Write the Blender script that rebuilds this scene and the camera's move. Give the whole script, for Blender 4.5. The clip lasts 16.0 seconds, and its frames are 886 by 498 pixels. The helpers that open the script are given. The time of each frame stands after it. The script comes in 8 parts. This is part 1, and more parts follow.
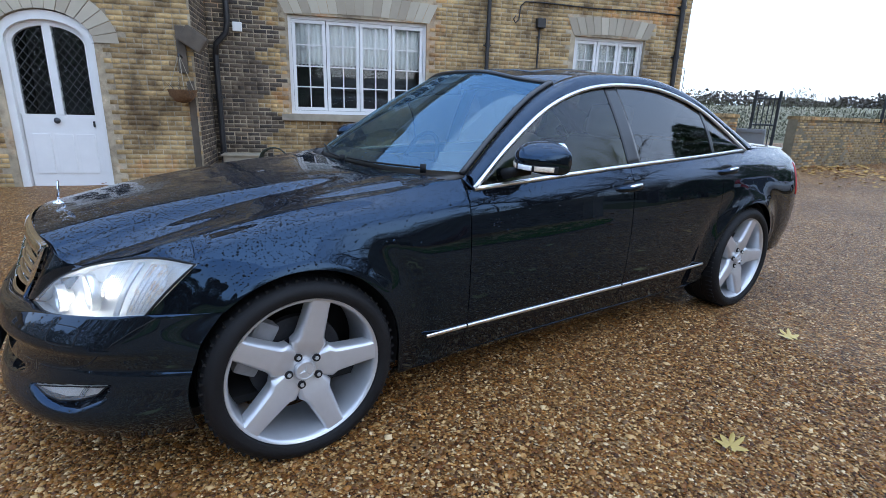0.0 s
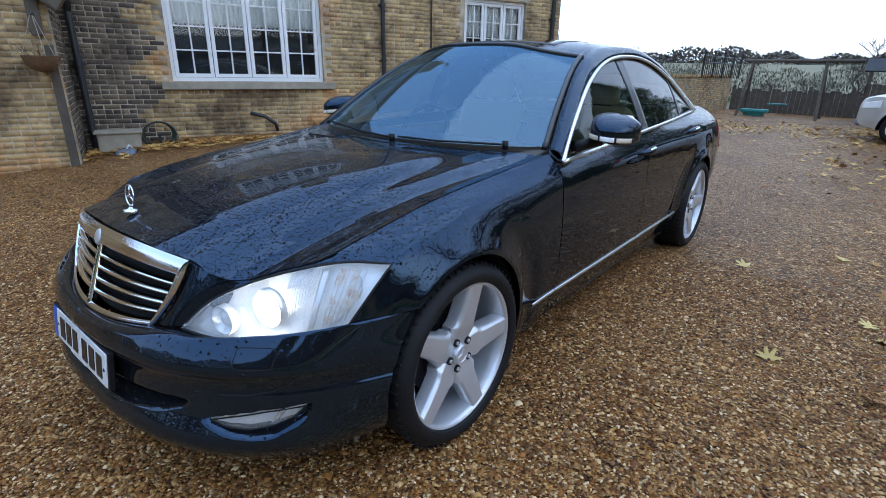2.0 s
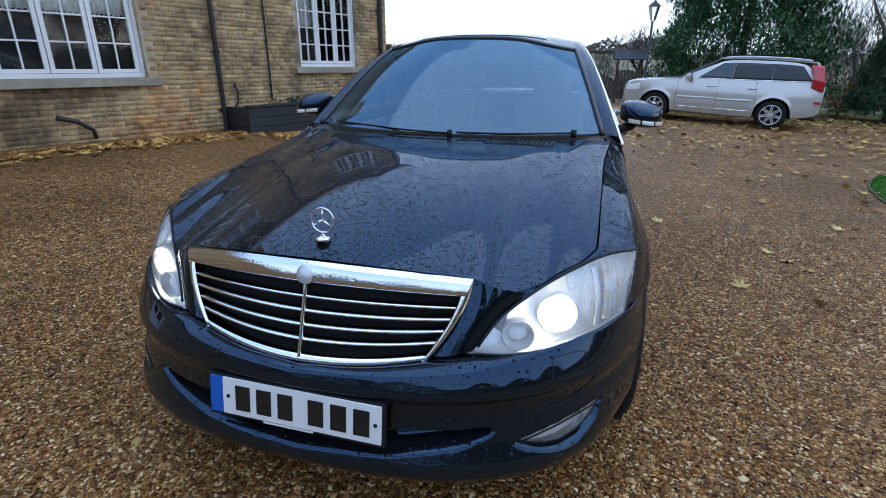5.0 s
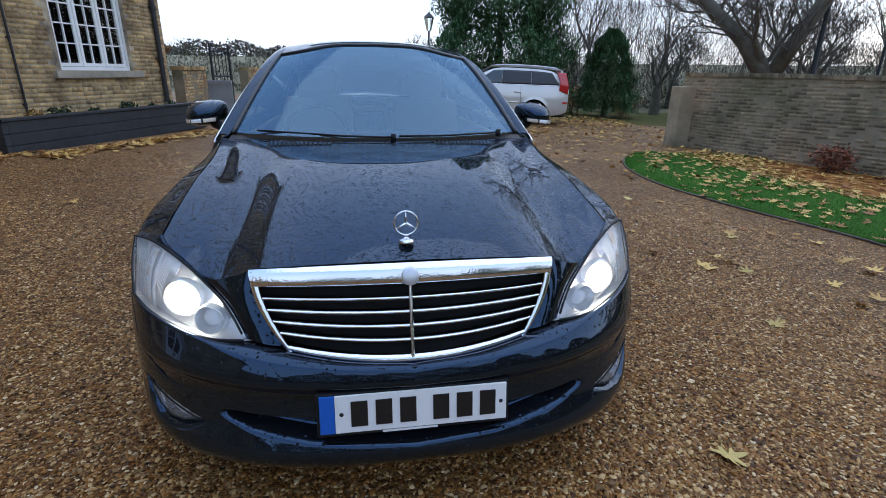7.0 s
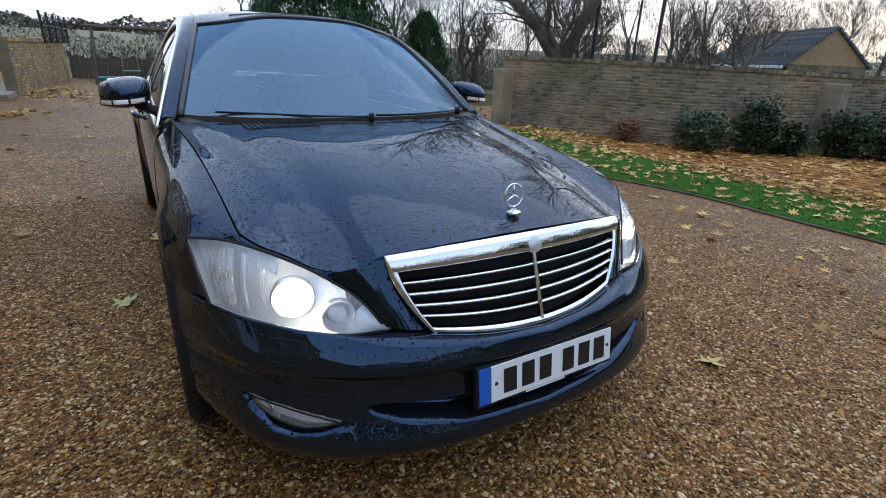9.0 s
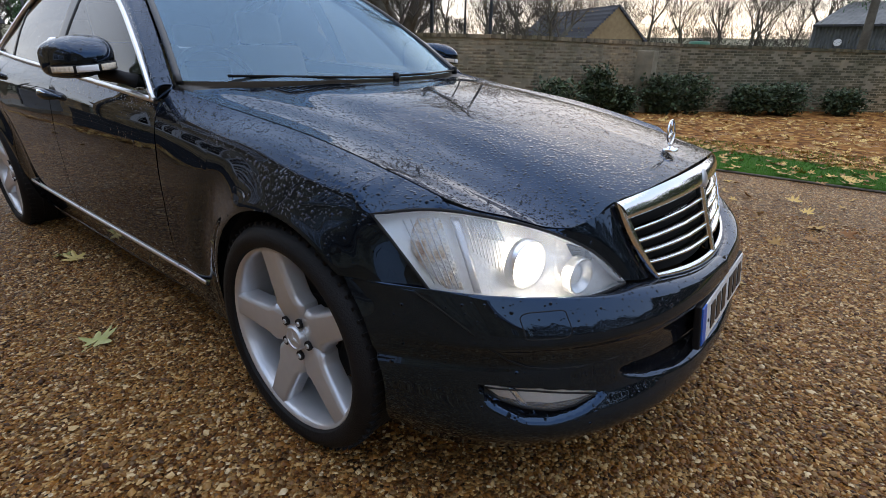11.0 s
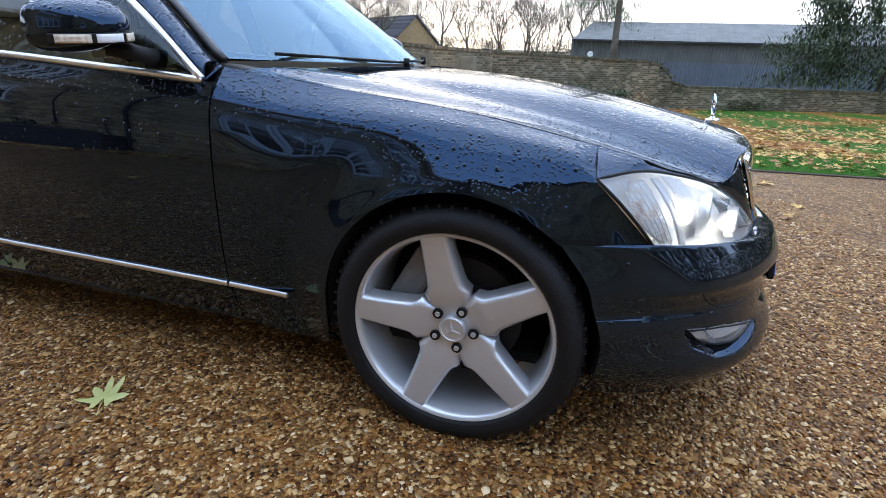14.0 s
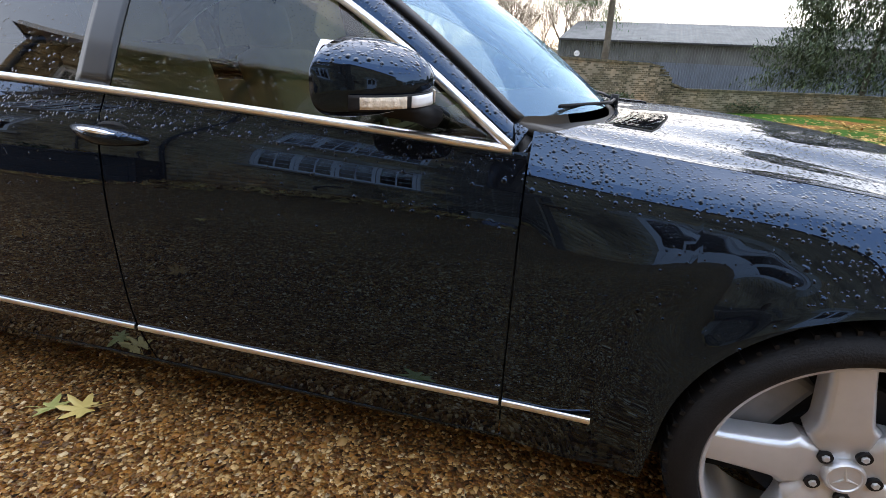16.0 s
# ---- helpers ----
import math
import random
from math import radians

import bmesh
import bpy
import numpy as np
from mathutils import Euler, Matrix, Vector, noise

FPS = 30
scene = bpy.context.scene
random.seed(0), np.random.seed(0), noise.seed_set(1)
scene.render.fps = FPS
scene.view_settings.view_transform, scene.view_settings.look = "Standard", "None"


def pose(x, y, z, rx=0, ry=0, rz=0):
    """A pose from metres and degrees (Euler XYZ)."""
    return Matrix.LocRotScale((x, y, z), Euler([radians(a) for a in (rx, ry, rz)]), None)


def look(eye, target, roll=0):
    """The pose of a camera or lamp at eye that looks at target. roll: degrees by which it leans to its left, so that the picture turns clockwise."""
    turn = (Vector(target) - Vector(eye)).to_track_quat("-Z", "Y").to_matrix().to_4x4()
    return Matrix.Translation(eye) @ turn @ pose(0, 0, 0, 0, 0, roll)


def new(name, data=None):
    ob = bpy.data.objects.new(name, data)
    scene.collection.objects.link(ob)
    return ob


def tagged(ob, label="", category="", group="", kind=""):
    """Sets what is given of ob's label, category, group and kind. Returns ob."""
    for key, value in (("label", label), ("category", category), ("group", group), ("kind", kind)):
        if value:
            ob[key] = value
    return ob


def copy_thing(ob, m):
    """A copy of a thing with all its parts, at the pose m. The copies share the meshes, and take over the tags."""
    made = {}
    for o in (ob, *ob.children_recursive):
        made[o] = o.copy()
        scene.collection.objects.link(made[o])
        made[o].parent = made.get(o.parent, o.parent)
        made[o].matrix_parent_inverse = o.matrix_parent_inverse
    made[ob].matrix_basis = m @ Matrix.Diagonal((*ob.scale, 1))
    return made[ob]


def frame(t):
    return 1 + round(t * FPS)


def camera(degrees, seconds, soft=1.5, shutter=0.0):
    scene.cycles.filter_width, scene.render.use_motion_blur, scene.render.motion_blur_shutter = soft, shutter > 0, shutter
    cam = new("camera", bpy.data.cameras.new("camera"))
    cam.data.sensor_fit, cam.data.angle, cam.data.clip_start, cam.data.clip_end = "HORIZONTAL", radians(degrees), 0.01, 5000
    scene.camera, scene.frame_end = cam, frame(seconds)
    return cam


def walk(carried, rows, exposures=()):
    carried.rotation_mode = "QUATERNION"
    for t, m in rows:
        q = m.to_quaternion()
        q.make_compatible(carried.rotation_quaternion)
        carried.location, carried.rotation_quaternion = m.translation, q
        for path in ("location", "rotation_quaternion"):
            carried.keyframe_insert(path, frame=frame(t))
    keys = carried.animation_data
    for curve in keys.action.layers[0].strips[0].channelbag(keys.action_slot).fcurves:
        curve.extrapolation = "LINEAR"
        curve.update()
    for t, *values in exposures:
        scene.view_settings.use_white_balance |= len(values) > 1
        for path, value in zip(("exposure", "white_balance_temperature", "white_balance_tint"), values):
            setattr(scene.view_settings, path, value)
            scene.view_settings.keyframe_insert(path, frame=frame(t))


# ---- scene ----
cam = camera(83.1, 16.0, soft=0.85)

PATH = [
    (0, (2.451, -0.485, 1.223), (0.853, 0.589, 0.681), 1.8),
    (0.5, (2.352, -0.676, 1.225), (0.826, 0.488, 0.662), 1.9),
    (1, (2.161, -0.837, 1.24), (0.718, 0.41, 0.638), 1.6),
    (1.5, (1.975, -1.05, 1.255), (0.651, 0.298, 0.598), 1.4),
    (2, (1.823, -1.243, 1.276), (0.625, 0.21, 0.604), 1.0),
    (2.5, (1.619, -1.332, 1.257), (0.524, 0.184, 0.549), 1.2),
    (3, (1.422, -1.411, 1.273), (0.422, 0.157, 0.536), 1.2),
    (3.5, (1.246, -1.574, 1.277), (0.371, 0.079, 0.568), 1.2),
    (4, (1.07, -1.727, 1.288), (0.321, -0.005, 0.598), 1.1),
    (4.2, (0.986, -1.755, 1.28), (0.277, -0.02, 0.582), 0.8),
    (6.3, (0.171, -1.975, 1.279), (0.173, -0.089, 0.612), 0.6),
    (6.5, (0.082, -1.994, 1.283), (0.175, -0.113, 0.61), 0.5),
    (7, (-0.127, -2.022, 1.279), (0.194, -0.165, 0.61), 1.0),
    (7.5, (-0.333, -1.947, 1.257), (0.151, -0.137, 0.557), 1.0),
    (8, (-0.53, -1.872, 1.258), (0.119, -0.124, 0.534), 0.6),
    (8.2, (-0.615, -1.865, 1.255), (0.115, -0.151, 0.527), 1.0),
    (10.3, (-1.407, -1.43, 1.202), (-0.125, -0.062, 0.506), 2.5),
    (10.5, (-1.468, -1.348, 1.171), (-0.142, -0.027, 0.465), 2.3),
    (11, (-1.571, -1.08, 1.095), (-0.129, 0.082, 0.341), 1.0),
    (11.5, (-1.716, -0.828, 1.035), (-0.126, 0.115, 0.27), 0.2),
    (12, (-1.804, -0.616, 1.007), (-0.109, 0.113, 0.235), 0.0),
    (12.5, (-1.84, -0.416, 0.95), (-0.096, 0.148, 0.149), 0.5),
    (13, (-1.892, -0.358, 0.903), (-0.118, 0.097, 0.101), 1.4),
    (13.5, (-1.957, -0.346, 0.894), (-0.157, 0.08, 0.133), 1.8),
    (14, (-2.003, -0.299, 0.99), (-0.213, 0.236, 0.277), 2.1),
    (14.5, (-2.022, -0.172, 1.045), (-0.249, 0.45, 0.358), 2.8),
    (15, (-1.943, 0.088, 1.037), (-0.179, 0.732, 0.347), 3.2),
    (15.5, (-1.878, 0.349, 1.052), (-0.098, 0.933, 0.352), 3.4),
    (16, (-1.855, 0.62, 1.084), (-0.044, 1.065, 0.361), 2.8),
]
walk(cam, [(t, look(eye, target, roll)) for t, eye, target, roll in PATH], [
    (0, 0.27, 6250, 10), (2, 0.09, 6100, 9), (4, -0.03, 6050, 9), (6.5, -0.20, 6400, 12), (8, -0.16, 6450, 12), (10.5, -0.12, 7550, 14), (11.5, -0.08, 7600, 15), (12.5, 0.30, 7500, 16), (13.2, 0.58, 7200, 15), (14, 0.62, 6800, 12), (14.5, 0.62, 6600, 12), (15.2, 0.62, 7000, 13), (16, 0.86, 8100, 15)])

# ---- world, sun and exposure ----
scene.view_settings.exposure = 0.0
world = bpy.data.worlds.new("overcast_sky")
scene.world = world
world.use_nodes = True
wn, wl = world.node_tree.nodes, world.node_tree.links
wn.clear()
w_out = wn.new("ShaderNodeOutputWorld")
w_add = wn.new("ShaderNodeAddShader")
w_sky = wn.new("ShaderNodeTexSky")
w_sky.sky_type = "NISHITA"
w_sky.sun_disc = False
w_sky.sun_elevation = radians(24)
w_sky.sun_rotation = radians(70)
w_b1 = wn.new("ShaderNodeBackground")
w_b1.inputs[1].default_value = 0.05
w_b2 = wn.new("ShaderNodeBackground")
w_b2.inputs[1].default_value = 1.0
w_tc = wn.new("ShaderNodeTexCoord")
w_no = wn.new("ShaderNodeTexNoise")
w_no.inputs["Scale"].default_value = 1.6
w_no.inputs["Detail"].default_value = 4
w_cr = wn.new("ShaderNodeValToRGB")
w_cr.color_ramp.elements[0].position = 0.3
w_cr.color_ramp.elements[0].color = (0.84, 0.90, 0.96, 1)
w_cr.color_ramp.elements[1].position = 0.75
w_cr.color_ramp.elements[1].color = (1.08, 1.06, 1.04, 1)
# the cloud is bright and white towards the horizon, blue-grey overhead
w_se = wn.new("ShaderNodeSeparateXYZ")
w_gr = wn.new("ShaderNodeValToRGB")
w_gr.color_ramp.elements[0].position = 0.05
w_gr.color_ramp.elements[0].color = (1.08, 1.20, 1.40, 1)
w_gr.color_ramp.elements[1].position = 0.75
w_gr.color_ramp.elements[1].color = (0.66, 0.98, 1.56, 1)
w_mx = wn.new("ShaderNodeMix")
w_mx.data_type, w_mx.blend_type = "RGBA", "MULTIPLY"
w_mx.inputs[0].default_value = 1.0
wl.new(w_tc.outputs["Generated"], w_se.inputs[0])
wl.new(w_se.outputs[2], w_gr.inputs[0])
wl.new(w_cr.outputs[0], w_mx.inputs[6])
wl.new(w_gr.outputs[0], w_mx.inputs[7])
wl.new(w_tc.outputs["Generated"], w_no.inputs["Vector"])
wl.new(w_no.outputs[0], w_cr.inputs[0])
wl.new(w_mx.outputs[2], w_b2.inputs[0])
wl.new(w_sky.outputs[0], w_b1.inputs[0])
wl.new(w_b1.outputs[0], w_add.inputs[0])
wl.new(w_b2.outputs[0], w_add.inputs[1])
wl.new(w_add.outputs[0], w_out.inputs[0])

sun = new("sun", bpy.data.lights.new("sun", "SUN"))
sun.data.energy, sun.data.angle, sun.data.color = 0.9, radians(80), (1.0, 0.97, 0.93)
sun.matrix_world = look((1.5, 0.5, 8), (0, 0, 0))


# ---- materials ----
def mat(name, color, rough=0.6, metal=0.0, noise_scale=0.0, vary=0.25, bump=0.0, bump_scale=None, coat=0.0, spec=0.5, color2=None, emit=0.0, per="none", coords="Object", detail=6.0, transmission=0.0, ior=1.5, coat_rough=0.03):
    """A procedural surface: colour varied at two scales, with fine relief."""
    m = bpy.data.materials.new(name)
    m.use_nodes = True
    n, l = m.node_tree.nodes, m.node_tree.links
    p = n["Principled BSDF"]
    p.inputs["Base Color"].default_value = (*color, 1)
    p.inputs["Roughness"].default_value = rough
    p.inputs["Metallic"].default_value = metal
    p.inputs["Specular IOR Level"].default_value = spec
    p.inputs["Coat Weight"].default_value = coat
    p.inputs["Coat Roughness"].default_value = coat_rough
    p.inputs["Transmission Weight"].default_value = transmission
    p.inputs["IOR"].default_value = ior
    if emit:
        p.inputs["Emission Color"].default_value = (*color, 1)
        p.inputs["Emission Strength"].default_value = emit
    tc = n.new("ShaderNodeTexCoord")
    last = None
    if noise_scale:
        n1, n2 = n.new("ShaderNodeTexNoise"), n.new("ShaderNodeTexNoise")
        n1.inputs["Scale"].default_value, n1.inputs["Detail"].default_value = noise_scale, detail
        n2.inputs["Scale"].default_value, n2.inputs["Detail"].default_value = noise_scale * 0.13, 3
        mx = n.new("ShaderNodeMath")
        mx.operation = "ADD"
        hf = n.new("ShaderNodeMath")
        hf.operation = "MULTIPLY"
        hf.inputs[1].default_value = 0.5
        for q in (n1, n2):
            l.new(tc.outputs[coords], q.inputs["Vector"])
        l.new(n1.outputs[0], mx.inputs[0])
        l.new(n2.outputs[0], mx.inputs[1])
        l.new(mx.outputs[0], hf.inputs[0])
        last = hf.outputs[0]
        if per != "none":
            if per == "island":
                r = n.new("ShaderNodeNewGeometry").outputs["Random Per Island"]
            else:
                r = n.new("ShaderNodeObjectInfo").outputs["Random"]
            mr = n.new("ShaderNodeMix")
            mr.inputs[0].default_value = 0.6
            l.new(last, mr.inputs[2])
            l.new(r, mr.inputs[3])
            last = mr.outputs[0]
        ramp = n.new("ShaderNodeValToRGB")
        c2 = color2 or tuple(min(1, c * (1 + vary)) for c in color)
        c1 = color if color2 else tuple(c * (1 - vary) for c in color)
        ramp.color_ramp.elements[0].position, ramp.color_ramp.elements[0].color = 0.3, (*c1, 1)
        ramp.color_ramp.elements[1].position, ramp.color_ramp.elements[1].color = 0.7, (*c2, 1)
        l.new(last, ramp.inputs[0])
        l.new(ramp.outputs[0], p.inputs["Base Color"])
    if bump:
        nb = n.new("ShaderNodeTexNoise")
        nb.inputs["Scale"].default_value, nb.inputs["Detail"].default_value = bump_scale or noise_scale * 4, 5
        l.new(tc.outputs[coords], nb.inputs["Vector"])
        b = n.new("ShaderNodeBump")
        b.inputs["Strength"].default_value, b.inputs["Distance"].default_value = bump, 0.01
        l.new(nb.outputs[0], b.inputs["Height"])
        l.new(b.outputs[0], p.inputs["Normal"])
    return m


def ramp_set(r, stops):
    e = r.color_ramp.elements
    while len(e) < len(stops):
        e.new(0.5)
    for q, (pos, c) in zip(e, stops):
        q.position, q.color = pos, (*c, 1)


def paint_material(name="car_paint", bare=0.15, base=(0.0042, 0.0048, 0.0066)):
    """Blue-black polished lacquer, wet with standing rain beads; a blue specular tint paints the sky's colour into its
    reflections.
    """
    m = mat(name, base, rough=0.012, spec=0.62)
    n, l = m.node_tree.nodes, m.node_tree.links
    p = n["Principled BSDF"]
    # blue of the mirrored sky, put into the tint rather than the light
    p.inputs["Specular Tint"].default_value = (0.34, 0.60, 1.0, 1)
    tc = n.new("ShaderNodeTexCoord")
    geo = n.new("ShaderNodeNewGeometry")
    sep = n.new("ShaderNodeSeparateXYZ")
    l.new(geo.outputs["Normal"], sep.inputs[0])
    # beads stand on the upper faces, only a few cling to the flanks
    up = n.new("ShaderNodeMapRange")
    up.inputs[1].default_value, up.inputs[2].default_value, up.inputs[3].default_value, up.inputs[4].default_value = 0.25, 0.65, 0.97, bare
    l.new(sep.outputs[2], up.inputs[0])
    total = None
    for scale, lo, hi in ((54.0, 0.05, 0.31), (88.0, 0.06, 0.36), (150.0, 0.08, 0.40)):
        v = n.new("ShaderNodeTexVoronoi")
        v.inputs["Scale"].default_value = scale
        v.inputs["Randomness"].default_value = 1.0
        l.new(tc.outputs["Object"], v.inputs["Vector"])
        cs = n.new("ShaderNodeSeparateColor")
        l.new(v.outputs["Color"], cs.inputs[0])
        # each bead has its own size
        big = n.new("ShaderNodeMapRange")
        big.inputs[3].default_value, big.inputs[4].default_value = 0.8, 1.5
        l.new(cs.outputs[1], big.inputs[0])
        dist = n.new("ShaderNodeMath")
        dist.operation = "MULTIPLY"
        l.new(v.outputs["Distance"], dist.inputs[0])
        l.new(big.outputs[0], dist.inputs[1])
        r = n.new("ShaderNodeMapRange")
        r.interpolation_type = "SMOOTHSTEP"
        r.inputs[1].default_value, r.inputs[2].default_value, r.inputs[3].default_value, r.inputs[4].default_value = lo, hi, 1, 0
        l.new(dist.outputs[0], r.inputs[0])
        keep = n.new("ShaderNodeMath")
        keep.operation = "GREATER_THAN"
        l.new(cs.outputs[0], keep.inputs[0])
        l.new(up.outputs[0], keep.inputs[1])
        k = n.new("ShaderNodeMath")
        k.operation = "MULTIPLY"
        l.new(r.outputs[0], k.inputs[0])
        l.new(keep.outputs[0], k.inputs[1])
        if total is None:
            total = k.outputs[0]
        else:
            a = n.new("ShaderNodeMath")
            a.operation = "MAXIMUM"
            l.new(total, a.inputs[0])
            l.new(k.outputs[0], a.inputs[1])
            total = a.outputs[0]
    b = n.new("ShaderNodeBump")
    b.inputs["Strength"].default_value, b.inputs["Distance"].default_value = 1.0, 0.0026
    l.new(total, b.inputs["Height"])
    l.new(b.outputs[0], p.inputs["Normal"])
    # water mirrors less than lacquer
    dim = n.new("ShaderNodeMapRange")
    dim.inputs[3].default_value, dim.inputs[4].default_value = 0.90, 0.06
    l.new(total, dim.inputs[0])
    l.new(dim.outputs[0], p.inputs["Specular IOR Level"])
    # thin film of road grime low on the flanks
    gr = n.new("ShaderNodeTexNoise")
    gr.inputs["Scale"].default_value, gr.inputs["Detail"].default_value = 38, 6
    rr = n.new("ShaderNodeMapRange")
    rr.inputs[1].default_value, rr.inputs[2].default_value, rr.inputs[3].default_value, rr.inputs[4].default_value = 0.5, 0.75, 0.010, 0.05
    l.new(tc.outputs["Object"], gr.inputs["Vector"])
    l.new(gr.outputs[0], rr.inputs[0])
    l.new(rr.outputs[0], p.inputs["Roughness"])
    return m


def gravel_material():
    m = bpy.data.materials.new("gravel")
    m.use_nodes = True
    n, l = m.node_tree.nodes, m.node_tree.links
    p = n["Principled BSDF"]
    tc = n.new("ShaderNodeTexCoord")
    v = n.new("ShaderNodeTexVoronoi")
    v.inputs["Scale"].default_value = 100
    big = n.new("ShaderNodeTexNoise")
    big.inputs["Scale"].default_value, big.inputs["Detail"].default_value = 0.7, 4
    for q in (v, big):
        l.new(tc.outputs["Object"], q.inputs["Vector"])
    cs = n.new("ShaderNodeSeparateColor")
    l.new(v.outputs["Color"], cs.inputs[0])
    r = n.new("ShaderNodeValToRGB")
    ramp_set(r, GRAVEL)
    l.new(cs.outputs[0], r.inputs[0])
    mx = n.new("ShaderNodeMix")
    mx.data_type, mx.blend_type = "RGBA", "MULTIPLY"
    mx.inputs[0].default_value = 1.0
    r2 = n.new("ShaderNodeValToRGB")
    ramp_set(r2, ((0.35, (0.66, 0.62, 0.58)), (0.65, (1.0, 0.98, 0.95))))
    mid = n.new("ShaderNodeTexNoise")
    mid.inputs["Scale"].default_value, mid.inputs["Detail"].default_value, mid.inputs["Roughness"].default_value = 16, 9, 0.8
    l.new(tc.outputs["Object"], mid.inputs["Vector"])
    rm = n.new("ShaderNodeValToRGB")
    ramp_set(rm, ((0.36, (0.30, 0.28, 0.26)), (0.52, (1.0, 1.0, 1.0)), (0.66, (1.7, 1.65, 1.55))))
    l.new(mid.outputs[0], rm.inputs[0])
    m3 = n.new("ShaderNodeMix")
    m3.data_type, m3.blend_type = "RGBA", "MULTIPLY"
    m3.inputs[0].default_value = 1.0
    l.new(big.outputs[0], r2.inputs[0])
    l.new(rm.outputs[0], m3.inputs[7])
    l.new(r.outputs[0], mx.inputs[6])
    l.new(r2.outputs[0], mx.inputs[7])
    l.new(mx.outputs[2], m3.inputs[6])
    l.new(m3.outputs[2], p.inputs["Base Color"])
    p.inputs["Roughness"].default_value = 0.42
    p.inputs["Specular IOR Level"].default_value = 0.14
    b = n.new("ShaderNodeBump")
    b.inputs["Strength"].default_value, b.inputs["Distance"].default_value = 1.0, 0.010
    b.invert = True
    l.new(v.outputs["Distance"], b.inputs["Height"])
    l.new(b.outputs[0], p.inputs["Normal"])
    return m


GRAVEL = ((0.0, (0.018, 0.009, 0.004)), (0.18, (0.14, 0.048, 0.010)), (0.42, (0.32, 0.135, 0.030)), (0.58, (0.135, 0.072, 0.030)), (0.78, (0.43, 0.225, 0.070)), (0.91, (0.58, 0.38, 0.17)), (1.0, (0.80, 0.64, 0.42)))
M = {}
M["paint"] = paint_material()
M["bumper"] = paint_material("bumper_paint", 0.80, (0.0075, 0.0080, 0.0098))
M["gravel"] = gravel_material()
M["stone"] = mat("gravel_stone", (0.3, 0.2, 0.1), rough=0.33, spec=0.22, noise_scale=40, per="island")
for q in M["stone"].node_tree.nodes:
    if q.bl_idname == "ShaderNodeValToRGB":
        ramp_set(q, GRAVEL)
    if q.bl_idname == "ShaderNodeMix":
        q.inputs[0].default_value = 0.92
M["chrome"] = mat("chrome", (0.86, 0.87, 0.88), rough=0.06, metal=1.0)
M["trim"] = mat("satin_bright_trim", (0.90, 0.91, 0.92), rough=0.30, metal=1.0, noise_scale=40, vary=0.03)
M["wetchrome"] = mat("wet_chrome", (0.80, 0.81, 0.83), rough=0.06, metal=1.0, bump=0.07, bump_scale=120)
M["alloy"] = mat("silver_alloy", (0.62, 0.63, 0.65), rough=0.30, metal=0.55, noise_scale=30, vary=0.06, coat=0.5)
M["barrel"] = mat("shaded_rim_barrel", (0.40, 0.42, 0.46), rough=0.38, metal=0.85, noise_scale=14, vary=0.25)
M["alloy_dark"] = mat("brake_dusted_barrel", (0.42, 0.43, 0.46), rough=0.4, metal=0.7, noise_scale=12, vary=0.3)
M["caliper"] = mat("grey_caliper", (0.22, 0.22, 0.23), rough=0.5, noise_scale=20, vary=0.3)
M["disc"] = mat("brake_disc_iron", (0.030, 0.030, 0.033), rough=0.6, metal=0.1, spec=0.2, noise_scale=60, vary=0.3)
M["tyre"] = mat("tyre_rubber", (0.007, 0.007, 0.008), rough=0.62, spec=0.3, noise_scale=35, vary=0.35, bump=0.25, bump_scale=220)
M["black"] = mat("black_plastic", (0.010, 0.010, 0.011), rough=0.55, spec=0.25, noise_scale=50, vary=0.3)
M["void"] = mat("dark_well_lining", (0.006, 0.006, 0.006), rough=0.9, noise_scale=9)
M["rubber"] = mat("black_window_seal", (0.008, 0.008, 0.009), rough=0.35, coat=0.3, noise_scale=30)
M["leather"] = mat("cream_leather", (0.62, 0.54, 0.37), rough=0.5, noise_scale=14, vary=0.12, bump=0.15, bump_scale=160)
M["dash"] = mat("dark_dashboard", (0.05, 0.045, 0.04), rough=0.6, noise_scale=20)
M["plate_white"] = mat("plate_white", (0.80, 0.80, 0.78), rough=0.25, noise_scale=8, vary=0.04)
M["plate_blue"] = mat("plate_blue", (0.008, 0.11, 0.48), rough=0.3, noise_scale=8, vary=0.06)
M["plate_ink"] = mat("plate_black", (0.012, 0.012, 0.012), rough=0.35)
M["lamp_on"] = mat("lit_projector", (1.0, 0.96, 0.86), emit=26.0)
M["reflector"] = mat("lamp_reflector", (0.84, 0.84, 0.84), rough=0.30, metal=0.5, noise_scale=60, vary=0.08, bump=0.3, bump_scale=90)
M["amber"] = mat("amber_indicator", (0.78, 0.66, 0.52), rough=0.2, noise_scale=90, vary=0.3, bump=0.5, bump_scale=150)
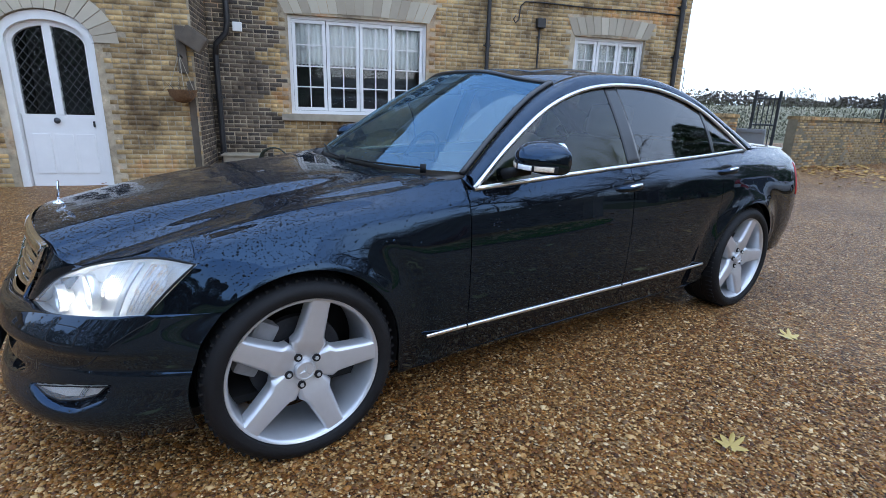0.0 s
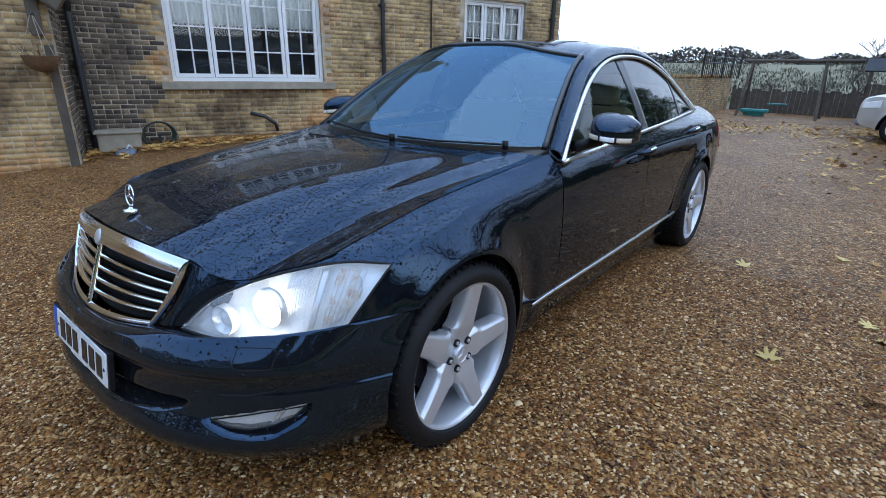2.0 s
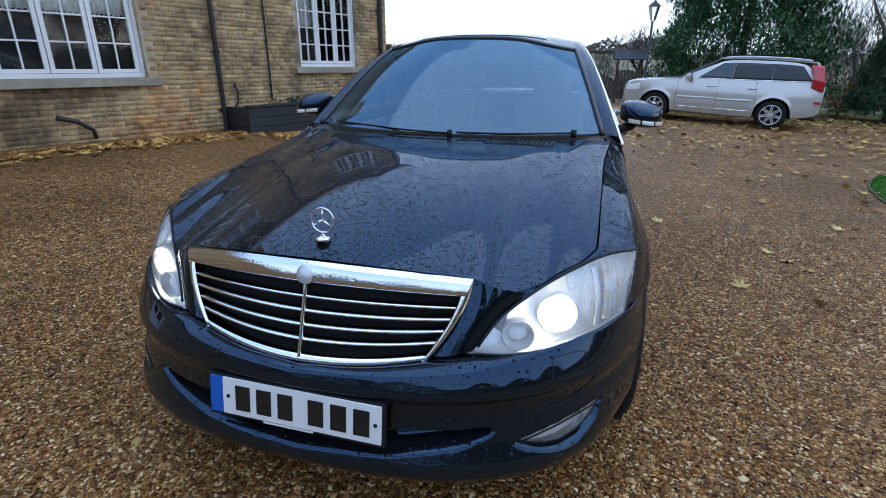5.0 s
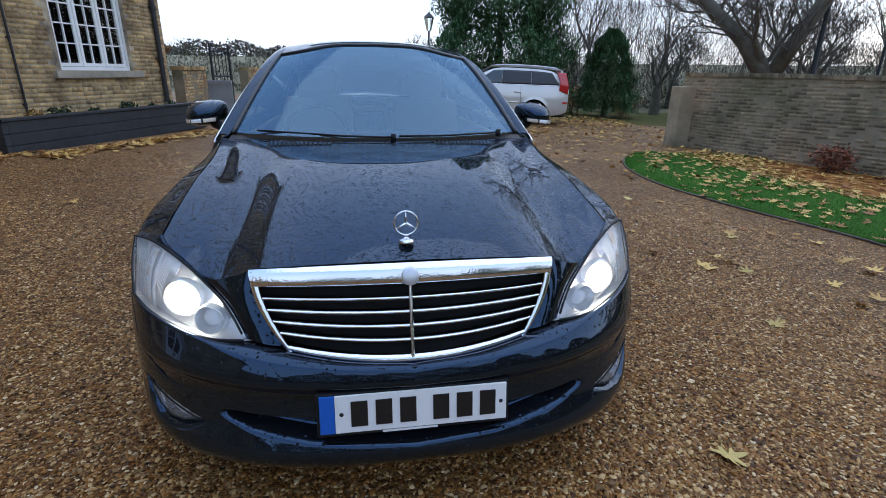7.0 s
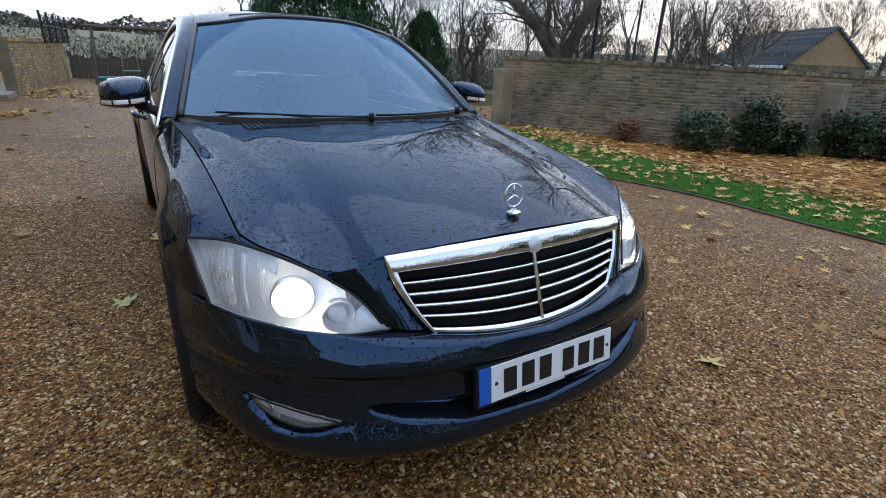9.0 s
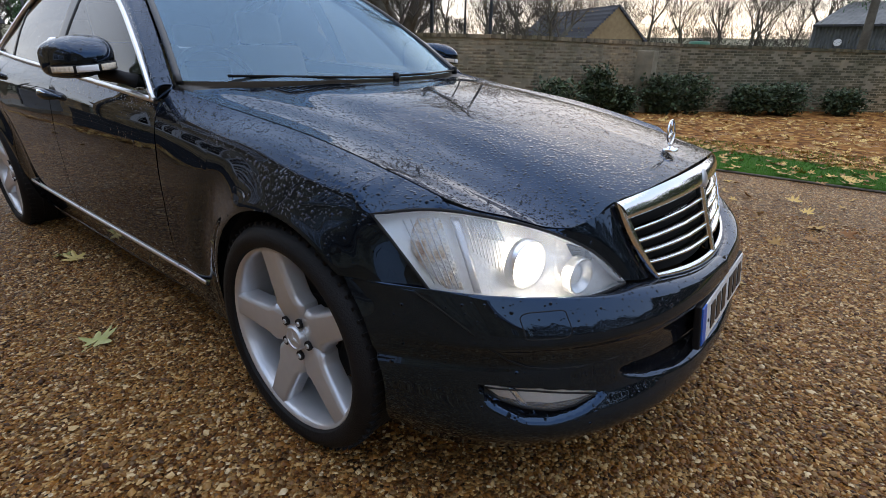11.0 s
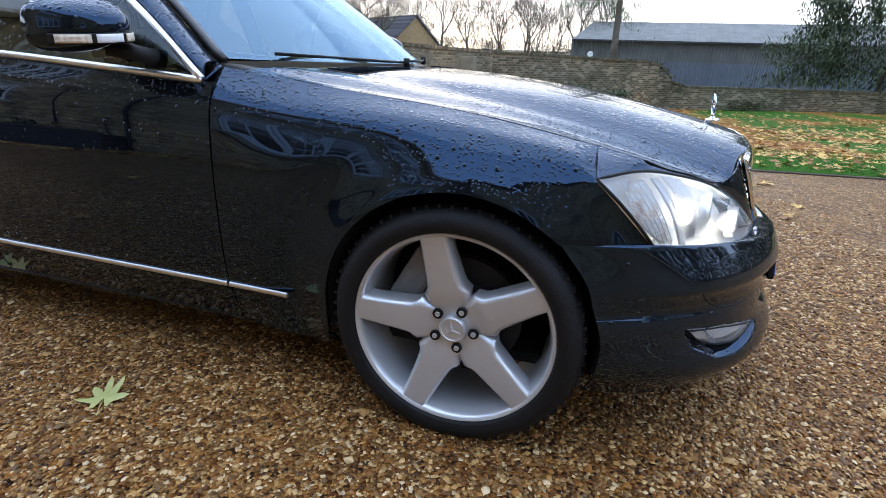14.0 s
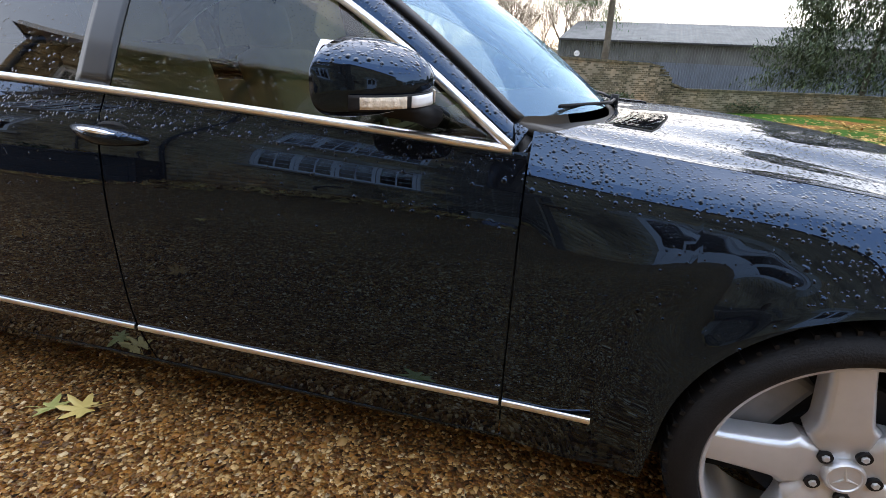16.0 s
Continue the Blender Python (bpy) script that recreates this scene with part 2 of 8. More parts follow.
def indicator_material():
    m = mat("indicator_cells", (0.8, 0.55, 0.36), rough=0.2)
    n, l = m.node_tree.nodes, m.node_tree.links
    p = n["Principled BSDF"]
    tc, v, b, r, q = n.new("ShaderNodeTexCoord"), n.new("ShaderNodeTexVoronoi"), n.new("ShaderNodeBump"), n.new("ShaderNodeValToRGB"), n.new("ShaderNodeTexNoise")
    v.inputs["Scale"].default_value = 130
    q.inputs["Scale"].default_value, q.inputs["Detail"].default_value = 28, 4
    ramp_set(r, ((0.42, (0.84, 0.84, 0.84)), (0.56, (0.80, 0.66, 0.52)), (0.70, (0.45, 0.26, 0.16))))
    b.inputs["Strength"].default_value, b.inputs["Distance"].default_value = 1.0, 0.004
    for k in (v, q):
        l.new(tc.outputs["Object"], k.inputs["Vector"])
    l.new(q.outputs[0], r.inputs[0])
    l.new(r.outputs[0], p.inputs["Base Color"])
    l.new(v.outputs["Distance"], b.inputs["Height"])
    l.new(b.outputs[0], p.inputs["Normal"])
    return m


M["cells"] = indicator_material()
M["redlamp"] = mat("red_lamp", (0.45, 0.02, 0.02), rough=0.12, coat=1.0)
M["clear"] = mat("clear_lens", (0.9, 0.9, 0.9), rough=0.2, noise_scale=60, vary=0.1)


def glass_material(name, tint, alpha, rough=0.02, drops=True, haze_share=0.0, haze=(0.42, 0.62, 0.78), sheen=(1, 1, 1)):
    """Thin glazing: a tinted see-through sheet with a mirror-smooth skin, rain-beaded; sheen and haze colour in
    reflected light and glow.
    """
    m = bpy.data.materials.new(name)
    m.use_nodes = True
    n, l = m.node_tree.nodes, m.node_tree.links
    n.clear()
    out, mx = n.new("ShaderNodeOutputMaterial"), n.new("ShaderNodeMixShader")
    tr, gl, fr = n.new("ShaderNodeBsdfTransparent"), n.new("ShaderNodeBsdfGlossy"), n.new("ShaderNodeFresnel")
    tr.inputs[0].default_value = (*tint, 1)
    gl.inputs["Roughness"].default_value = rough
    gl.inputs[0].default_value = (*sheen, 1)
    fr.inputs[0].default_value = alpha
    l.new(fr.outputs[0], mx.inputs[0])
    l.new(tr.outputs[0], mx.inputs[1])
    l.new(gl.outputs[0], mx.inputs[2])
    if haze_share:
        df, m2 = n.new("ShaderNodeBsdfDiffuse"), n.new("ShaderNodeMixShader")
        df.inputs[0].default_value = (*haze, 1)
        m2.inputs[0].default_value = haze_share
        l.new(mx.outputs[0], m2.inputs[1])
        l.new(df.outputs[0], m2.inputs[2])
        l.new(m2.outputs[0], out.inputs[0])
    else:
        l.new(mx.outputs[0], out.inputs[0])
    if drops:
        tc, v = n.new("ShaderNodeTexCoord"), n.new("ShaderNodeTexVoronoi")
        v.inputs["Scale"].default_value = 60
        r = n.new("ShaderNodeMapRange")
        r.inputs[1].default_value, r.inputs[2].default_value, r.inputs[3].default_value, r.inputs[4].default_value = 0.08, 0.24, 1, 0
        b = n.new("ShaderNodeBump")
        b.inputs["Strength"].default_value, b.inputs["Distance"].default_value = 0.5, 0.001
        l.new(tc.outputs["Object"], v.inputs["Vector"])
        l.new(v.outputs["Distance"], r.inputs[0])
        l.new(r.outputs[0], b.inputs["Height"])
        l.new(b.outputs[0], gl.inputs["Normal"])
        l.new(b.outputs[0], fr.inputs["Normal"])
    return m


# bluish sheen and haze paint the sky's reflection onto the screen
M["windscreen"] = glass_material("sky_hazed_windscreen_glass", (0.50, 0.56, 0.58), 2.35, haze_share=0.024, sheen=(0.46, 0.72, 0.95), haze=(0.34, 0.56, 0.80))
M["sideglass"] = glass_material("side_glass", (0.36, 0.46, 0.34), 1.55)
M["darkglass"] = glass_material("privacy_glass", (0.10, 0.11, 0.12), 1.75)
# the lamp's veiling glow is mixed into the lens as pale haze
M["lens"] = glass_material("headlamp_lens", (0.93, 0.95, 0.96), 1.5, drops=False, haze_share=0.13, haze=(0.9, 0.92, 0.94))
M["pane"] = glass_material("window_pane", (0.92, 0.94, 0.94), 1.5, drops=False)
M["brick"] = mat("yellow_stock_brick", (0.25, 0.170, 0.082), rough=0.85, noise_scale=14, per="island", color2=(0.52, 0.37, 0.175), bump=0.4, bump_scale=90)
M["brick_one"] = mat("yellow_stock_brick_single", (0.25, 0.170, 0.082), rough=0.85, noise_scale=14, per="object", color2=(0.52, 0.37, 0.175), bump=0.4, bump_scale=90)
M["soot"] = mat("sooty_brick", (0.045, 0.038, 0.034), rough=0.85, noise_scale=14, per="island", color2=(0.17, 0.13, 0.09), bump=0.4, bump_scale=90)
M["wallbrick"] = mat("weathered_wall_brick", (0.12, 0.097, 0.068), rough=0.9, noise_scale=9, per="island", color2=(0.29, 0.23, 0.155), bump=0.5, bump_scale=60)
M["mosswall"] = mat("mossy_wall_brick", (0.060, 0.056, 0.034), rough=0.95, noise_scale=6, per="island", color2=(0.15, 0.125, 0.078), bump=0.5, bump_scale=60)
M["mortar"] = mat("lime_mortar", (0.40, 0.34, 0.25), rough=0.95, noise_scale=6, vary=0.4, bump=0.5, bump_scale=50)
M["mortar_dark"] = mat("garden_wall_mortar", (0.24, 0.20, 0.145), rough=0.95, noise_scale=4, vary=0.4, bump=0.5, bump_scale=40)
M["pale_stone"] = mat("limestone", (0.42, 0.36, 0.26), rough=0.85, noise_scale=7, per="island", color2=(0.62, 0.55, 0.42), bump=0.3, bump_scale=70)
M["sill"] = mat("stone_sill", (0.33, 0.29, 0.22), rough=0.8, noise_scale=9, vary=0.3, bump=0.25, bump_scale=60)
M["white"] = mat("white_gloss_paint", (0.78, 0.78, 0.77), rough=0.35, noise_scale=6, vary=0.05)
M["curtain"] = mat("net_curtain", (0.86, 0.86, 0.84), rough=0.9, noise_scale=25, vary=0.15)
# near-black colour that paints the darkness of unlit rooms
M["room"] = mat("room_gloom_colour", (0.05, 0.05, 0.05), rough=0.9, noise_scale=3, vary=0.4)
M["pipe"] = mat("black_cast_iron", (0.02, 0.02, 0.022), rough=0.45, noise_scale=20, vary=0.3)
M["slate"] = mat("roof_slate", (0.045, 0.05, 0.065), rough=0.5, noise_scale=4, per="island", color2=(0.10, 0.105, 0.125))
M["wicker"] = mat("coir_basket", (0.16, 0.09, 0.045), rough=0.95, noise_scale=40, vary=0.4, bump=0.8, bump_scale=120)
M["bark"] = mat("grey_bark", (0.06, 0.052, 0.04), rough=0.9, noise_scale=6, color2=(0.16, 0.145, 0.11), bump=0.8, bump_scale=30)
M["twig"] = mat("twigs", (0.05, 0.042, 0.035), rough=0.9, noise_scale=3, color2=(0.12, 0.10, 0.08))
M["conifer"] = mat("conifer_green", (0.020, 0.070, 0.026), rough=0.75, noise_scale=1.2, per="island", color2=(0.075, 0.18, 0.065))
M["shrub"] = mat("shrub_green", (0.016, 0.034, 0.012), rough=0.7, noise_scale=2, per="island", color2=(0.075, 0.11, 0.045))
M["autumn"] = mat("autumn_foliage", (0.20, 0.11, 0.03), rough=0.8, noise_scale=2, per="island", color2=(0.42, 0.26, 0.08))
M["redshrub"] = mat("red_shrub", (0.12, 0.03, 0.015), rough=0.8, noise_scale=2, per="island", color2=(0.28, 0.09, 0.04))
M["leaf"] = mat("fallen_leaf", (0.26, 0.10, 0.02), rough=0.6, noise_scale=6, per="island", color2=(0.68, 0.43, 0.12))
M["leaf_one"] = mat("yellow_maple_leaf", (0.44, 0.30, 0.075), rough=0.5, noise_scale=25, per="object", color2=(0.66, 0.50, 0.17))
M["leaf_green"] = mat("green_maple_leaf", (0.30, 0.32, 0.08), rough=0.5, noise_scale=18, color2=(0.58, 0.54, 0.22))
M["blade"] = mat("grass_blade", (0.022, 0.105, 0.006), rough=0.7, spec=0.2, noise_scale=1.5, per="island", color2=(0.065, 0.22, 0.015))
M["timber_dark"] = mat("dark_stained_timber", (0.022, 0.026, 0.032), rough=0.6, noise_scale=9, vary=0.4, bump=0.3, bump_scale=50)
M["timber"] = mat("weathered_timber", (0.10, 0.08, 0.06), rough=0.85, noise_scale=7, vary=0.4, bump=0.4, bump_scale=60)
M["teal"] = mat("teal_plastic", (0.02, 0.22, 0.20), rough=0.4, noise_scale=8, vary=0.15)
M["fence"] = mat("black_railing", (0.02, 0.024, 0.028), rough=0.5, noise_scale=9)
M["sheet"] = mat("corrugated_grey", (0.13, 0.135, 0.13), rough=0.7, noise_scale=1.2, vary=0.35)
M["sheet_blue"] = mat("corrugated_blue", (0.13, 0.155, 0.19), rough=0.6, noise_scale=1.2, vary=0.25)
M["sheet_roof"] = mat("corrugated_roof", (0.14, 0.14, 0.13), rough=0.8, noise_scale=1.5, vary=0.4)
M["silver"] = mat("silver_car_paint", (0.58, 0.57, 0.54), rough=0.3, metal=0.4, coat=1.0, noise_scale=3, vary=0.03)
M["soil"] = mat("dark_soil", (0.04, 0.03, 0.02), rough=0.95, noise_scale=20, vary=0.5, bump=0.8, bump_scale=60)
M["paving"] = mat("york_paving", (0.24, 0.21, 0.16), rough=0.75, noise_scale=8, vary=0.3, bump=0.3, bump_scale=60)
M["hosegreen"] = mat("hose_rubber", (0.03, 0.04, 0.03), rough=0.5, noise_scale=20)
M["leaded"] = mat("lead_came", (0.09, 0.09, 0.095), rough=0.5, metal=0.6, noise_scale=30)
M["greysheet"] = mat("grey_cover", (0.25, 0.26, 0.27), rough=0.6, noise_scale=5, vary=0.2)
M["greencan"] = mat("green_tank", (0.03, 0.14, 0.07), rough=0.5, noise_scale=5, vary=0.2)


def weathered(m, stops, scale=0.8):
    """Broad patches of soot, rust-red and bleached brick over a whole wall."""
    n, l = m.node_tree.nodes, m.node_tree.links
    p = n["Principled BSDF"]
    geo, no, r, mx = n.new("ShaderNodeNewGeometry"), n.new("ShaderNodeTexNoise"), n.new("ShaderNodeValToRGB"), n.new("ShaderNodeMix")
    no.inputs["Scale"].default_value, no.inputs["Detail"].default_value, no.inputs["Roughness"].default_value = scale, 7, 0.68
    ramp_set(r, stops)
    mx.data_type, mx.blend_type = "RGBA", "MULTIPLY"
    mx.inputs[0].default_value = 1.0
    l.new(geo.outputs["Position"], no.inputs["Vector"])
    l.new(no.outputs[0], r.inputs[0])
    l.new(p.inputs["Base Color"].links[0].from_socket, mx.inputs[6])
    l.new(r.outputs[0], mx.inputs[7])
    l.new(mx.outputs[2], p.inputs["Base Color"])


for k_ in ("brick", "brick_one", "mortar"):
    weathered(M[k_], ((0.36, (0.40, 0.37, 0.35)), (0.46, (0.90, 0.88, 0.85)), (0.54, (1.12, 1.10, 1.04)), (0.64, (1.20, 0.86, 0.64))))
for k_ in ("brick", "brick_one", "mortar", "soot", "wallbrick"):
    weathered(M[k_], ((0.34, (0.55, 0.52, 0.50)), (0.5, (1.0, 1.0, 1.0)), (0.60, (1.10, 1.08, 1.05)), (0.70, (1.55, 1.55, 1.55))), 4.5)
for k_ in ("brick", "brick_one", "wallbrick", "mosswall", "soot"):
    for q in M[k_].node_tree.nodes:
        if q.bl_idname == "ShaderNodeMix" and q.data_type == "FLOAT":
            q.inputs[0].default_value = 0.36
for k_ in ("wallbrick", "mosswall", "mortar_dark"):
    weathered(M[k_], ((0.34, (0.50, 0.55, 0.42)), (0.5, (1.0, 1.0, 0.95)), (0.66, (1.35, 1.2, 1.0))), 0.6)


# ---- mesh helpers ----
def thing(name, label, category, at=None, group="", kind=""):
    ob = new(name)
    ob.empty_display_size = 0.1
    if at is not None:
        ob.matrix_world = at
    return tagged(ob, label, category, group, kind)


def part(name, bm, material, parent=None, label="", smooth=False):
    """Links a bmesh (or ready mesh) as one mesh object under a thing or a part."""
    if isinstance(bm, bpy.types.Mesh):
        me = bm
    else:
        me = bpy.data.meshes.new(name)
        bm.to_mesh(me)
        bm.free()
    for q in (material if isinstance(material, (list, tuple)) else [material]):
        me.materials.append(q)
    if smooth:
        me.shade_smooth()
    ob = new(name, me)
    ob.parent = parent
    if label:
        ob["label"] = label
    return ob


def box(bm, x0, x1, y0, y1, z0, z1, bev=0.0, m=None):
    vs = [bm.verts.new((x, y, z)) for z in (z0, z1) for y in (y0, y1) for x in (x0, x1)]
    fs = [bm.faces.new([vs[i] for i in f]) for f in ((0, 2, 3, 1), (4, 5, 7, 6), (0, 1, 5, 4), (2, 6, 7, 3), (0, 4, 6, 2), (1, 3, 7, 5))]
    if bev:
        es = list({e for f in fs for e in f.edges})
        g = bmesh.ops.bevel(bm, geom=es, offset=bev, segments=2, affect="EDGES", profile=0.6)
        vs = list({v for f in g["faces"] for v in f.verts} | {v for v in vs if v.is_valid})
    if m is not None:
        for v in vs:
            v.co = m @ v.co
    return bm


def boxes(*rows, bev=0.0, m=None):
    bm = bmesh.new()
    for r in rows:
        box(bm, *r, bev=bev, m=m)
    return bm


def tube(bm, pts, r, sides=8, cap=True):
    """A round bar along points; r a radius or one radius a point."""
    pts = [Vector(p) for p in pts]
    rs = r if isinstance(r, (list, tuple)) else [r] * len(pts)
    rings, side = [], None
    for i, p in enumerate(pts):
        d = (pts[min(i + 1, len(pts) - 1)] - pts[max(i - 1, 0)]).normalized()
        if side is None:
            side = d.orthogonal().normalized()
        side = (side - d * side.dot(d)).normalized()
        up = d.cross(side)
        rings.append([bm.verts.new(p + (side * math.cos(a) + up * math.sin(a)) * rs[i]) for a in (math.tau * k / sides for k in range(sides))])
    for a, b in zip(rings, rings[1:]):
        for k in range(sides):
            bm.faces.new((a[k], a[(k + 1) % sides], b[(k + 1) % sides], b[k]))
    if cap:
        bm.faces.new(rings[0][::-1])
        bm.faces.new(rings[-1])
    return bm


def lathe(bm, prof, n=48, axis="x", closed=False, a0=0.0, a1=math.tau):
    """Turns (radius, along) pairs about an axis through the origin."""
    full = abs(a1 - a0 - math.tau) < 1e-6
    rings = []
    for k in range(n if full else n + 1):
        a = a0 + (a1 - a0) * k / n
        c, s = math.cos(a), math.sin(a)
        rings.append([bm.verts.new((h, r * c, r * s) if axis == "x" else (r * c, r * s, h)) for r, h in prof])
    cnt = len(rings)
    for k in range(cnt if full else cnt - 1):
        p, q = rings[k], rings[(k + 1) % cnt]
        for i in range(len(prof) if closed else len(prof) - 1):
            j = (i + 1) % len(prof)
            bm.faces.new((p[i], p[j], q[j], q[i]))
    return bm


def smooth_curve(pts):
    """A soft curve through points of any dimension: f(t), t from 0 to 1 by length."""
    P = np.array(pts, float)
    d = np.r_[0, np.cumsum(np.linalg.norm(np.diff(P, axis=0), axis=1))]
    d /= d[-1]
    T = np.gradient(P, d, axis=0) if len(P) > 2 else np.repeat((P[1:] - P[:1]), 2, axis=0)

    def f(t):
        i = int(min(max(np.searchsorted(d, t) - 1, 0), len(P) - 2))
        h = d[i + 1] - d[i]
        s = (t - d[i]) / h
        return ((2 * s**3 - 3 * s**2 + 1) * P[i] + (s**3 - 2 * s**2 + s) * h * T[i] + (-2 * s**3 + 3 * s**2) * P[i + 1] + (s**3 - s**2) * h * T[i + 1])
    return f


def soft(xs, ys):
    """A smooth scalar (or vector) function through (xs, ys)."""
    X, Y = np.array(xs, float), np.array(ys, float)
    T = np.gradient(Y, X, axis=0) if len(X) > 2 else np.repeat((Y[1:] - Y[:1]) / (X[1] - X[0]), 2, axis=0)

    def f(x):
        x = min(max(x, X[0]), X[-1])
        i = int(min(max(np.searchsorted(X, x) - 1, 0), len(X) - 2))
        h = X[i + 1] - X[i]
        s = (x - X[i]) / h
        return ((2 * s**3 - 3 * s**2 + 1) * Y[i] + (s**3 - 2 * s**2 + s) * h * T[i] + (-2 * s**3 + 3 * s**2) * Y[i + 1] + (s**3 - s**2) * h * T[i + 1])
    return f


def sheet(fn, nu, nv, side=1, thick=0.0, outward=None, pick=None):
    """A grid over fn(u, v), flipped to the other flank for side -1, its skin given a thickness inwards. pick(u, v): a material slot."""
    bm = bmesh.new()
    vs = []
    for j in range(nv + 1):
        row = []
        for i in range(nu + 1):
            p = fn(i / nu, j / nv)
            row.append(bm.verts.new((p[0] * side, p[1], p[2])))
        vs.append(row)
    for j in range(nv):
        for i in range(nu):
            q = [vs[j][i], vs[j][i + 1], vs[j + 1][i + 1], vs[j + 1][i]]
            try:
                f = bm.faces.new(q)
            except ValueError:
                continue
            if pick:
                f.material_index = pick((i + 0.5) / nu, (j + 0.5) / nv)
    bmesh.ops.remove_doubles(bm, verts=bm.verts, dist=1e-5)
    bm.normal_update()
    c = Vector(outward if outward is not None else (0, 1.4, 0.5))
    s = sum(f.normal.dot((f.calc_center_median() - c).normalized()) * f.calc_area() for f in bm.faces)
    if s < 0:
        bmesh.ops.reverse_faces(bm, faces=bm.faces)
        bm.normal_update()
    if thick:
        inner = {v: bm.verts.new(v.co - v.normal * thick) for v in list(bm.verts)}
        rim = [e for e in bm.edges if e.is_boundary]
        for f in list(bm.faces):
            g = bm.faces.new([inner[v] for v in reversed(f.verts)])
            g.material_index = f.material_index
        for e in rim:
            lf = e.link_faces[0]
            for lp in lf.loops:
                if lp.edge == e:
                    a, b = lp.vert, lp.link_loop_next.vert
                    bm.faces.new((b, a, inner[a], inner[b]))
    return bm


def soft_edges(ob, angle=35):
    """Smooth shading with true creases kept."""
    me = ob.data
    me.shade_smooth()
    me.set_sharp_from_angle(angle=radians(angle))
    return ob

# ---- ground ----
def smooth01(t):
    t = min(max(t, 0.0), 1.0)
    return t * t * (3 - 2 * t)


def ground_z(x, y):
    """The drive is level under the car, climbs gently to the house and falls away to the lawn."""
    z = 0.0
    if x < -1.2:
        z += 0.050 * (min(-x, 7.0) - 1.2) * smooth01((y + 1.0) / 4.0)
    if x > 1.4:
        z -= 0.040 * (min(x, 14.0) - 1.4)
    far = max(0.0, math.hypot(x, y) - 30)
    z += 0.022 * min(far, 700) * smooth01((y + 20) / 40)
    return z


def build_ground():
    xs = np.concatenate([np.linspace(-1600, -60, 10), np.linspace(-50, -9, 14), np.linspace(-8, 16, 97), np.linspace(18, 60, 14), np.linspace(80, 1600, 10)])
    ys = np.concatenate([np.linspace(-1200, -50, 8), np.linspace(-40, -6, 12), np.linspace(-5.5, 14, 79), np.linspace(15, 60, 14), np.linspace(80, 1600, 12)])
    verts = [(x, y, ground_z(x, y)) for y in ys for x in xs]
    nx = len(xs)
    faces = [(j * nx + i, j * nx + i + 1, (j + 1) * nx + i + 1, (j + 1) * nx + i) for j in range(len(ys) - 1) for i in range(nx - 1)]
    me = bpy.data.meshes.new("ground")
    me.from_pydata(verts, [], faces)
    tagged(part("ground", me, [M["gravel"], M["field"], M["verge"]], None, smooth=True), "wet brown gravel drive with fields beyond", "gravel drive", kind="structure")
    for p in me.polygons:
        c = p.center
        p.material_index = 1 if (c.y > 21.5 or c.x < -14 or c.y < -22 or c.x > 16) else (2 if c.y > 15.4 + 0.35 * math.sin(c.x * 1.7) - 0.12 * c.x and c.x > 2.6 else 0)


M["verge"] = mat("leaf_strewn_verge", (0.045, 0.075, 0.016), rough=0.95, spec=0.1, noise_scale=5, color2=(0.16, 0.12, 0.045), bump=0.6, bump_scale=30)
M["field"] = mat("stubble_field", (0.13, 0.12, 0.06), rough=0.95, noise_scale=0.15, color2=(0.24, 0.21, 0.12), bump=0.3, bump_scale=3)
build_ground()


def scatter_mesh(name, base_v, base_f, places, turns, sizes):
    """Many copies of a small shape as one mesh, from arrays."""
    V, F = np.array(base_v, float), np.array(base_f, int)
    n, k = len(places), len(V)
    c, s = np.cos(turns[:, 0]), np.sin(turns[:, 0])
    R = np.zeros((n, 3, 3))
    R[:, 0, 0], R[:, 0, 1], R[:, 1, 0], R[:, 1, 1], R[:, 2, 2] = c, -s, s, c, 1
    c, s = np.cos(turns[:, 1]), np.sin(turns[:, 1])
    Q = np.zeros((n, 3, 3))
    Q[:, 0, 0], Q[:, 1, 1], Q[:, 1, 2], Q[:, 2, 1], Q[:, 2, 2] = 1, c, -s, s, c
    R = R @ Q
    P = V[None] * sizes[:, None, :]
    P = np.einsum("nij,nkj->nki", R, P) + places[:, None, :]
    me = bpy.data.meshes.new(name)
    fc = (F[None] + (np.arange(n) * k)[:, None, None]).reshape(-1, F.shape[1])
    me.vertices.add(n * k)
    me.vertices.foreach_set("co", P.reshape(-1))
    me.loops.add(fc.size)
    me.loops.foreach_set("vertex_index", fc.reshape(-1).astype(np.int32))
    me.polygons.add(len(fc))
    me.polygons.foreach_set("loop_start", (np.arange(len(fc)) * F.shape[1]).astype(np.int32))
    me.update(calc_edges=True)
    return me


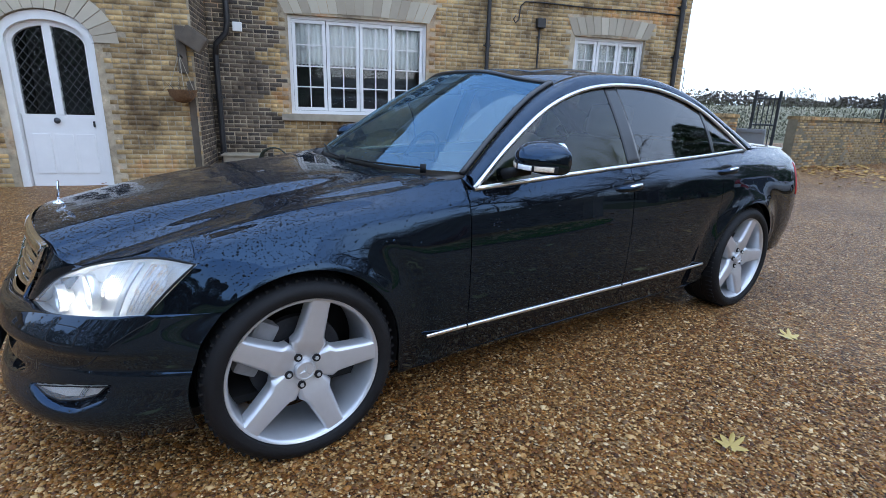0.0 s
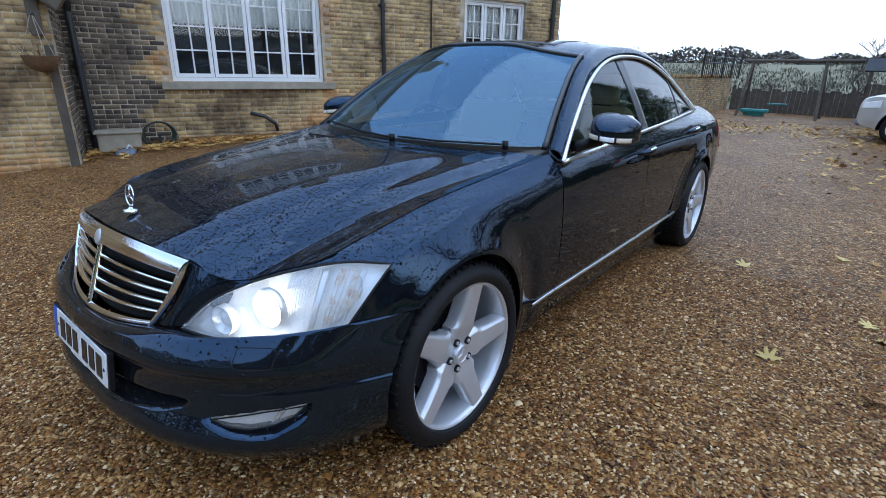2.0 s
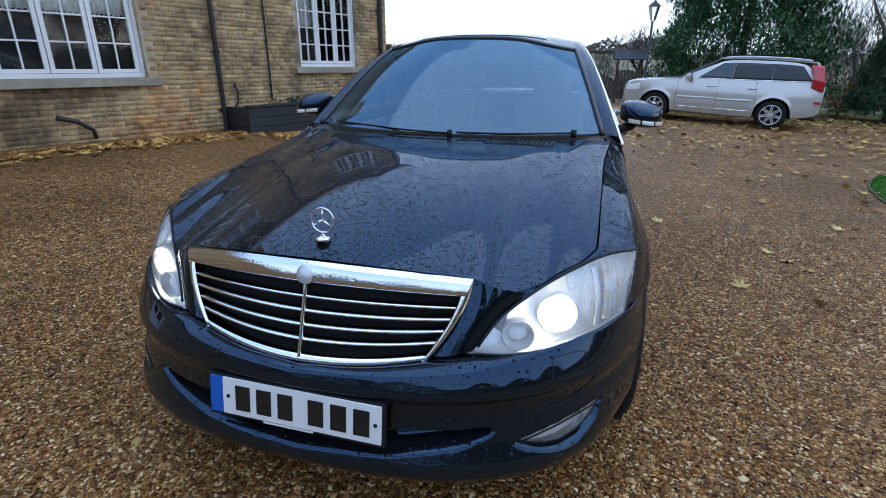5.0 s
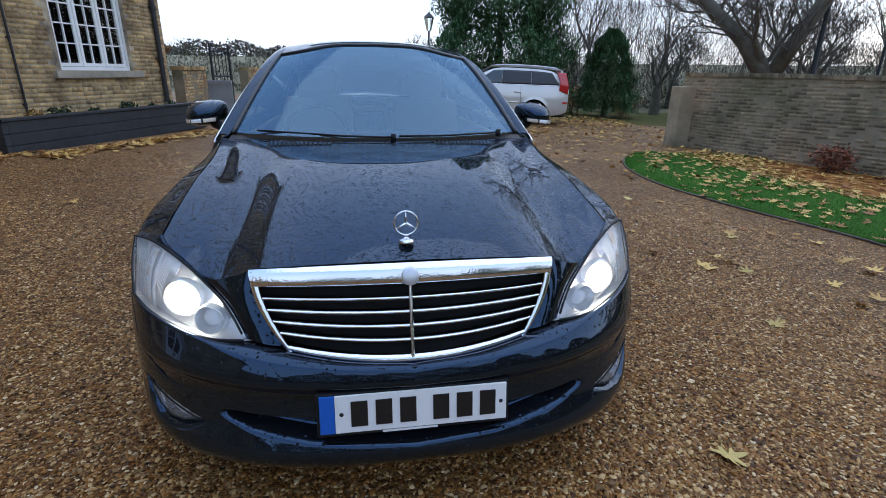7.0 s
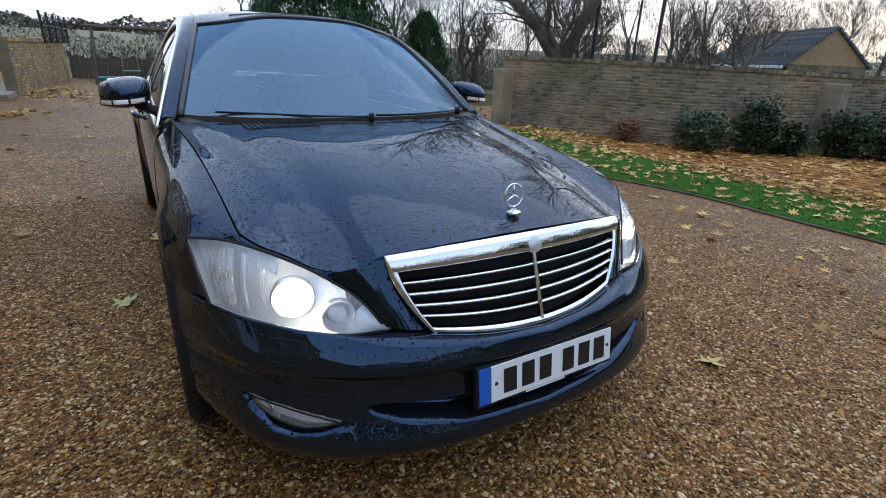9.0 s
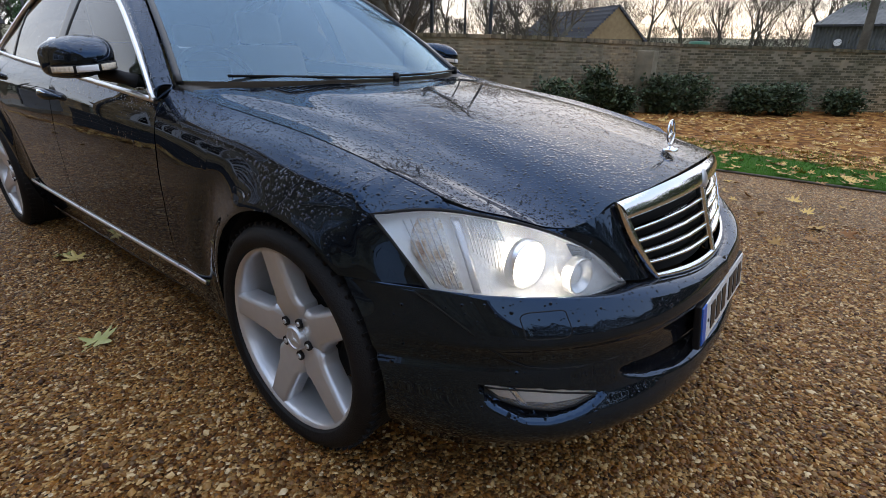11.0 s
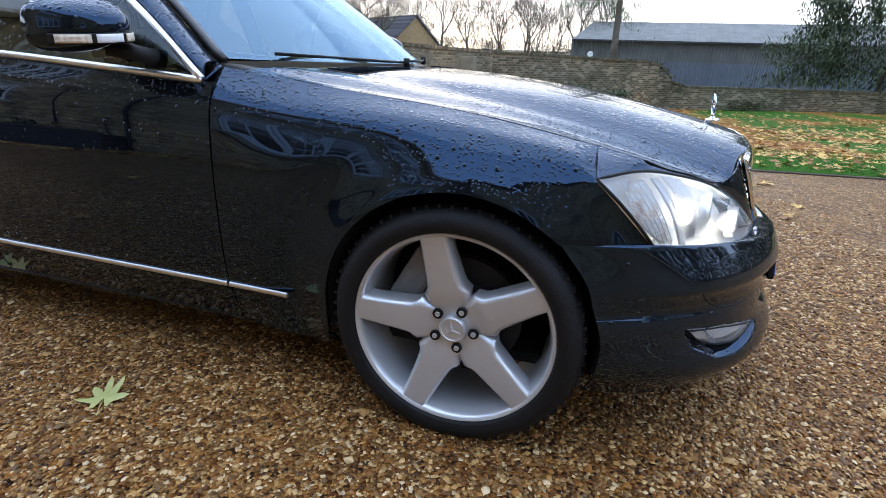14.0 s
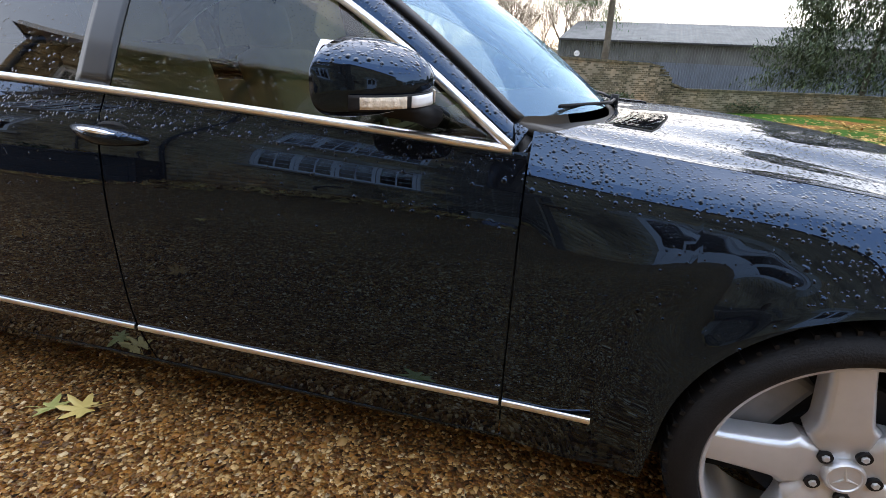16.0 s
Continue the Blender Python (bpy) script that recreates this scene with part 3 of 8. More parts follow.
def build_stones():
    rng = np.random.default_rng(4)
    def lay(n, x0, x1, y0, y1, size):
        return np.c_[rng.uniform(x0, x1, n), rng.uniform(y0, y1, n)], np.full(n, size)
    sets = [lay(64000, 0.6, 2.9, -1.9, 2.6, 1.0), lay(46000, -2.2, -0.55, -1.9, 3.2, 0.95), lay(34000, -0.9, 1.4, -2.4, -0.6, 1.0), lay(12000, -4.5, 4.0, -2.6, 7.5, 1.25)]
    xy = np.concatenate([s[0] for s in sets])
    k = np.concatenate([s[1] for s in sets])
    n = len(xy)
    z = np.array([ground_z(x, y) for x, y in xy]) + rng.uniform(-0.002, 0.004, n)
    L = rng.gamma(4, 0.00125, n) * k + 0.0026
    sizes = np.c_[L, L * rng.uniform(0.55, 0.95, n), L * rng.uniform(0.35, 0.6, n)]
    turns = np.c_[rng.uniform(0, math.tau, n), rng.normal(0, 0.35, n)]
    base = ((1, 0.1, 0), (0.15, 1, 0.1), (-1, -0.1, 0.05), (-0.1, -1, 0), (0.25, 0.2, 0.95), (-0.3, -0.2, 0.9), (0.7, -0.65, 0.35))
    faces = ((0, 1, 4), (1, 2, 5), (1, 5, 4), (2, 3, 5), (3, 6, 5), (6, 4, 5), (6, 0, 4), (3, 0, 6))
    me = scatter_mesh("gravel_stones", base, faces, np.c_[xy, z], turns, sizes)
    me.shade_smooth()
    tagged(part("gravel_stones", me, M["stone"]), "loose wet brown and tan gravel stones", "gravel", kind="stuff")


build_stones()


# ---- lawn and fallen leaves ----
EDGE = smooth_curve(((5.6, 7.2), (4.7, 6.4), (4.05, 5.2), (3.85, 4.0), (4.05, 2.8), (4.45, 1.6), (4.5, 0.2), (4.6, -1.4), (5.0, -4.0), (5.6, -8.0)))


def lawn_material():
    m = mat("autumn_lawn", (0.032, 0.092, 0.010), rough=0.95, spec=0.1, noise_scale=3, bump=0.6, bump_scale=60)
    n, l = m.node_tree.nodes, m.node_tree.links
    p = n["Principled BSDF"]
    tc = n.new("ShaderNodeTexCoord")
    v, no = n.new("ShaderNodeTexVoronoi"), n.new("ShaderNodeTexNoise")
    v.inputs["Scale"].default_value = 9
    no.inputs["Scale"].default_value, no.inputs["Detail"].default_value = 0.45, 5
    sp = n.new("ShaderNodeSeparateXYZ")
    for q in (v, no):
        l.new(tc.outputs["Object"], q.inputs["Vector"])
    l.new(tc.outputs["Object"], sp.inputs[0])
    # leaf litter lies ever thicker towards the wall
    mr = n.new("ShaderNodeMapRange")
    mr.inputs[1].default_value, mr.inputs[2].default_value = 5.0, 7.0
    l.new(sp.outputs[0], mr.inputs[0])
    my, mm = n.new("ShaderNodeMapRange"), n.new("ShaderNodeMath")
    my.inputs[1].default_value, my.inputs[2].default_value, my.inputs[3].default_value = -4.5, -0.5, 0.48
    mm.operation = "MULTIPLY"
    l.new(sp.outputs[1], my.inputs[0])
    l.new(mr.outputs[0], mm.inputs[0])
    l.new(my.outputs[0], mm.inputs[1])
    wv = n.new("ShaderNodeMath")
    wv.operation = "MULTIPLY_ADD"
    wv.inputs[1].default_value = 1.2
    l.new(no.outputs[0], wv.inputs[0])
    l.new(mm.outputs[0], wv.inputs[2])
    st = n.new("ShaderNodeMapRange")
    st.inputs[1].default_value, st.inputs[2].default_value = 1.05, 1.25
    l.new(wv.outputs[0], st.inputs[0])
    cs = n.new("ShaderNodeSeparateColor")
    l.new(v.outputs["Color"], cs.inputs[0])
    lr = n.new("ShaderNodeValToRGB")
    ramp_set(lr, ((0.0, (0.08, 0.03, 0.01)), (0.4, (0.22, 0.085, 0.022)), (0.75, (0.32, 0.135, 0.036)), (1.0, (0.44, 0.24, 0.075))))
    l.new(cs.outputs[0], lr.inputs[0])
    old = p.inputs["Base Color"].links[0].from_socket
    mx = n.new("ShaderNodeMix")
    mx.data_type = "RGBA"
    l.new(st.outputs[0], mx.inputs[0])
    l.new(old, mx.inputs[6])
    l.new(lr.outputs[0], mx.inputs[7])
    l.new(mx.outputs[2], p.inputs["Base Color"])
    return m


M["lawn"] = lawn_material()


def build_lawn():
    def fn(u, v):
        e = EDGE(v)
        x = e[0] + (26 - e[0]) * u ** 1.6
        return Vector((x, e[1] - 2.5 * u * (1 - v) + (-6 * u * v), 0))
    def top(u, v):
        p = fn(u, v)
        p.z = ground_z(p.x, p.y) + 0.03 * smooth01(u * 60) + 0.002
        return p
    ob = part("lawn", sheet(top, 90, 80, 1, outward=(8, 0, -20)), M["lawn"], smooth=True)
    tagged(ob, "green lawn with yellow fallen maple leaves and thick litter", "lawn", kind="structure")
    # blades on the near strip
    rng = np.random.default_rng(8)
    t, d = rng.uniform(0.02, 0.8, 42000), rng.uniform(0, 1, 42000) ** 1.4 * 2.6
    e = np.array([EDGE(q) for q in np.linspace(0, 1, 400)])
    k = (t * 399).astype(int)
    pl = np.c_[e[k, 0] + 0.03 + d, e[k, 1] + rng.normal(0, 0.05, len(t)), np.zeros(len(t))]
    pl[:, 2] = [ground_z(x, y) + 0.02 for x, y in pl[:, :2]]
    sz = np.c_[rng.uniform(0.6, 1.2, len(t)), rng.uniform(0.6, 1.4, len(t)), rng.uniform(0.5, 1.2, len(t))]
    me = scatter_mesh("grass", ((-0.004, 0, 0), (0.004, 0, 0), (0.001, 0.02, 0.042)), ((0, 1, 2),), pl, np.c_[rng.uniform(0, 6.28, len(t)), rng.normal(0, 0.3, len(t))], sz)
    tagged(part("grass", me, M["blade"]), "short green lawn grass blades", "grass", kind="stuff")
    bm = bmesh.new()
    tube(bm, [Vector((*EDGE(q), ground_z(*EDGE(q)) + 0.012)) - Vector((0.02, 0, 0)) for q in np.linspace(0, 1, 60)], 0.013, 6)
    tagged(part("lawn_edging", bm, M["timber"], smooth=True), "low weathered edging between lawn and gravel", "edging", kind="structure")


build_lawn()


def leaf_outline(r=0.07):
    """A five-lobed maple leaf, curled, with a stalk."""
    pts = []
    tips = ((-150, 0.62), (-95, 0.92), (-38, 0.98), (0, 1.05), (38, 0.98), (95, 0.92), (150, 0.62))
    order = sorted(tips)
    for i, (a, q) in enumerate(order):
        pts.append((a - 9, q * 0.80))
        pts.append((a, q))
        pts.append((a + 9, q * 0.80))
        if i < len(order) - 1:
            pts.append(((a + order[i + 1][0]) / 2, 0.42))
    out = [(r * q * math.sin(radians(a)), r * q * math.cos(radians(a)), 0.012 * q * q * math.sin(radians(a * 2.3)) + 0.016 * q * q) for a, q in pts]
    return out


def leaf_mesh(name):
    bm = bmesh.new()
    c = bm.verts.new((0, 0, 0.003))
    vs = [bm.verts.new(p) for p in leaf_outline()]
    for a, b in zip(vs, vs[1:]):
        bm.faces.new((c, b, a))
    tube(bm, ((0, 0, 0.003), (0.004, -0.04, 0.006), (0.012, -0.075, 0.012)), 0.0012, 4)
    bm.normal_update()
    me = bpy.data.meshes.new(name)
    bm.to_mesh(me)
    bm.free()
    me.shade_smooth()
    return me


def build_leaves():
    rng = np.random.default_rng(21)
    yellow, green = leaf_mesh("maple_leaf"), leaf_mesh("maple_leaf_green")
    yellow.materials.append(M["leaf_one"])
    green.materials.append(M["leaf_green"])
    for x, y, s, a, me in ((1.70, 1.39, 1.0, 20, yellow), (2.08, 2.18, 0.9, 110, yellow), (2.14, 2.00, 0.9, 200, yellow), (1.37, 2.68, 1.0, 75, yellow), (1.133, -0.778, 1.05, 160, yellow), (2.13, 0.125, 0.9, 300, yellow),
                           (-1.12, 1.00, 1.15, -60, green), (-0.90, 1.98, 1.0, 30, yellow), (-0.93, 2.08, 0.9, 190, green), (2.9, 3.1, 1.0, 80, yellow), (2.6, 0.9, 0.9, 10, yellow), (3.1, 1.7, 1.0, 250, yellow), (1.9, 3.4, 0.9, 140, yellow)):
        ob = new("maple_leaf", me)
        ob.matrix_world = pose(x, y, ground_z(x, y) + 0.008, 4, -5, a) @ Matrix.Scale(s, 4)
        tagged(ob, "fallen green and yellow maple leaf on the gravel" if me is green else "fallen yellow maple leaf lying on the gravel", "leaf", "fallen leaves")
    # drifts: along the lawn edge, under the trees, at the house foot
    base = [(0, 0, 0.003)] + leaf_outline()
    n = len(base)
    faces = [(0, i + 1, i) for i in range(1, n - 1)]
    P = []
    def add(cnt, fx, fy):
        x, y = fx(cnt), fy(cnt)
        P.append(np.c_[x, y])
    u = rng.uniform
    for cnt, lo, hi, t0, t1 in ((420, 0.0, 1.1, 0.03, 0.75), (900, 1.2, 2.6, 0.0, 0.85), (2600, 2.0, 9.0, 0.0, 1.0)):
        t, d = u(t0, t1, cnt), u(lo, hi, cnt)
        e = np.array([EDGE(q) for q in t])
        P.append(np.c_[e[:, 0] + d, e[:, 1] + rng.normal(0, 0.2, cnt)])
    P.append(np.c_[u(-4.0, 9.0, 2400), rng.normal(14.2, 1.3, 2400)])
    P.append(np.c_[u(1.0, 9.0, 900), rng.normal(9.5, 1.5, 900)])
    s = u(-0.5, 6.3, 900)
    d = np.abs(rng.normal(0.18, 0.22, 900)) + 0.35
    P.append(np.c_[-7.1 + 0.3303 * s + 0.944 * d, 0.944 * s - 0.33 * d])
    s = u(5.9, 11.0, 700)
    d = np.abs(rng.normal(0.0, 0.16, 700)) + 1.02
    P.append(np.c_[-7.1 + 0.3303 * s + 0.944 * d, 0.944 * s - 0.33 * d])
    P.append(np.c_[u(6.0, 19.0, 1500), u(-11.0, -1.0, 1500)])
    P.append(np.c_[u(2.0, 4.6, 140), u(-2.0, 8.0, 140)])
    P.append(np.c_[u(-3.4, -1.4, 24), u(2.0, 8.0, 24)])
    xy = np.concatenate(P)
    z = np.array([ground_z(a, b) for a, b in xy]) + u(0.004, 0.03, len(xy)) + 0.03 * (xy[:, 0] > 4.4)
    sz = np.repeat(u(0.55, 1.1, len(xy))[:, None], 3, axis=1)
    me = scatter_mesh("leaf_litter", base, faces, np.c_[xy, z], np.c_[u(0, 6.28, len(xy)), rng.normal(0, 0.3, len(xy))], sz)
    tagged(part("leaf_litter", me, M["leaf"]), "drifts of orange-brown fallen maple leaves", "leaves", kind="stuff")


build_leaves()

# ---- the brick house ----
HM = Matrix(((0.3303, -0.9439, 0, -7.1), (0.9439, 0.3303, 0, 0), (0, 0, 1, 0), (0, 0, 0, 1)))


def brick_rows(s0, s1, z0, z1, holes, rng, d=0.0):
    """Centres of bricks laid in bond over a wall face, leaving the openings free. holes: (s0, s1, z0, z1)."""
    rows = []
    course = 0.0675
    k = 0
    z = z0
    while z + course <= z1 + 1e-6:
        s = s0 + (0.0 if k % 2 else -0.1)
        head = k % 4 == 3
        step = 0.1 if head else 0.2
        while s < s1:
            a, b = max(s, s0), min(s + step - 0.010, s1)
            zc = z + course / 2
            if b - a > 0.03 and not any(h0 - 0.005 < b and a < h1 + 0.005 and q0 < zc < q1 for h0, h1, q0, q1 in holes):
                rows.append((a + rng.uniform(-0.002, 0.004), b + rng.uniform(-0.004, 0.002), z + 0.0045 + rng.uniform(-0.001, 0.003), z + course - 0.0045 - rng.uniform(-0.001, 0.003), d + rng.uniform(-0.005, 0.004)))
            s += step
        z += course
        k += 1
    return rows


BRICK_V = ((0, 1, 0), (1, 1, 0), (1, 1, 1), (0, 1, 1), (0.03, 0, 0.06), (0.97, 0, 0.07), (0.975, 0, 0.93), (0.025, 0, 0.94))
BRICK_F = ((4, 5, 6, 7), (0, 1, 5, 4), (1, 2, 6, 5), (2, 3, 7, 6), (3, 0, 4, 7))


def brick_mesh(name, rows, deep=0.005):
    r = np.array(rows)
    pl = np.c_[r[:, 0], r[:, 4] - deep, r[:, 2]]
    sz = np.c_[r[:, 1] - r[:, 0], np.full(len(r), deep), r[:, 3] - r[:, 2]]
    return scatter_mesh(name, BRICK_V, BRICK_F, pl, np.zeros((len(r), 2)), sz)


def casement(house, s0, s1, z0, z1, n, d, rows=4, cols=2, name="window", curtain=True):
    """A white casement window of n lights, each divided by glazing bars, set back in its opening."""
    w = part(name, boxes((s0, s1, d + 0.02, d + 0.10, z0, z0 + 0.055), (s0, s1, d + 0.02, d + 0.10, z1 - 0.055, z1), (s0, s0 + 0.05, d + 0.02, d + 0.10, z0 + 0.055, z1 - 0.055), (s1 - 0.05, s1, d + 0.02, d + 0.10, z0 + 0.055, z1 - 0.055)), M["white"], house, "white painted multi-pane casement window")
    each = (s1 - s0 - 0.10) / n
    for i in range(n):
        a = s0 + 0.05 + each * i + 0.006
        b = a + each - 0.012
        lo, hi, f = z0 + 0.060, z1 - 0.060, 0.052
        part("sash", boxes((a, b, d + 0.035, d + 0.075, lo, lo + f), (a, b, d + 0.035, d + 0.075, hi - f, hi), (a, a + f, d + 0.035, d + 0.075, lo + f, hi - f), (b - f, b, d + 0.035, d + 0.075, lo + f, hi - f)), M["white"], w)
        bars = []
        for k in range(1, cols):
            x = a + f + (b - a - 2 * f) * k / cols
            bars.append((x - 0.010, x + 0.010, d + 0.040, d + 0.070, lo + f, hi - f))
        part("glazing_bar", boxes(*bars), M["white"], w)
        for k in range(1, rows):
            zz = lo + f + (hi - lo - 2 * f) * k / rows
            part("glazing_bar", boxes((a + f, b - f, d + 0.041, d + 0.069, zz - 0.010, zz + 0.010)), M["white"], w)
        for c in range(cols):
            for k in range(rows):
                x0, x1 = (a + f + (b - a - 2 * f) * q / cols for q in (c, c + 1))
                y0, y1 = (lo + f + (hi - lo - 2 * f) * q / rows for q in (k, k + 1))
                p = part("pane", boxes((x0 + 0.009, x1 - 0.009, d + 0.053, d + 0.057, y0 + 0.009, y1 - 0.009)), M["pane"], w)
                p.visible_shadow = False
        if curtain:
            mid = lo + (hi - lo) * 0.52
            part("net_curtain", sheet(lambda u, v: Vector((a + (b - a) * u, d + 0.16 + 0.012 * math.sin(u * 40), mid + (hi - mid) * v - (0.015 * math.sin(u * 55) if v < 0.05 else 0))), 40, 6, 1, 0.002), M["curtain"], w, "gathered white net curtain", smooth=True)
    # added dark box behind the glass, its colour standing for interior shade
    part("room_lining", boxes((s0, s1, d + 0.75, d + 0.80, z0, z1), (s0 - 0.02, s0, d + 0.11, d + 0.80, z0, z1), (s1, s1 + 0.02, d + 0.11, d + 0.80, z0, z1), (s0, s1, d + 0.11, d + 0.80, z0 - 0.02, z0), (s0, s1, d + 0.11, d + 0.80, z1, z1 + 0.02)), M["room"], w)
    return w


def wall_block(s0, s1, z0, z1, d0, d1, holes):
    """A thick wall with rectangular openings right through it, as one closed skin."""
    ss = sorted({s0, s1, *[min(max(h, s0), s1) for q in holes for h in q[:2]]})
    zs = sorted({z0, z1, *[h for q in holes for h in q[2:]]})
    solid = {(i, k): not any(h[0] < (ss[i] + ss[i + 1]) / 2 < h[1] and h[2] < (zs[k] + zs[k + 1]) / 2 < h[3] for h in holes) for i in range(len(ss) - 1) for k in range(len(zs) - 1)}
    bm, cache = bmesh.new(), {}

    def v(i, k, d):
        if (i, k, d) not in cache:
            cache[i, k, d] = bm.verts.new((ss[i], d, zs[k]))
        return cache[i, k, d]
    for (i, k), full in solid.items():
        if not full:
            continue
        bm.faces.new((v(i, k, d0), v(i + 1, k, d0), v(i + 1, k + 1, d0), v(i, k + 1, d0)))
        bm.faces.new((v(i, k + 1, d1), v(i + 1, k + 1, d1), v(i + 1, k, d1), v(i, k, d1)))
        for (di, dk), (p, q) in {(-1, 0): ((i, k), (i, k + 1)), (1, 0): ((i + 1, k + 1), (i + 1, k)), (0, -1): ((i + 1, k), (i, k)), (0, 1): ((i, k + 1), (i + 1, k + 1))}.items():
            if not solid.get((i + di, k + dk), False):
                bm.faces.new((v(*p, d0), v(*q, d0), v(*q, d1), v(*p, d1)))
    return bm


def stone(q, d0, d1):
    """One wedge stone from four corners (s, z)."""
    bm = bmesh.new()
    lo = [bm.verts.new((x, d0, z)) for x, z in q]
    hi = [bm.verts.new((x, d1, z)) for x, z in q]
    bm.faces.new(hi)
    bm.faces.new(lo[::-1])
    for i in range(4):
        bm.faces.new((lo[i], lo[(i + 1) % 4], hi[(i + 1) % 4], hi[i]))
    bmesh.ops.recalc_face_normals(bm, faces=bm.faces)
    return bm


def voussoirs(house, s0, s1, z0, h, d, n, fan=0.5):
    """A flat arch of pale stones, splayed outwards."""
    mid = (s0 + s1) / 2
    for k in range(n):
        a, b = s0 + (s1 - s0) * k / n + 0.003, s0 + (s1 - s0) * (k + 1) / n - 0.003
        ta, tb = a + (a - mid) * fan * h / (s1 - s0) * 2, b + (b - mid) * fan * h / (s1 - s0) * 2
        rise = 0.05 * (1 - ((a + b) / 2 - mid) ** 2 / ((s1 - s0) / 2) ** 2)
        part("lintel_stone", stone(((a, z0 + rise), (b, z0 + rise), (tb, z0 + h + rise), (ta, z0 + h + rise)), d + 0.05, d - 0.012), M["pale_stone_one"], house)


M["pale_stone_one"] = mat("limestone_block", (0.36, 0.31, 0.235), rough=0.85, noise_scale=9, per="object", color2=(0.50, 0.45, 0.35), bump=0.3, bump_scale=70)


def build_house():
    rng = random.Random(5)
    house = thing("house", "old yellow-brick farmhouse with white casement windows", "house", HM)
    w1, w2 = (2.36, 4.68, 1.06, 2.62), (7.52, 9.02, 1.20, 2.60)
    u1, u2 = (2.36, 4.68, 3.75, 5.00), (7.52, 9.02, 3.75, 5.00)
    top = 5.6
    holes = [w1, w2, u1, u2]
    part("wall", wall_block(1.13, 9.95, -0.2, top, 0.0, 0.34, holes), M["mortar"], house)
    part("gable_wall", boxes((9.65, 9.95, 0.34, 8.0, -0.2, top)), M["mortar"], house)
    OFF = -1.1
    dz = -0.05
    door = (-1.22, -0.09, dz, 1.93)
    part("porch_wall", wall_block(-7.0, 1.12, -0.4, top, OFF, OFF + 0.34, [door, (-1.22, -0.09, 1.93, 2.31)]), M["mortar"], house)
    part("return_wall", boxes((0.82, 1.12, OFF + 0.34, 0.35, -0.4, top)), M["mortar"], house)
    # bricks: the sooty corner, the rest of the fronts
    face = brick_rows(1.13, 9.95, 0.13, top, [(w1[0] - 0.0, w1[1], w1[2] - 0.12, w1[3] + 0.05), (w1[0] - 0.10, w1[1] + 0.10, w1[3], w1[3] + 0.42), (w2[0], w2[1], w2[2] - 0.12, w2[3] + 0.05), (w2[0] - 0.08, w2[1] + 0.08, w2[3], w2[3] + 0.36), u1, u2], rng)
    def in_arch(r):
        sc, zc = (r[0] + r[1]) / 2, (r[2] + r[3]) / 2
        return (sc + 0.655) ** 2 / 0.87 ** 2 + (zc - 1.92) ** 2 / 0.70 ** 2 < 1 and zc > 1.93
    porch = [r for r in brick_rows(-7.0, 1.12, -0.15, top, [(door[0], door[1], -1, 1.95)], rng, OFF) if not in_arch(r)]
    sooty = [r for r in face if r[0] < 2.0 + 0.22 * math.sin(r[2] * 9)]
    clean = [r for r in face if not r[0] < 2.0 + 0.22 * math.sin(r[2] * 9)]
    part("sooty_bricks", brick_mesh("sooty_bricks", sooty), M["soot"], house, "soot-darkened bricks")["kind"] = "stuff"
    near = [r for r in clean if 4.7 < r[0] < 7.4 and 0.7 < r[2] < 2.3][:300]
    rest = [r for r in clean if r not in set(near)]
    part("bricks", brick_mesh("bricks", rest), M["brick"], house)["kind"] = "stuff"
    part("porch_bricks", brick_mesh("porch_bricks", porch), M["brick"], house)["kind"] = "stuff"
    meshes = {}
    for r in near:
        key = round(r[1] - r[0], 2)
        if key not in meshes:
            meshes[key] = brick_mesh("brick", [(0, r[1] - r[0], 0, 0.0585, 0.0)])
            meshes[key].materials.append(M["brick_one"])
        ob = new("brick", meshes[key])
        ob.parent = house
        ob.matrix_basis = Matrix.Translation((r[0], r[4], r[2]))
    # side bricks of the porch return
    ret = brick_rows(OFF, 0.0, -0.15, top, [], rng, 0.0)
    rt = part("return_bricks", brick_mesh("return_bricks", ret), M["soot"], house)
    rt.matrix_basis = Matrix.Translation((1.12, 0, 0)) @ Matrix.Rotation(math.pi / 2, 4, "Z")
    rt["kind"] = "stuff"
    gb = brick_rows(0.0, 7.6, -0.1, top, [], rng, 0.0)
    gbo = part("gable_bricks", brick_mesh("gable_bricks", gb), M["brick"], house)
    gbo.matrix_basis = Matrix.Translation((9.95, 0.0, 0)) @ Matrix.Rotation(math.pi / 2, 4, "Z")
    gbo["kind"] = "stuff"
    # rendered plinth
    part("plinth", boxes((1.13, 9.97, -0.035, 0.0, -0.2, 0.16), bev=0.012), M["sill"], house, "grey rendered plinth")
    for w, n in ((w1, 4), (w2, 3)):
        casement(house, w[0], w[1], w[2], w[3], n, 0.05)
        part("sill", boxes((w[0] - 0.16, w[1] + 0.17, -0.075, 0.10, w[2] - 0.115, w[2] - 0.005), bev=0.006), M["sill"], house, "grey stone sill")
        voussoirs(house, w[0] - 0.04, w[1] + 0.04, w[3] + 0.0, 0.30, 0.0, 17 if n == 4 else 11)
    for w, n in ((u1, 4), (u2, 3)):
        casement(house, w[0], w[1], w[2], w[3], n, 0.05, rows=3, name="upper_window")
        part("sill", boxes((w[0] - 0.14, w[1] + 0.14, -0.07, 0.10, w[2] - 0.11, w[2] - 0.005), bev=0.006), M["sill"], house)
    # door: white frame, arched lights with diamond leading
    dd = OFF
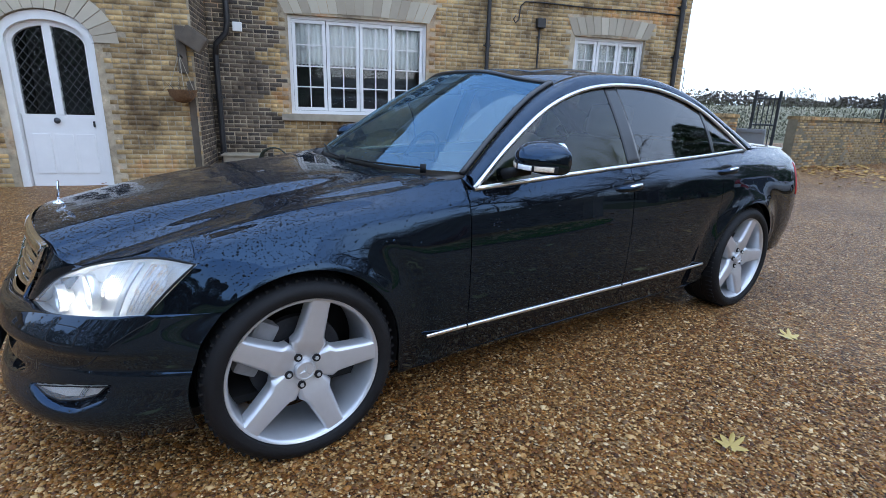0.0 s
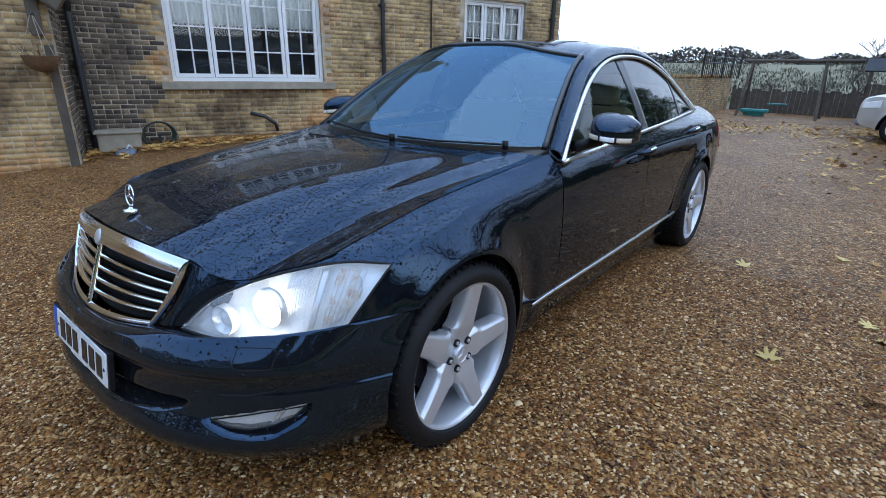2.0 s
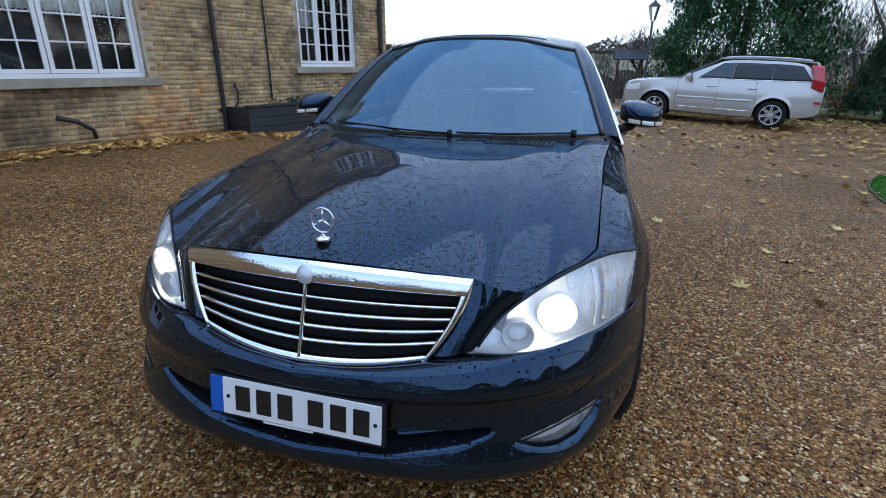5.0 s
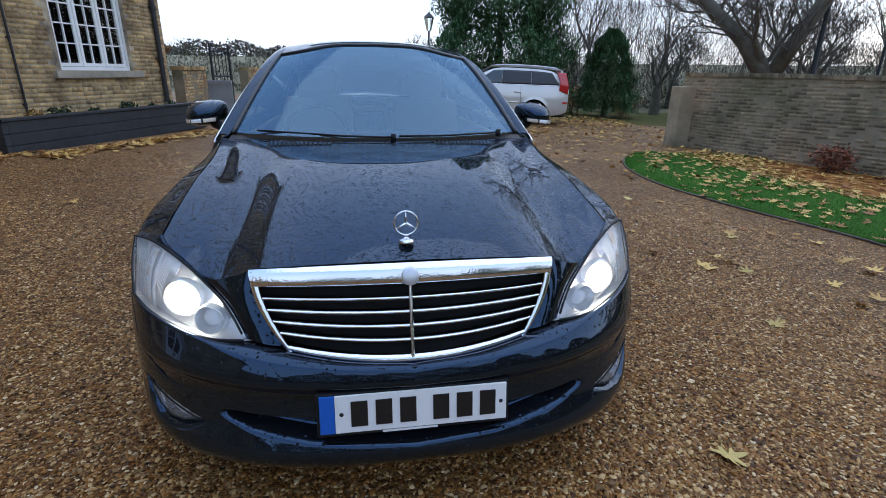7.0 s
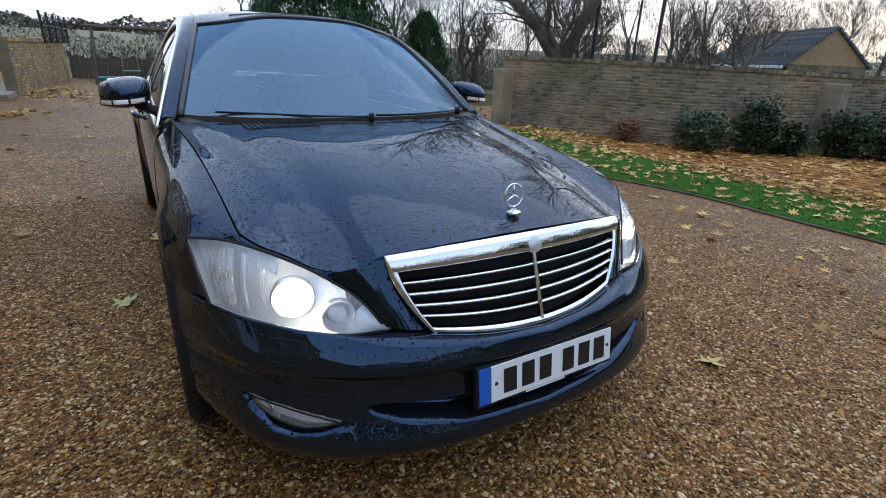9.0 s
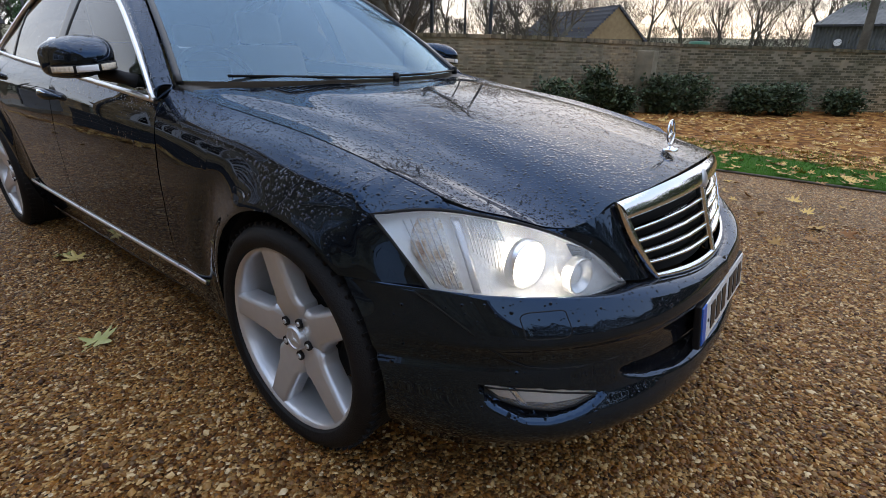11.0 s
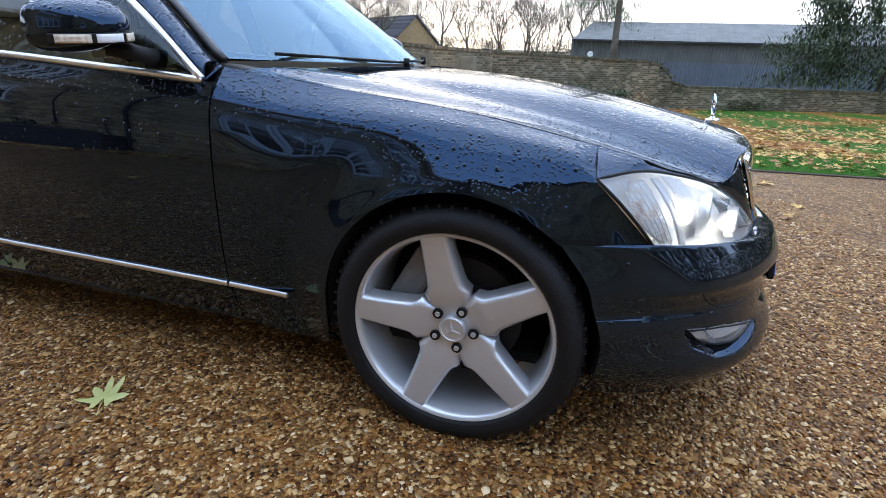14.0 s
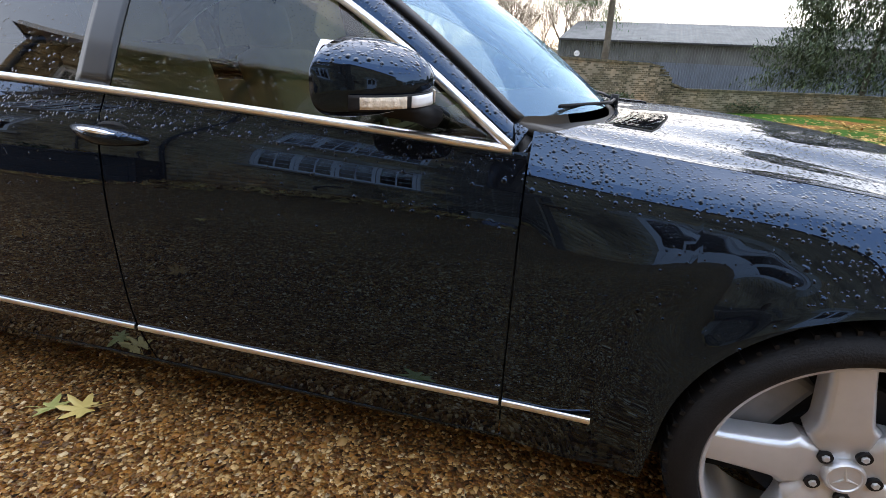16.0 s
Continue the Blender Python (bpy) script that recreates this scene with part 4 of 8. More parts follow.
    dr = part("front_door", boxes((-1.44, -0.52, dd + 0.10, dd + 0.15, dz + 0.02, 0.98)), M["white"], house, "white arched front door with leaded lights")
    dr.matrix_basis = Matrix.Translation((0.325, 0, 0))

    def arch_z(x, z, rise, half):
        return z + rise * math.sqrt(max(0.0, 1 - (x / half) ** 2))

    def arch_band(inner, outer, d0, d1):
        """A flat arched head between two half-ellipses (half width, springing, rise)."""
        def fn(u, v):
            a = math.pi * (1 - u)
            h, z, r = (inner[i] + (outer[i] - inner[i]) * v for i in range(3))
            return Vector((-0.98 + h * math.cos(a), d0, z + r * math.sin(a)))
        return sheet(fn, 40, 2, 1, abs(d1 - d0), outward=(-0.98, d0 + 5, 1.5))
    part("frame_head", arch_band((0.475, 1.90, 0.28), (0.565, 1.92, 0.37), dd + 0.03, dd + 0.13), M["white"], dr)
    part("frame_jamb", boxes((-1.545, -1.455, dd + 0.03, dd + 0.13, dz, 1.91)), M["white"], dr)
    part("frame_jamb", boxes((-0.505, -0.415, dd + 0.03, dd + 0.13, dz, 1.91)), M["white"], dr)
    part("mullion", boxes((-1.03, -0.93, dd + 0.09, dd + 0.155, 0.98, 2.12)), M["white"], dr)
    for a in (-1.455, -0.565):
        part("stile", boxes((a, a + 0.06, dd + 0.095, dd + 0.152, 0.98, 1.90)), M["white"], dr)
    part("door_head", arch_band((0.42, 1.86, 0.25), (0.48, 1.90, 0.29), dd + 0.095, dd + 0.15), M["white"], dr)
    part("door_glass", sheet(lambda u, v: Vector((-1.41 + 0.86 * u, dd + 0.12, 0.98 + (arch_z(0.86 * u - 0.43, 1.87, 0.25, 0.44) - 0.98) * v)), 24, 8, 1, 0.004, outward=(-1, dd + 5, 1)), M["pane"], dr)
    # added dark box that paints the unlit hall behind the door
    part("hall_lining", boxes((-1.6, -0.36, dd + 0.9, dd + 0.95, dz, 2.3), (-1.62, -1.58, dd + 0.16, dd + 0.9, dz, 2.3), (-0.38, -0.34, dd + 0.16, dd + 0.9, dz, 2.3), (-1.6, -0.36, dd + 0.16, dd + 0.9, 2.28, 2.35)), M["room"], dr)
    for k in range(-8, 15):
        for sgn in (1, -1):
            pts = []
            for q in np.linspace(0, 1, 30):
                s = -1.40 + 0.84 * q
                z = (0.98 + 0.135 * k + (s + 1.40) * 1.3) if sgn > 0 else (0.98 + 0.135 * (k + 6) - (s + 1.40) * 1.3)
                if 0.98 < z < arch_z(s + 0.98, 1.86, 0.25, 0.42):
                    pts.append((s, dd + 0.115, z))
            if len(pts) > 1:
                part("lead_came", tube(bmesh.new(), (pts[0], pts[-1]), 0.0045, 4), M["leaded"], dr)
    for a, b in ((-1.36, -1.14), (-1.09, -0.87), (-0.82, -0.60)):
        part("door_panel", boxes((a, b, dd + 0.088, dd + 0.10, 0.18, 0.72), bev=0.004), M["white"], dr)
    knob = part("door_knob", lathe(bmesh.new(), ((0, 0.06), (0.03, 0.055), (0.042, 0.035), (0.03, 0.015), (0.016, 0.008), (0.03, 0)), 20, "z"), M["leaded"], dr, "round grey door knob", smooth=True)
    knob.matrix_basis = pose(-1.02, dd + 0.10, 0.90, 90, 0, 0)
    part("keyhole", boxes((-0.60, -0.575, dd + 0.085, dd + 0.10, 0.82, 0.90), bev=0.003), M["pipe"], dr)
    # pale stone arch over the door
    for k in range(15):
        a0, a1 = math.pi * (k + 0.04) / 15, math.pi * (k + 0.96) / 15
        part("arch_stone", stone([(-0.655 + rx * math.cos(a), 1.92 + rz * math.sin(a)) for a, rx, rz in ((a0, 0.57, 0.385), (a1, 0.57, 0.385), (a1, 0.87, 0.70), (a0, 0.87, 0.70))], OFF + 0.10, OFF - 0.015), M["pale_stone_one"], house)
    part("step", boxes((-1.38, 0.12, OFF - 0.55, OFF + 0.1, -0.30, dz), bev=0.012), M["paving"], house, "worn stone door step")
    # roofs
    bm = bmesh.new()
    for a, b, d0, d1 in ((0.3, 10.2, -0.3, 4.2), (-7.2, 1.4, -1.4, 4.2)):
        vs = [bm.verts.new(p) for p in ((a, d0, top - 0.1), (b, d0, top - 0.1), (b, d1, top + 3.0), (a, d1, top + 3.0), (b, d1 + 4.2, top - 0.1), (a, d1 + 4.2, top - 0.1))]
        bm.faces.new((vs[0], vs[1], vs[2], vs[3]))
        bm.faces.new((vs[3], vs[2], vs[4], vs[5]))
        bm.faces.new((vs[1], vs[4], vs[2]))
        bm.faces.new((vs[0], vs[3], vs[5]))
        bm.faces.new((vs[0], vs[5], vs[4], vs[1]))
    part("roof", bm, M["slate"], house, "grey slate roof")
    part("chimney", boxes((4.6, 5.6, 3.8, 4.6, top + 2.2, top + 4.3)), M["brick"], house)
    part("eaves_board", boxes((0.5, 10.1, -0.30, -0.02, top - 0.12, top + 0.02)), M["white"], house)
    # pipes, cable, alarm box
    def pipe(name, s, z0, z1, r, d=-0.055, label=""):
        bm = tube(bmesh.new(), ((s, d, z0), (s, d, z1)), r, 10)
        for z in np.arange(z0 + 0.4, z1, 0.9):
            tube(bm, ((s, d, z), (s, d, z + 0.06)), r * 1.35, 10)
            box(bm, s - r * 2, s + r * 2, d + 0.01, 0.0, z + 0.02, z + 0.04)
        return part(name, bm, M["pipe"], house, label, smooth=False)
    pipe("downpipe", 5.78, 0.1, top, 0.036, label="black iron downpipe")
    pipe("downpipe", 9.72, 0.1, top, 0.045, label="blue-black corner downpipe")
    pipe("downpipe", 1.24, -0.05, 1.95, 0.045, label="black iron downpipe in the corner")
    part("pipe_bend", tube(bmesh.new(), ((1.24, -0.055, 1.93), (1.26, -0.06, 2.10), (1.42, -0.07, 2.26), (1.45, -0.07, 2.45), (1.45, -0.07, top)), 0.045, 10), M["pipe"], house, smooth=True)
    pipe("thin_pipe", 6.77, 0.3, 2.70, 0.016, -0.03)
    part("vent_box", boxes((6.70, 6.86, -0.10, 0.0, 2.68, 2.84), bev=0.01), M["pipe"], house, "black vent box")
    pts = [(6.30, -0.02, 2.86), (6.26, -0.02, 2.80), (6.30, -0.02, 2.74), (6.36, -0.02, 2.80), (6.38, -0.02, 3.02), (6.46, -0.02, 3.10)] + [(s, -0.02, 3.10 + 0.01 * math.sin(s * 3)) for s in np.linspace(6.8, 9.7, 10)]
    part("cable", tube(bmesh.new(), pts, 0.012, 6), M["pipe"], house, "black cable along the wall", smooth=True)
    part("alarm_box", boxes((1.52, 1.66, -0.06, 0.0, 2.30, 2.44), bev=0.012), M["white"], house, "small white alarm box")
    part("tap_pipe", tube(bmesh.new(), ((6.05, -0.03, 0.95), (6.08, -0.05, 0.80), (6.05, -0.05, 0.62), (5.98, -0.05, 0.55)), 0.016, 6), M["pipe"], house, smooth=True)
    part("conduit", tube(bmesh.new(), ((3.40, -0.06, 0.58), (3.62, -0.08, 0.52), (3.78, -0.09, 0.40), (3.80, -0.09, 0.28)), 0.03, 8), M["pipe"], house, "rusty pipe stub from the wall", smooth=True)
    return house


build_house()


def at_house(s, d, z):
    return HM @ Vector((s, d, z))


def build_basket():
    o = at_house(0.98, -1.32, 1.20)
    b = thing("hanging_basket", "bare coir hanging basket on a weathered bracket", "basket", Matrix.Translation(o))
    part("bowl", lathe(bmesh.new(), ((0.0, -0.02), (0.09, 0.0), (0.16, 0.07), (0.185, 0.15), (0.19, 0.16), (0.175, 0.16), (0.15, 0.08), (0.0, 0.03)), 24, "z"), M["wicker"], b, smooth=True)
    for k in range(3):
        a = math.tau * k / 3
        part("chain", tube(bmesh.new(), ((0.18 * math.cos(a), 0.18 * math.sin(a), 0.155), (0, 0, 0.62)), 0.005, 5), M["sill"], b)
    rng = random.Random(2)
    for k in range(14):
        a = rng.uniform(0, 6.28)
        p = Vector((0.12 * math.cos(a), 0.12 * math.sin(a), 0.14))
        q = p + Vector((0.18 * math.cos(a), 0.18 * math.sin(a), rng.uniform(-0.1, 0.14)))
        part("dry_stem", tube(bmesh.new(), (p, (p + q) / 2 + Vector((0, 0, 0.06)), q), [0.004, 0.003, 0.001], 4), M["timber"], b)
    br = thing("bird_bracket", "weathered dark timber lantern bracket on the porch corner", "bracket", HM @ Matrix.Translation((0.98, -1.1, 1.78)))
    part("arm", tube(bmesh.new(), ((0, 0, 0), (0, -0.22, 0.04), (0.0, -0.25, 0.0)), 0.012, 6), M["pipe"], br)
    part("back_plate", boxes((-0.06, 0.06, -0.05, 0.0, -0.20, 0.42), bev=0.012), M["timber"], br)
    part("hood_board", boxes((-0.16, 0.16, -0.16, 0.0, 0.0, 0.24), bev=0.03, m=Matrix.Rotation(radians(35), 4, "Y") @ Matrix.Translation((0.0, 0, 0.18))), M["timber"], br)
    part("post", boxes((0.03, 0.12, -0.05, -0.02, -1.9, -0.3), bev=0.006), M["timber"], br)


build_basket()


def build_corner_clutter():
    t = thing("storage_trough", "grey stone trough beside the house wall", "trough", HM @ Matrix.Translation((1.55, -0.35, 0.08)))
    part("basin", boxes((-0.26, 0.26, -0.16, 0.16, 0.0, 0.30), bev=0.02), M["sill"], t)
    part("rim", boxes((-0.29, 0.29, -0.19, 0.19, 0.30, 0.33), bev=0.01), M["sill"], t)
    h = thing("garden_hose", "coiled dark garden hose on the ground", "hose", HM @ Matrix.Translation((2.05, -0.40, 0.10)))
    pts = [(0.22 * math.cos(a) * (1 - 0.006 * a), 0.05 + 0.012 * a - 0.1, 0.22 + 0.2 * math.sin(a) * (1 - 0.006 * a)) for a in np.linspace(0, 26, 150)]
    part("coil", tube(bmesh.new(), pts, 0.013, 6), M["hosegreen"], h, smooth=True)
    part("reel_frame", boxes((-0.16, 0.16, -0.10, 0.22, 0.0, 0.03), (-0.02, 0.02, 0.02, 0.06, 0.03, 0.25), bev=0.005), M["pipe"], h)
    bag = thing("blue_bag", "small blue and white plastic bag on the ground", "bag", HM @ Matrix.Translation((1.62, -0.75, 0.06)))
    rng = random.Random(3)
    part("film", sheet(lambda u, v: Vector((0.13 * math.cos(math.tau * u) * math.sin(math.pi * (0.02 + 0.96 * v)) * (1 + 0.25 * math.sin(9 * u + 5 * v)), 0.11 * math.sin(math.tau * u) * math.sin(math.pi * (0.02 + 0.96 * v)), 0.07 - 0.07 * math.cos(math.pi * v) * (1 + 0.2 * math.sin(14 * u)))), 24, 12, 1, outward=(0, 0, 0.07)), M["sheet_blue"], bag, smooth=True)
    part("tie", tube(bmesh.new(), ((0, 0, 0.14), (0.03, 0.02, 0.19), (0.07, -0.02, 0.16)), [0.02, 0.015, 0.004], 6), M["plate_white"], bag, smooth=True)


build_corner_clutter()


def foliage(name, n, place, size, material, seed, droop=0.0, width=0.5):
    """A crown of many small leaf sprays. place(rng, n) gives points."""
    rng = np.random.default_rng(seed)
    p = place(rng, n)
    sz = np.repeat(rng.uniform(0.6, 1.4, len(p))[:, None], 3, axis=1) * size
    base = ((0, 0, 0), (width, 0.35, 0.06 - droop), (0, 1.1, 0.02 - 2 * droop), (-width, 0.35, 0.06 - droop))
    me = scatter_mesh(name, base, ((0, 1, 2, 3),), p, np.c_[rng.uniform(0, 6.28, len(p)), rng.normal(0.2, 0.7, len(p))], sz)
    me.materials.append(material)
    return me


def build_planter():
    z0 = 0.17
    p = thing("raised_planter", "long dark timber raised planter along the house", "planter", HM)
    for k, (a, b) in enumerate(((0.0, 0.15), (0.155, 0.305), (0.31, 0.46))):
        part("sleeper", boxes((5.9, 10.0, -0.66, -0.58, z0 - 0.05 + a, z0 - 0.05 + b), bev=0.008), M["timber_dark"], p)
        part("end_sleeper", boxes((5.82, 5.9, -0.66, -0.05, z0 - 0.05 + a, z0 - 0.05 + b), bev=0.008), M["timber_dark"], p)
        part("end_sleeper", boxes((9.92, 10.0, -0.58, -0.05, z0 - 0.05 + a, z0 - 0.05 + b), bev=0.008), M["timber_dark"], p)
    for s in (5.95, 7.9, 9.9):
        part("post", boxes((s - 0.05, s + 0.05, -0.58, -0.49, z0 - 0.1, z0 + 0.40)), M["timber_dark"], p)
    part("capping", boxes((5.82, 10.0, -0.68, -0.54, z0 + 0.415, z0 + 0.45), bev=0.006), M["timber_dark"], p)
    part("soil", boxes((5.92, 9.9, -0.56, -0.06, z0, z0 + 0.34)), M["soil"], p)
    for s, r, m, sd in ((6.6, 0.16, "autumn", 1), (7.05, 0.22, "shrub", 2), (7.7, 0.12, "shrub", 3), (8.4, 0.2, "shrub", 4), (9.0, 0.13, "shrub", 5), (9.5, 0.14, "shrub", 6)):
        pl = thing("garden_plant", "small leafy plant in the raised planter", "plant", HM @ Matrix.Translation((s, -0.3, z0 + 0.33)), "planter plants")
        def place(rng, n, r=r):
            d = rng.normal(0, 1, (n, 3))
            d /= np.linalg.norm(d, axis=1)[:, None]
            q = d * r * rng.uniform(0.4, 1.0, n)[:, None]
            q[:, 2] = np.abs(q[:, 2]) * 1.0
            return q
        part("leaves", foliage("leaves", 260, place, 0.05, M[m], sd), M[m], pl)


build_planter()

# ---- the black saloon ----
HUB, WB, TYRE, ARCH = 0.325, 2.93, 0.338, 0.364


FOG_TOP = ((0.52, 0.60, 0.688, 0.785, 0.80), (0.344, 0.362, 0.377, 0.385, 0.385))
FOG_LOW = ((0.548, 0.60, 0.65, 0.71, 0.76, 0.785), (0.345, 0.331, 0.325, 0.333, 0.352, 0.382))
POCKET = ((0.52, 0.588, 0.65, 0.70, 0.775, 0.80), (0.343, 0.312, 0.297, 0.296, 0.330, 0.384))


def scoop(s, z):
    """Hollow pocket round each fog lamp, open below the lens."""
    if not 0.52 < s < 0.80:
        return 0.0
    lo, hi = float(np.interp(s, *POCKET)), float(np.interp(s, *FOG_TOP))
    return 0.044 * smooth01((z - lo) / 0.022) * smooth01((hi + 0.004 - z) / 0.010) * smooth01((hi - lo) / 0.02) * (0.35 + 0.65 * smooth01((0.80 - s) / 0.2))


def bumper_curves():
    """Plan curves of the nose at five heights, centre line round to the wheel arch."""
    rows = ((0.19, ((0, -0.835), (0.25, -0.83), (0.45, -0.79), (0.62, -0.71), (0.74, -0.60), (0.81, -0.47), (0.845, -0.345))),
            (0.255, ((0, -0.905), (0.25, -0.893), (0.47, -0.845), (0.66, -0.745), (0.78, -0.61), (0.85, -0.46), (0.885, -0.362))),
            (0.37, ((0, -0.875), (0.25, -0.863), (0.47, -0.815), (0.66, -0.715), (0.79, -0.575), (0.868, -0.44), (0.902, -0.368))),
            (0.470, ((0, -0.879), (0.25, -0.864), (0.47, -0.811), (0.66, -0.705), (0.787, -0.572), (0.870, -0.42), (0.908, -0.336))),
            (0.492, ((0, -0.893), (0.25, -0.877), (0.47, -0.823), (0.66, -0.715), (0.793, -0.578), (0.873, -0.42), (0.91, -0.330))),
            (0.506, ((0, -0.890), (0.25, -0.874), (0.47, -0.820), (0.66, -0.712), (0.791, -0.576), (0.872, -0.42), (0.91, -0.324))),
            (0.605, ((0, -0.835), (0.25, -0.822), (0.45, -0.760), (0.65, -0.655), (0.78, -0.54), (0.862, -0.41), (0.905, -0.248))))
    return [r[0] for r in rows], [smooth_curve(r[1]) for r in rows]


BZ, BC = bumper_curves()


def nose(s, z):
    """A point of the bumper skin at s round the nose and height z."""
    p = soft(BZ, [c(s) for c in BC])(z)
    return Vector((p[0] - 0.4 * scoop(s, z), p[1] + scoop(s, z), z))


NOSE_TOP = soft((0, 0.30, 0.42, 0.48, 0.62, 0.80, 1.0), (0.528, 0.548, 0.560, 0.572, 0.590, 0.602, 0.605))

# cross-sections of the flank: station y, then (x, z) from the sill up to the bonnet line or waist
FLANK = (
    (-0.46, ((0.840, 0.60), (0.843, 0.63), (0.842, 0.66), (0.833, 0.70), (0.80, 0.745), (0.742, 0.770))),
    (-0.30, ((0.893, 0.45), (0.897, 0.56), (0.892, 0.65), (0.876, 0.725), (0.838, 0.782), (0.747, 0.806))),
    (0.00, ((0.910, 0.40), (0.918, 0.56), (0.915, 0.67), (0.893, 0.765), (0.850, 0.828), (0.755, 0.862))),
    (0.38, ((0.870, 0.20), (0.892, 0.40), (0.897, 0.60), (0.885, 0.76), (0.855, 0.850), (0.768, 0.906))),
    (0.70, ((0.835, 0.19), (0.880, 0.34), (0.892, 0.58), (0.886, 0.74), (0.866, 0.862), (0.800, 0.948))),
    (0.74, ((0.835, 0.19), (0.880, 0.34), (0.893, 0.58), (0.888, 0.74), (0.870, 0.856), (0.846, 0.910))),
    (1.30, ((0.832, 0.19), (0.880, 0.34), (0.900, 0.58), (0.895, 0.76), (0.877, 0.884), (0.848, 0.945))),
    (1.90, ((0.832, 0.19), (0.880, 0.34), (0.900, 0.58), (0.896, 0.78), (0.874, 0.910), (0.836, 0.974))),
    (2.50, ((0.835, 0.20), (0.878, 0.36), (0.900, 0.60), (0.900, 0.78), (0.868, 0.930), (0.800, 0.995))),
    (2.93, ((0.880, 0.42), (0.905, 0.58), (0.915, 0.68), (0.905, 0.80), (0.858, 0.945), (0.765, 1.012))),
    (3.35, ((0.840, 0.30), (0.880, 0.46), (0.890, 0.62), (0.878, 0.80), (0.830, 0.940), (0.720, 1.020))),
    (3.75, ((0.780, 0.30), (0.820, 0.46), (0.830, 0.62), (0.815, 0.80), (0.760, 0.930), (0.660, 1.005))),
    (4.02, ((0.640, 0.32), (0.680, 0.46), (0.690, 0.62), (0.675, 0.80), (0.630, 0.915), (0.560, 0.980))))
FLANK_A = soft([f[0] for f in FLANK[:5]], [np.array(f[1]) for f in FLANK[:5]])
FLANK_B = soft([f[0] for f in FLANK[5:]], [np.array(f[1]) for f in FLANK[5:]])


def FLANK_FN(y):
    return FLANK_A(y) if y <= 0.702 else FLANK_B(y)



def flank(y, v, low=None, top=None):
    """The flank at station y; v from 0 at the bottom edge to 1 at the top edge."""
    sec = FLANK_FN(y) + 0.0
    bottom = None
    for hy, hz in ((0.0, HUB + 0.012), (WB, HUB + 0.012)):
        d = abs(y - hy)
        if d < ARCH:
            bottom = hz + math.sqrt(ARCH * ARCH - d * d)
            lip = 0.014 * math.exp(-((ARCH - d) / 0.5) ** 2)
    c = smooth_curve(sec)
    z0 = bottom if bottom is not None else (low if low is not None else sec[0, 1])
    z1 = sec[-1, 1]
    # find the curve parameter at the bottom height
    a, b = 0.0, 1.0
    if z0 > sec[0, 1] + 1e-4:
        for _ in range(18):
            m = (a + b) / 2
            if c(m)[1] < z0:
                a = m
            else:
                b = m
    q = c(a + (1 - a) * v)
    x, z = float(q[0]), float(q[1])
    # flared lip round each wheel opening and the swept blister above it
    for hy in (0.0, WB):
        r = math.hypot(y - hy, z - HUB - 0.012)
        fade = 1.0 - (smooth01((-y - 0.20) / 0.12) if hy == 0.0 else 0.0)
        x += 0.016 * fade * math.exp(-((r - ARCH) / 0.045) ** 2)
        x -= 0.010 * math.exp(-((r - ARCH - 0.13) / 0.05) ** 2) * (1 - 0.8 * smooth01((z - 0.62) / 0.20))
    return Vector((x, y, z))


BELT = soft([f[0] for f in FLANK[5:]], [f[1][-1] for f in FLANK[5:]])
# upper edge of the side windows, from the mirror corner over the roof to the rear corner
ARC = smooth_curve(((0.846, 0.735, 0.912), (0.765, 1.00, 1.095), (0.690, 1.28, 1.245), (0.636, 1.58, 1.335), (0.612, 1.90, 1.368), (0.618, 2.25, 1.350), (0.660, 2.60, 1.250), (0.712, 2.82, 1.130), (0.765, 3.00, 1.013)))
# edge of the roof skin: screen corner, over the door tops, to the rear screen's foot
RAIL = smooth_curve(((0.772, 0.745, 0.958), (0.690, 1.00, 1.145), (0.610, 1.28, 1.310), (0.555, 1.56, 1.402), (0.535, 1.90, 1.428), (0.545, 2.28, 1.412), (0.585, 2.62, 1.318), (0.635, 2.90, 1.185), (0.700, 3.22, 1.030)))
NOTCH = 0.006


def hood_edge(y):
    s = FLANK_FN(y)[-1]
    return Vector((float(s[0]) - 0.006, y, float(s[1]) + 0.001))


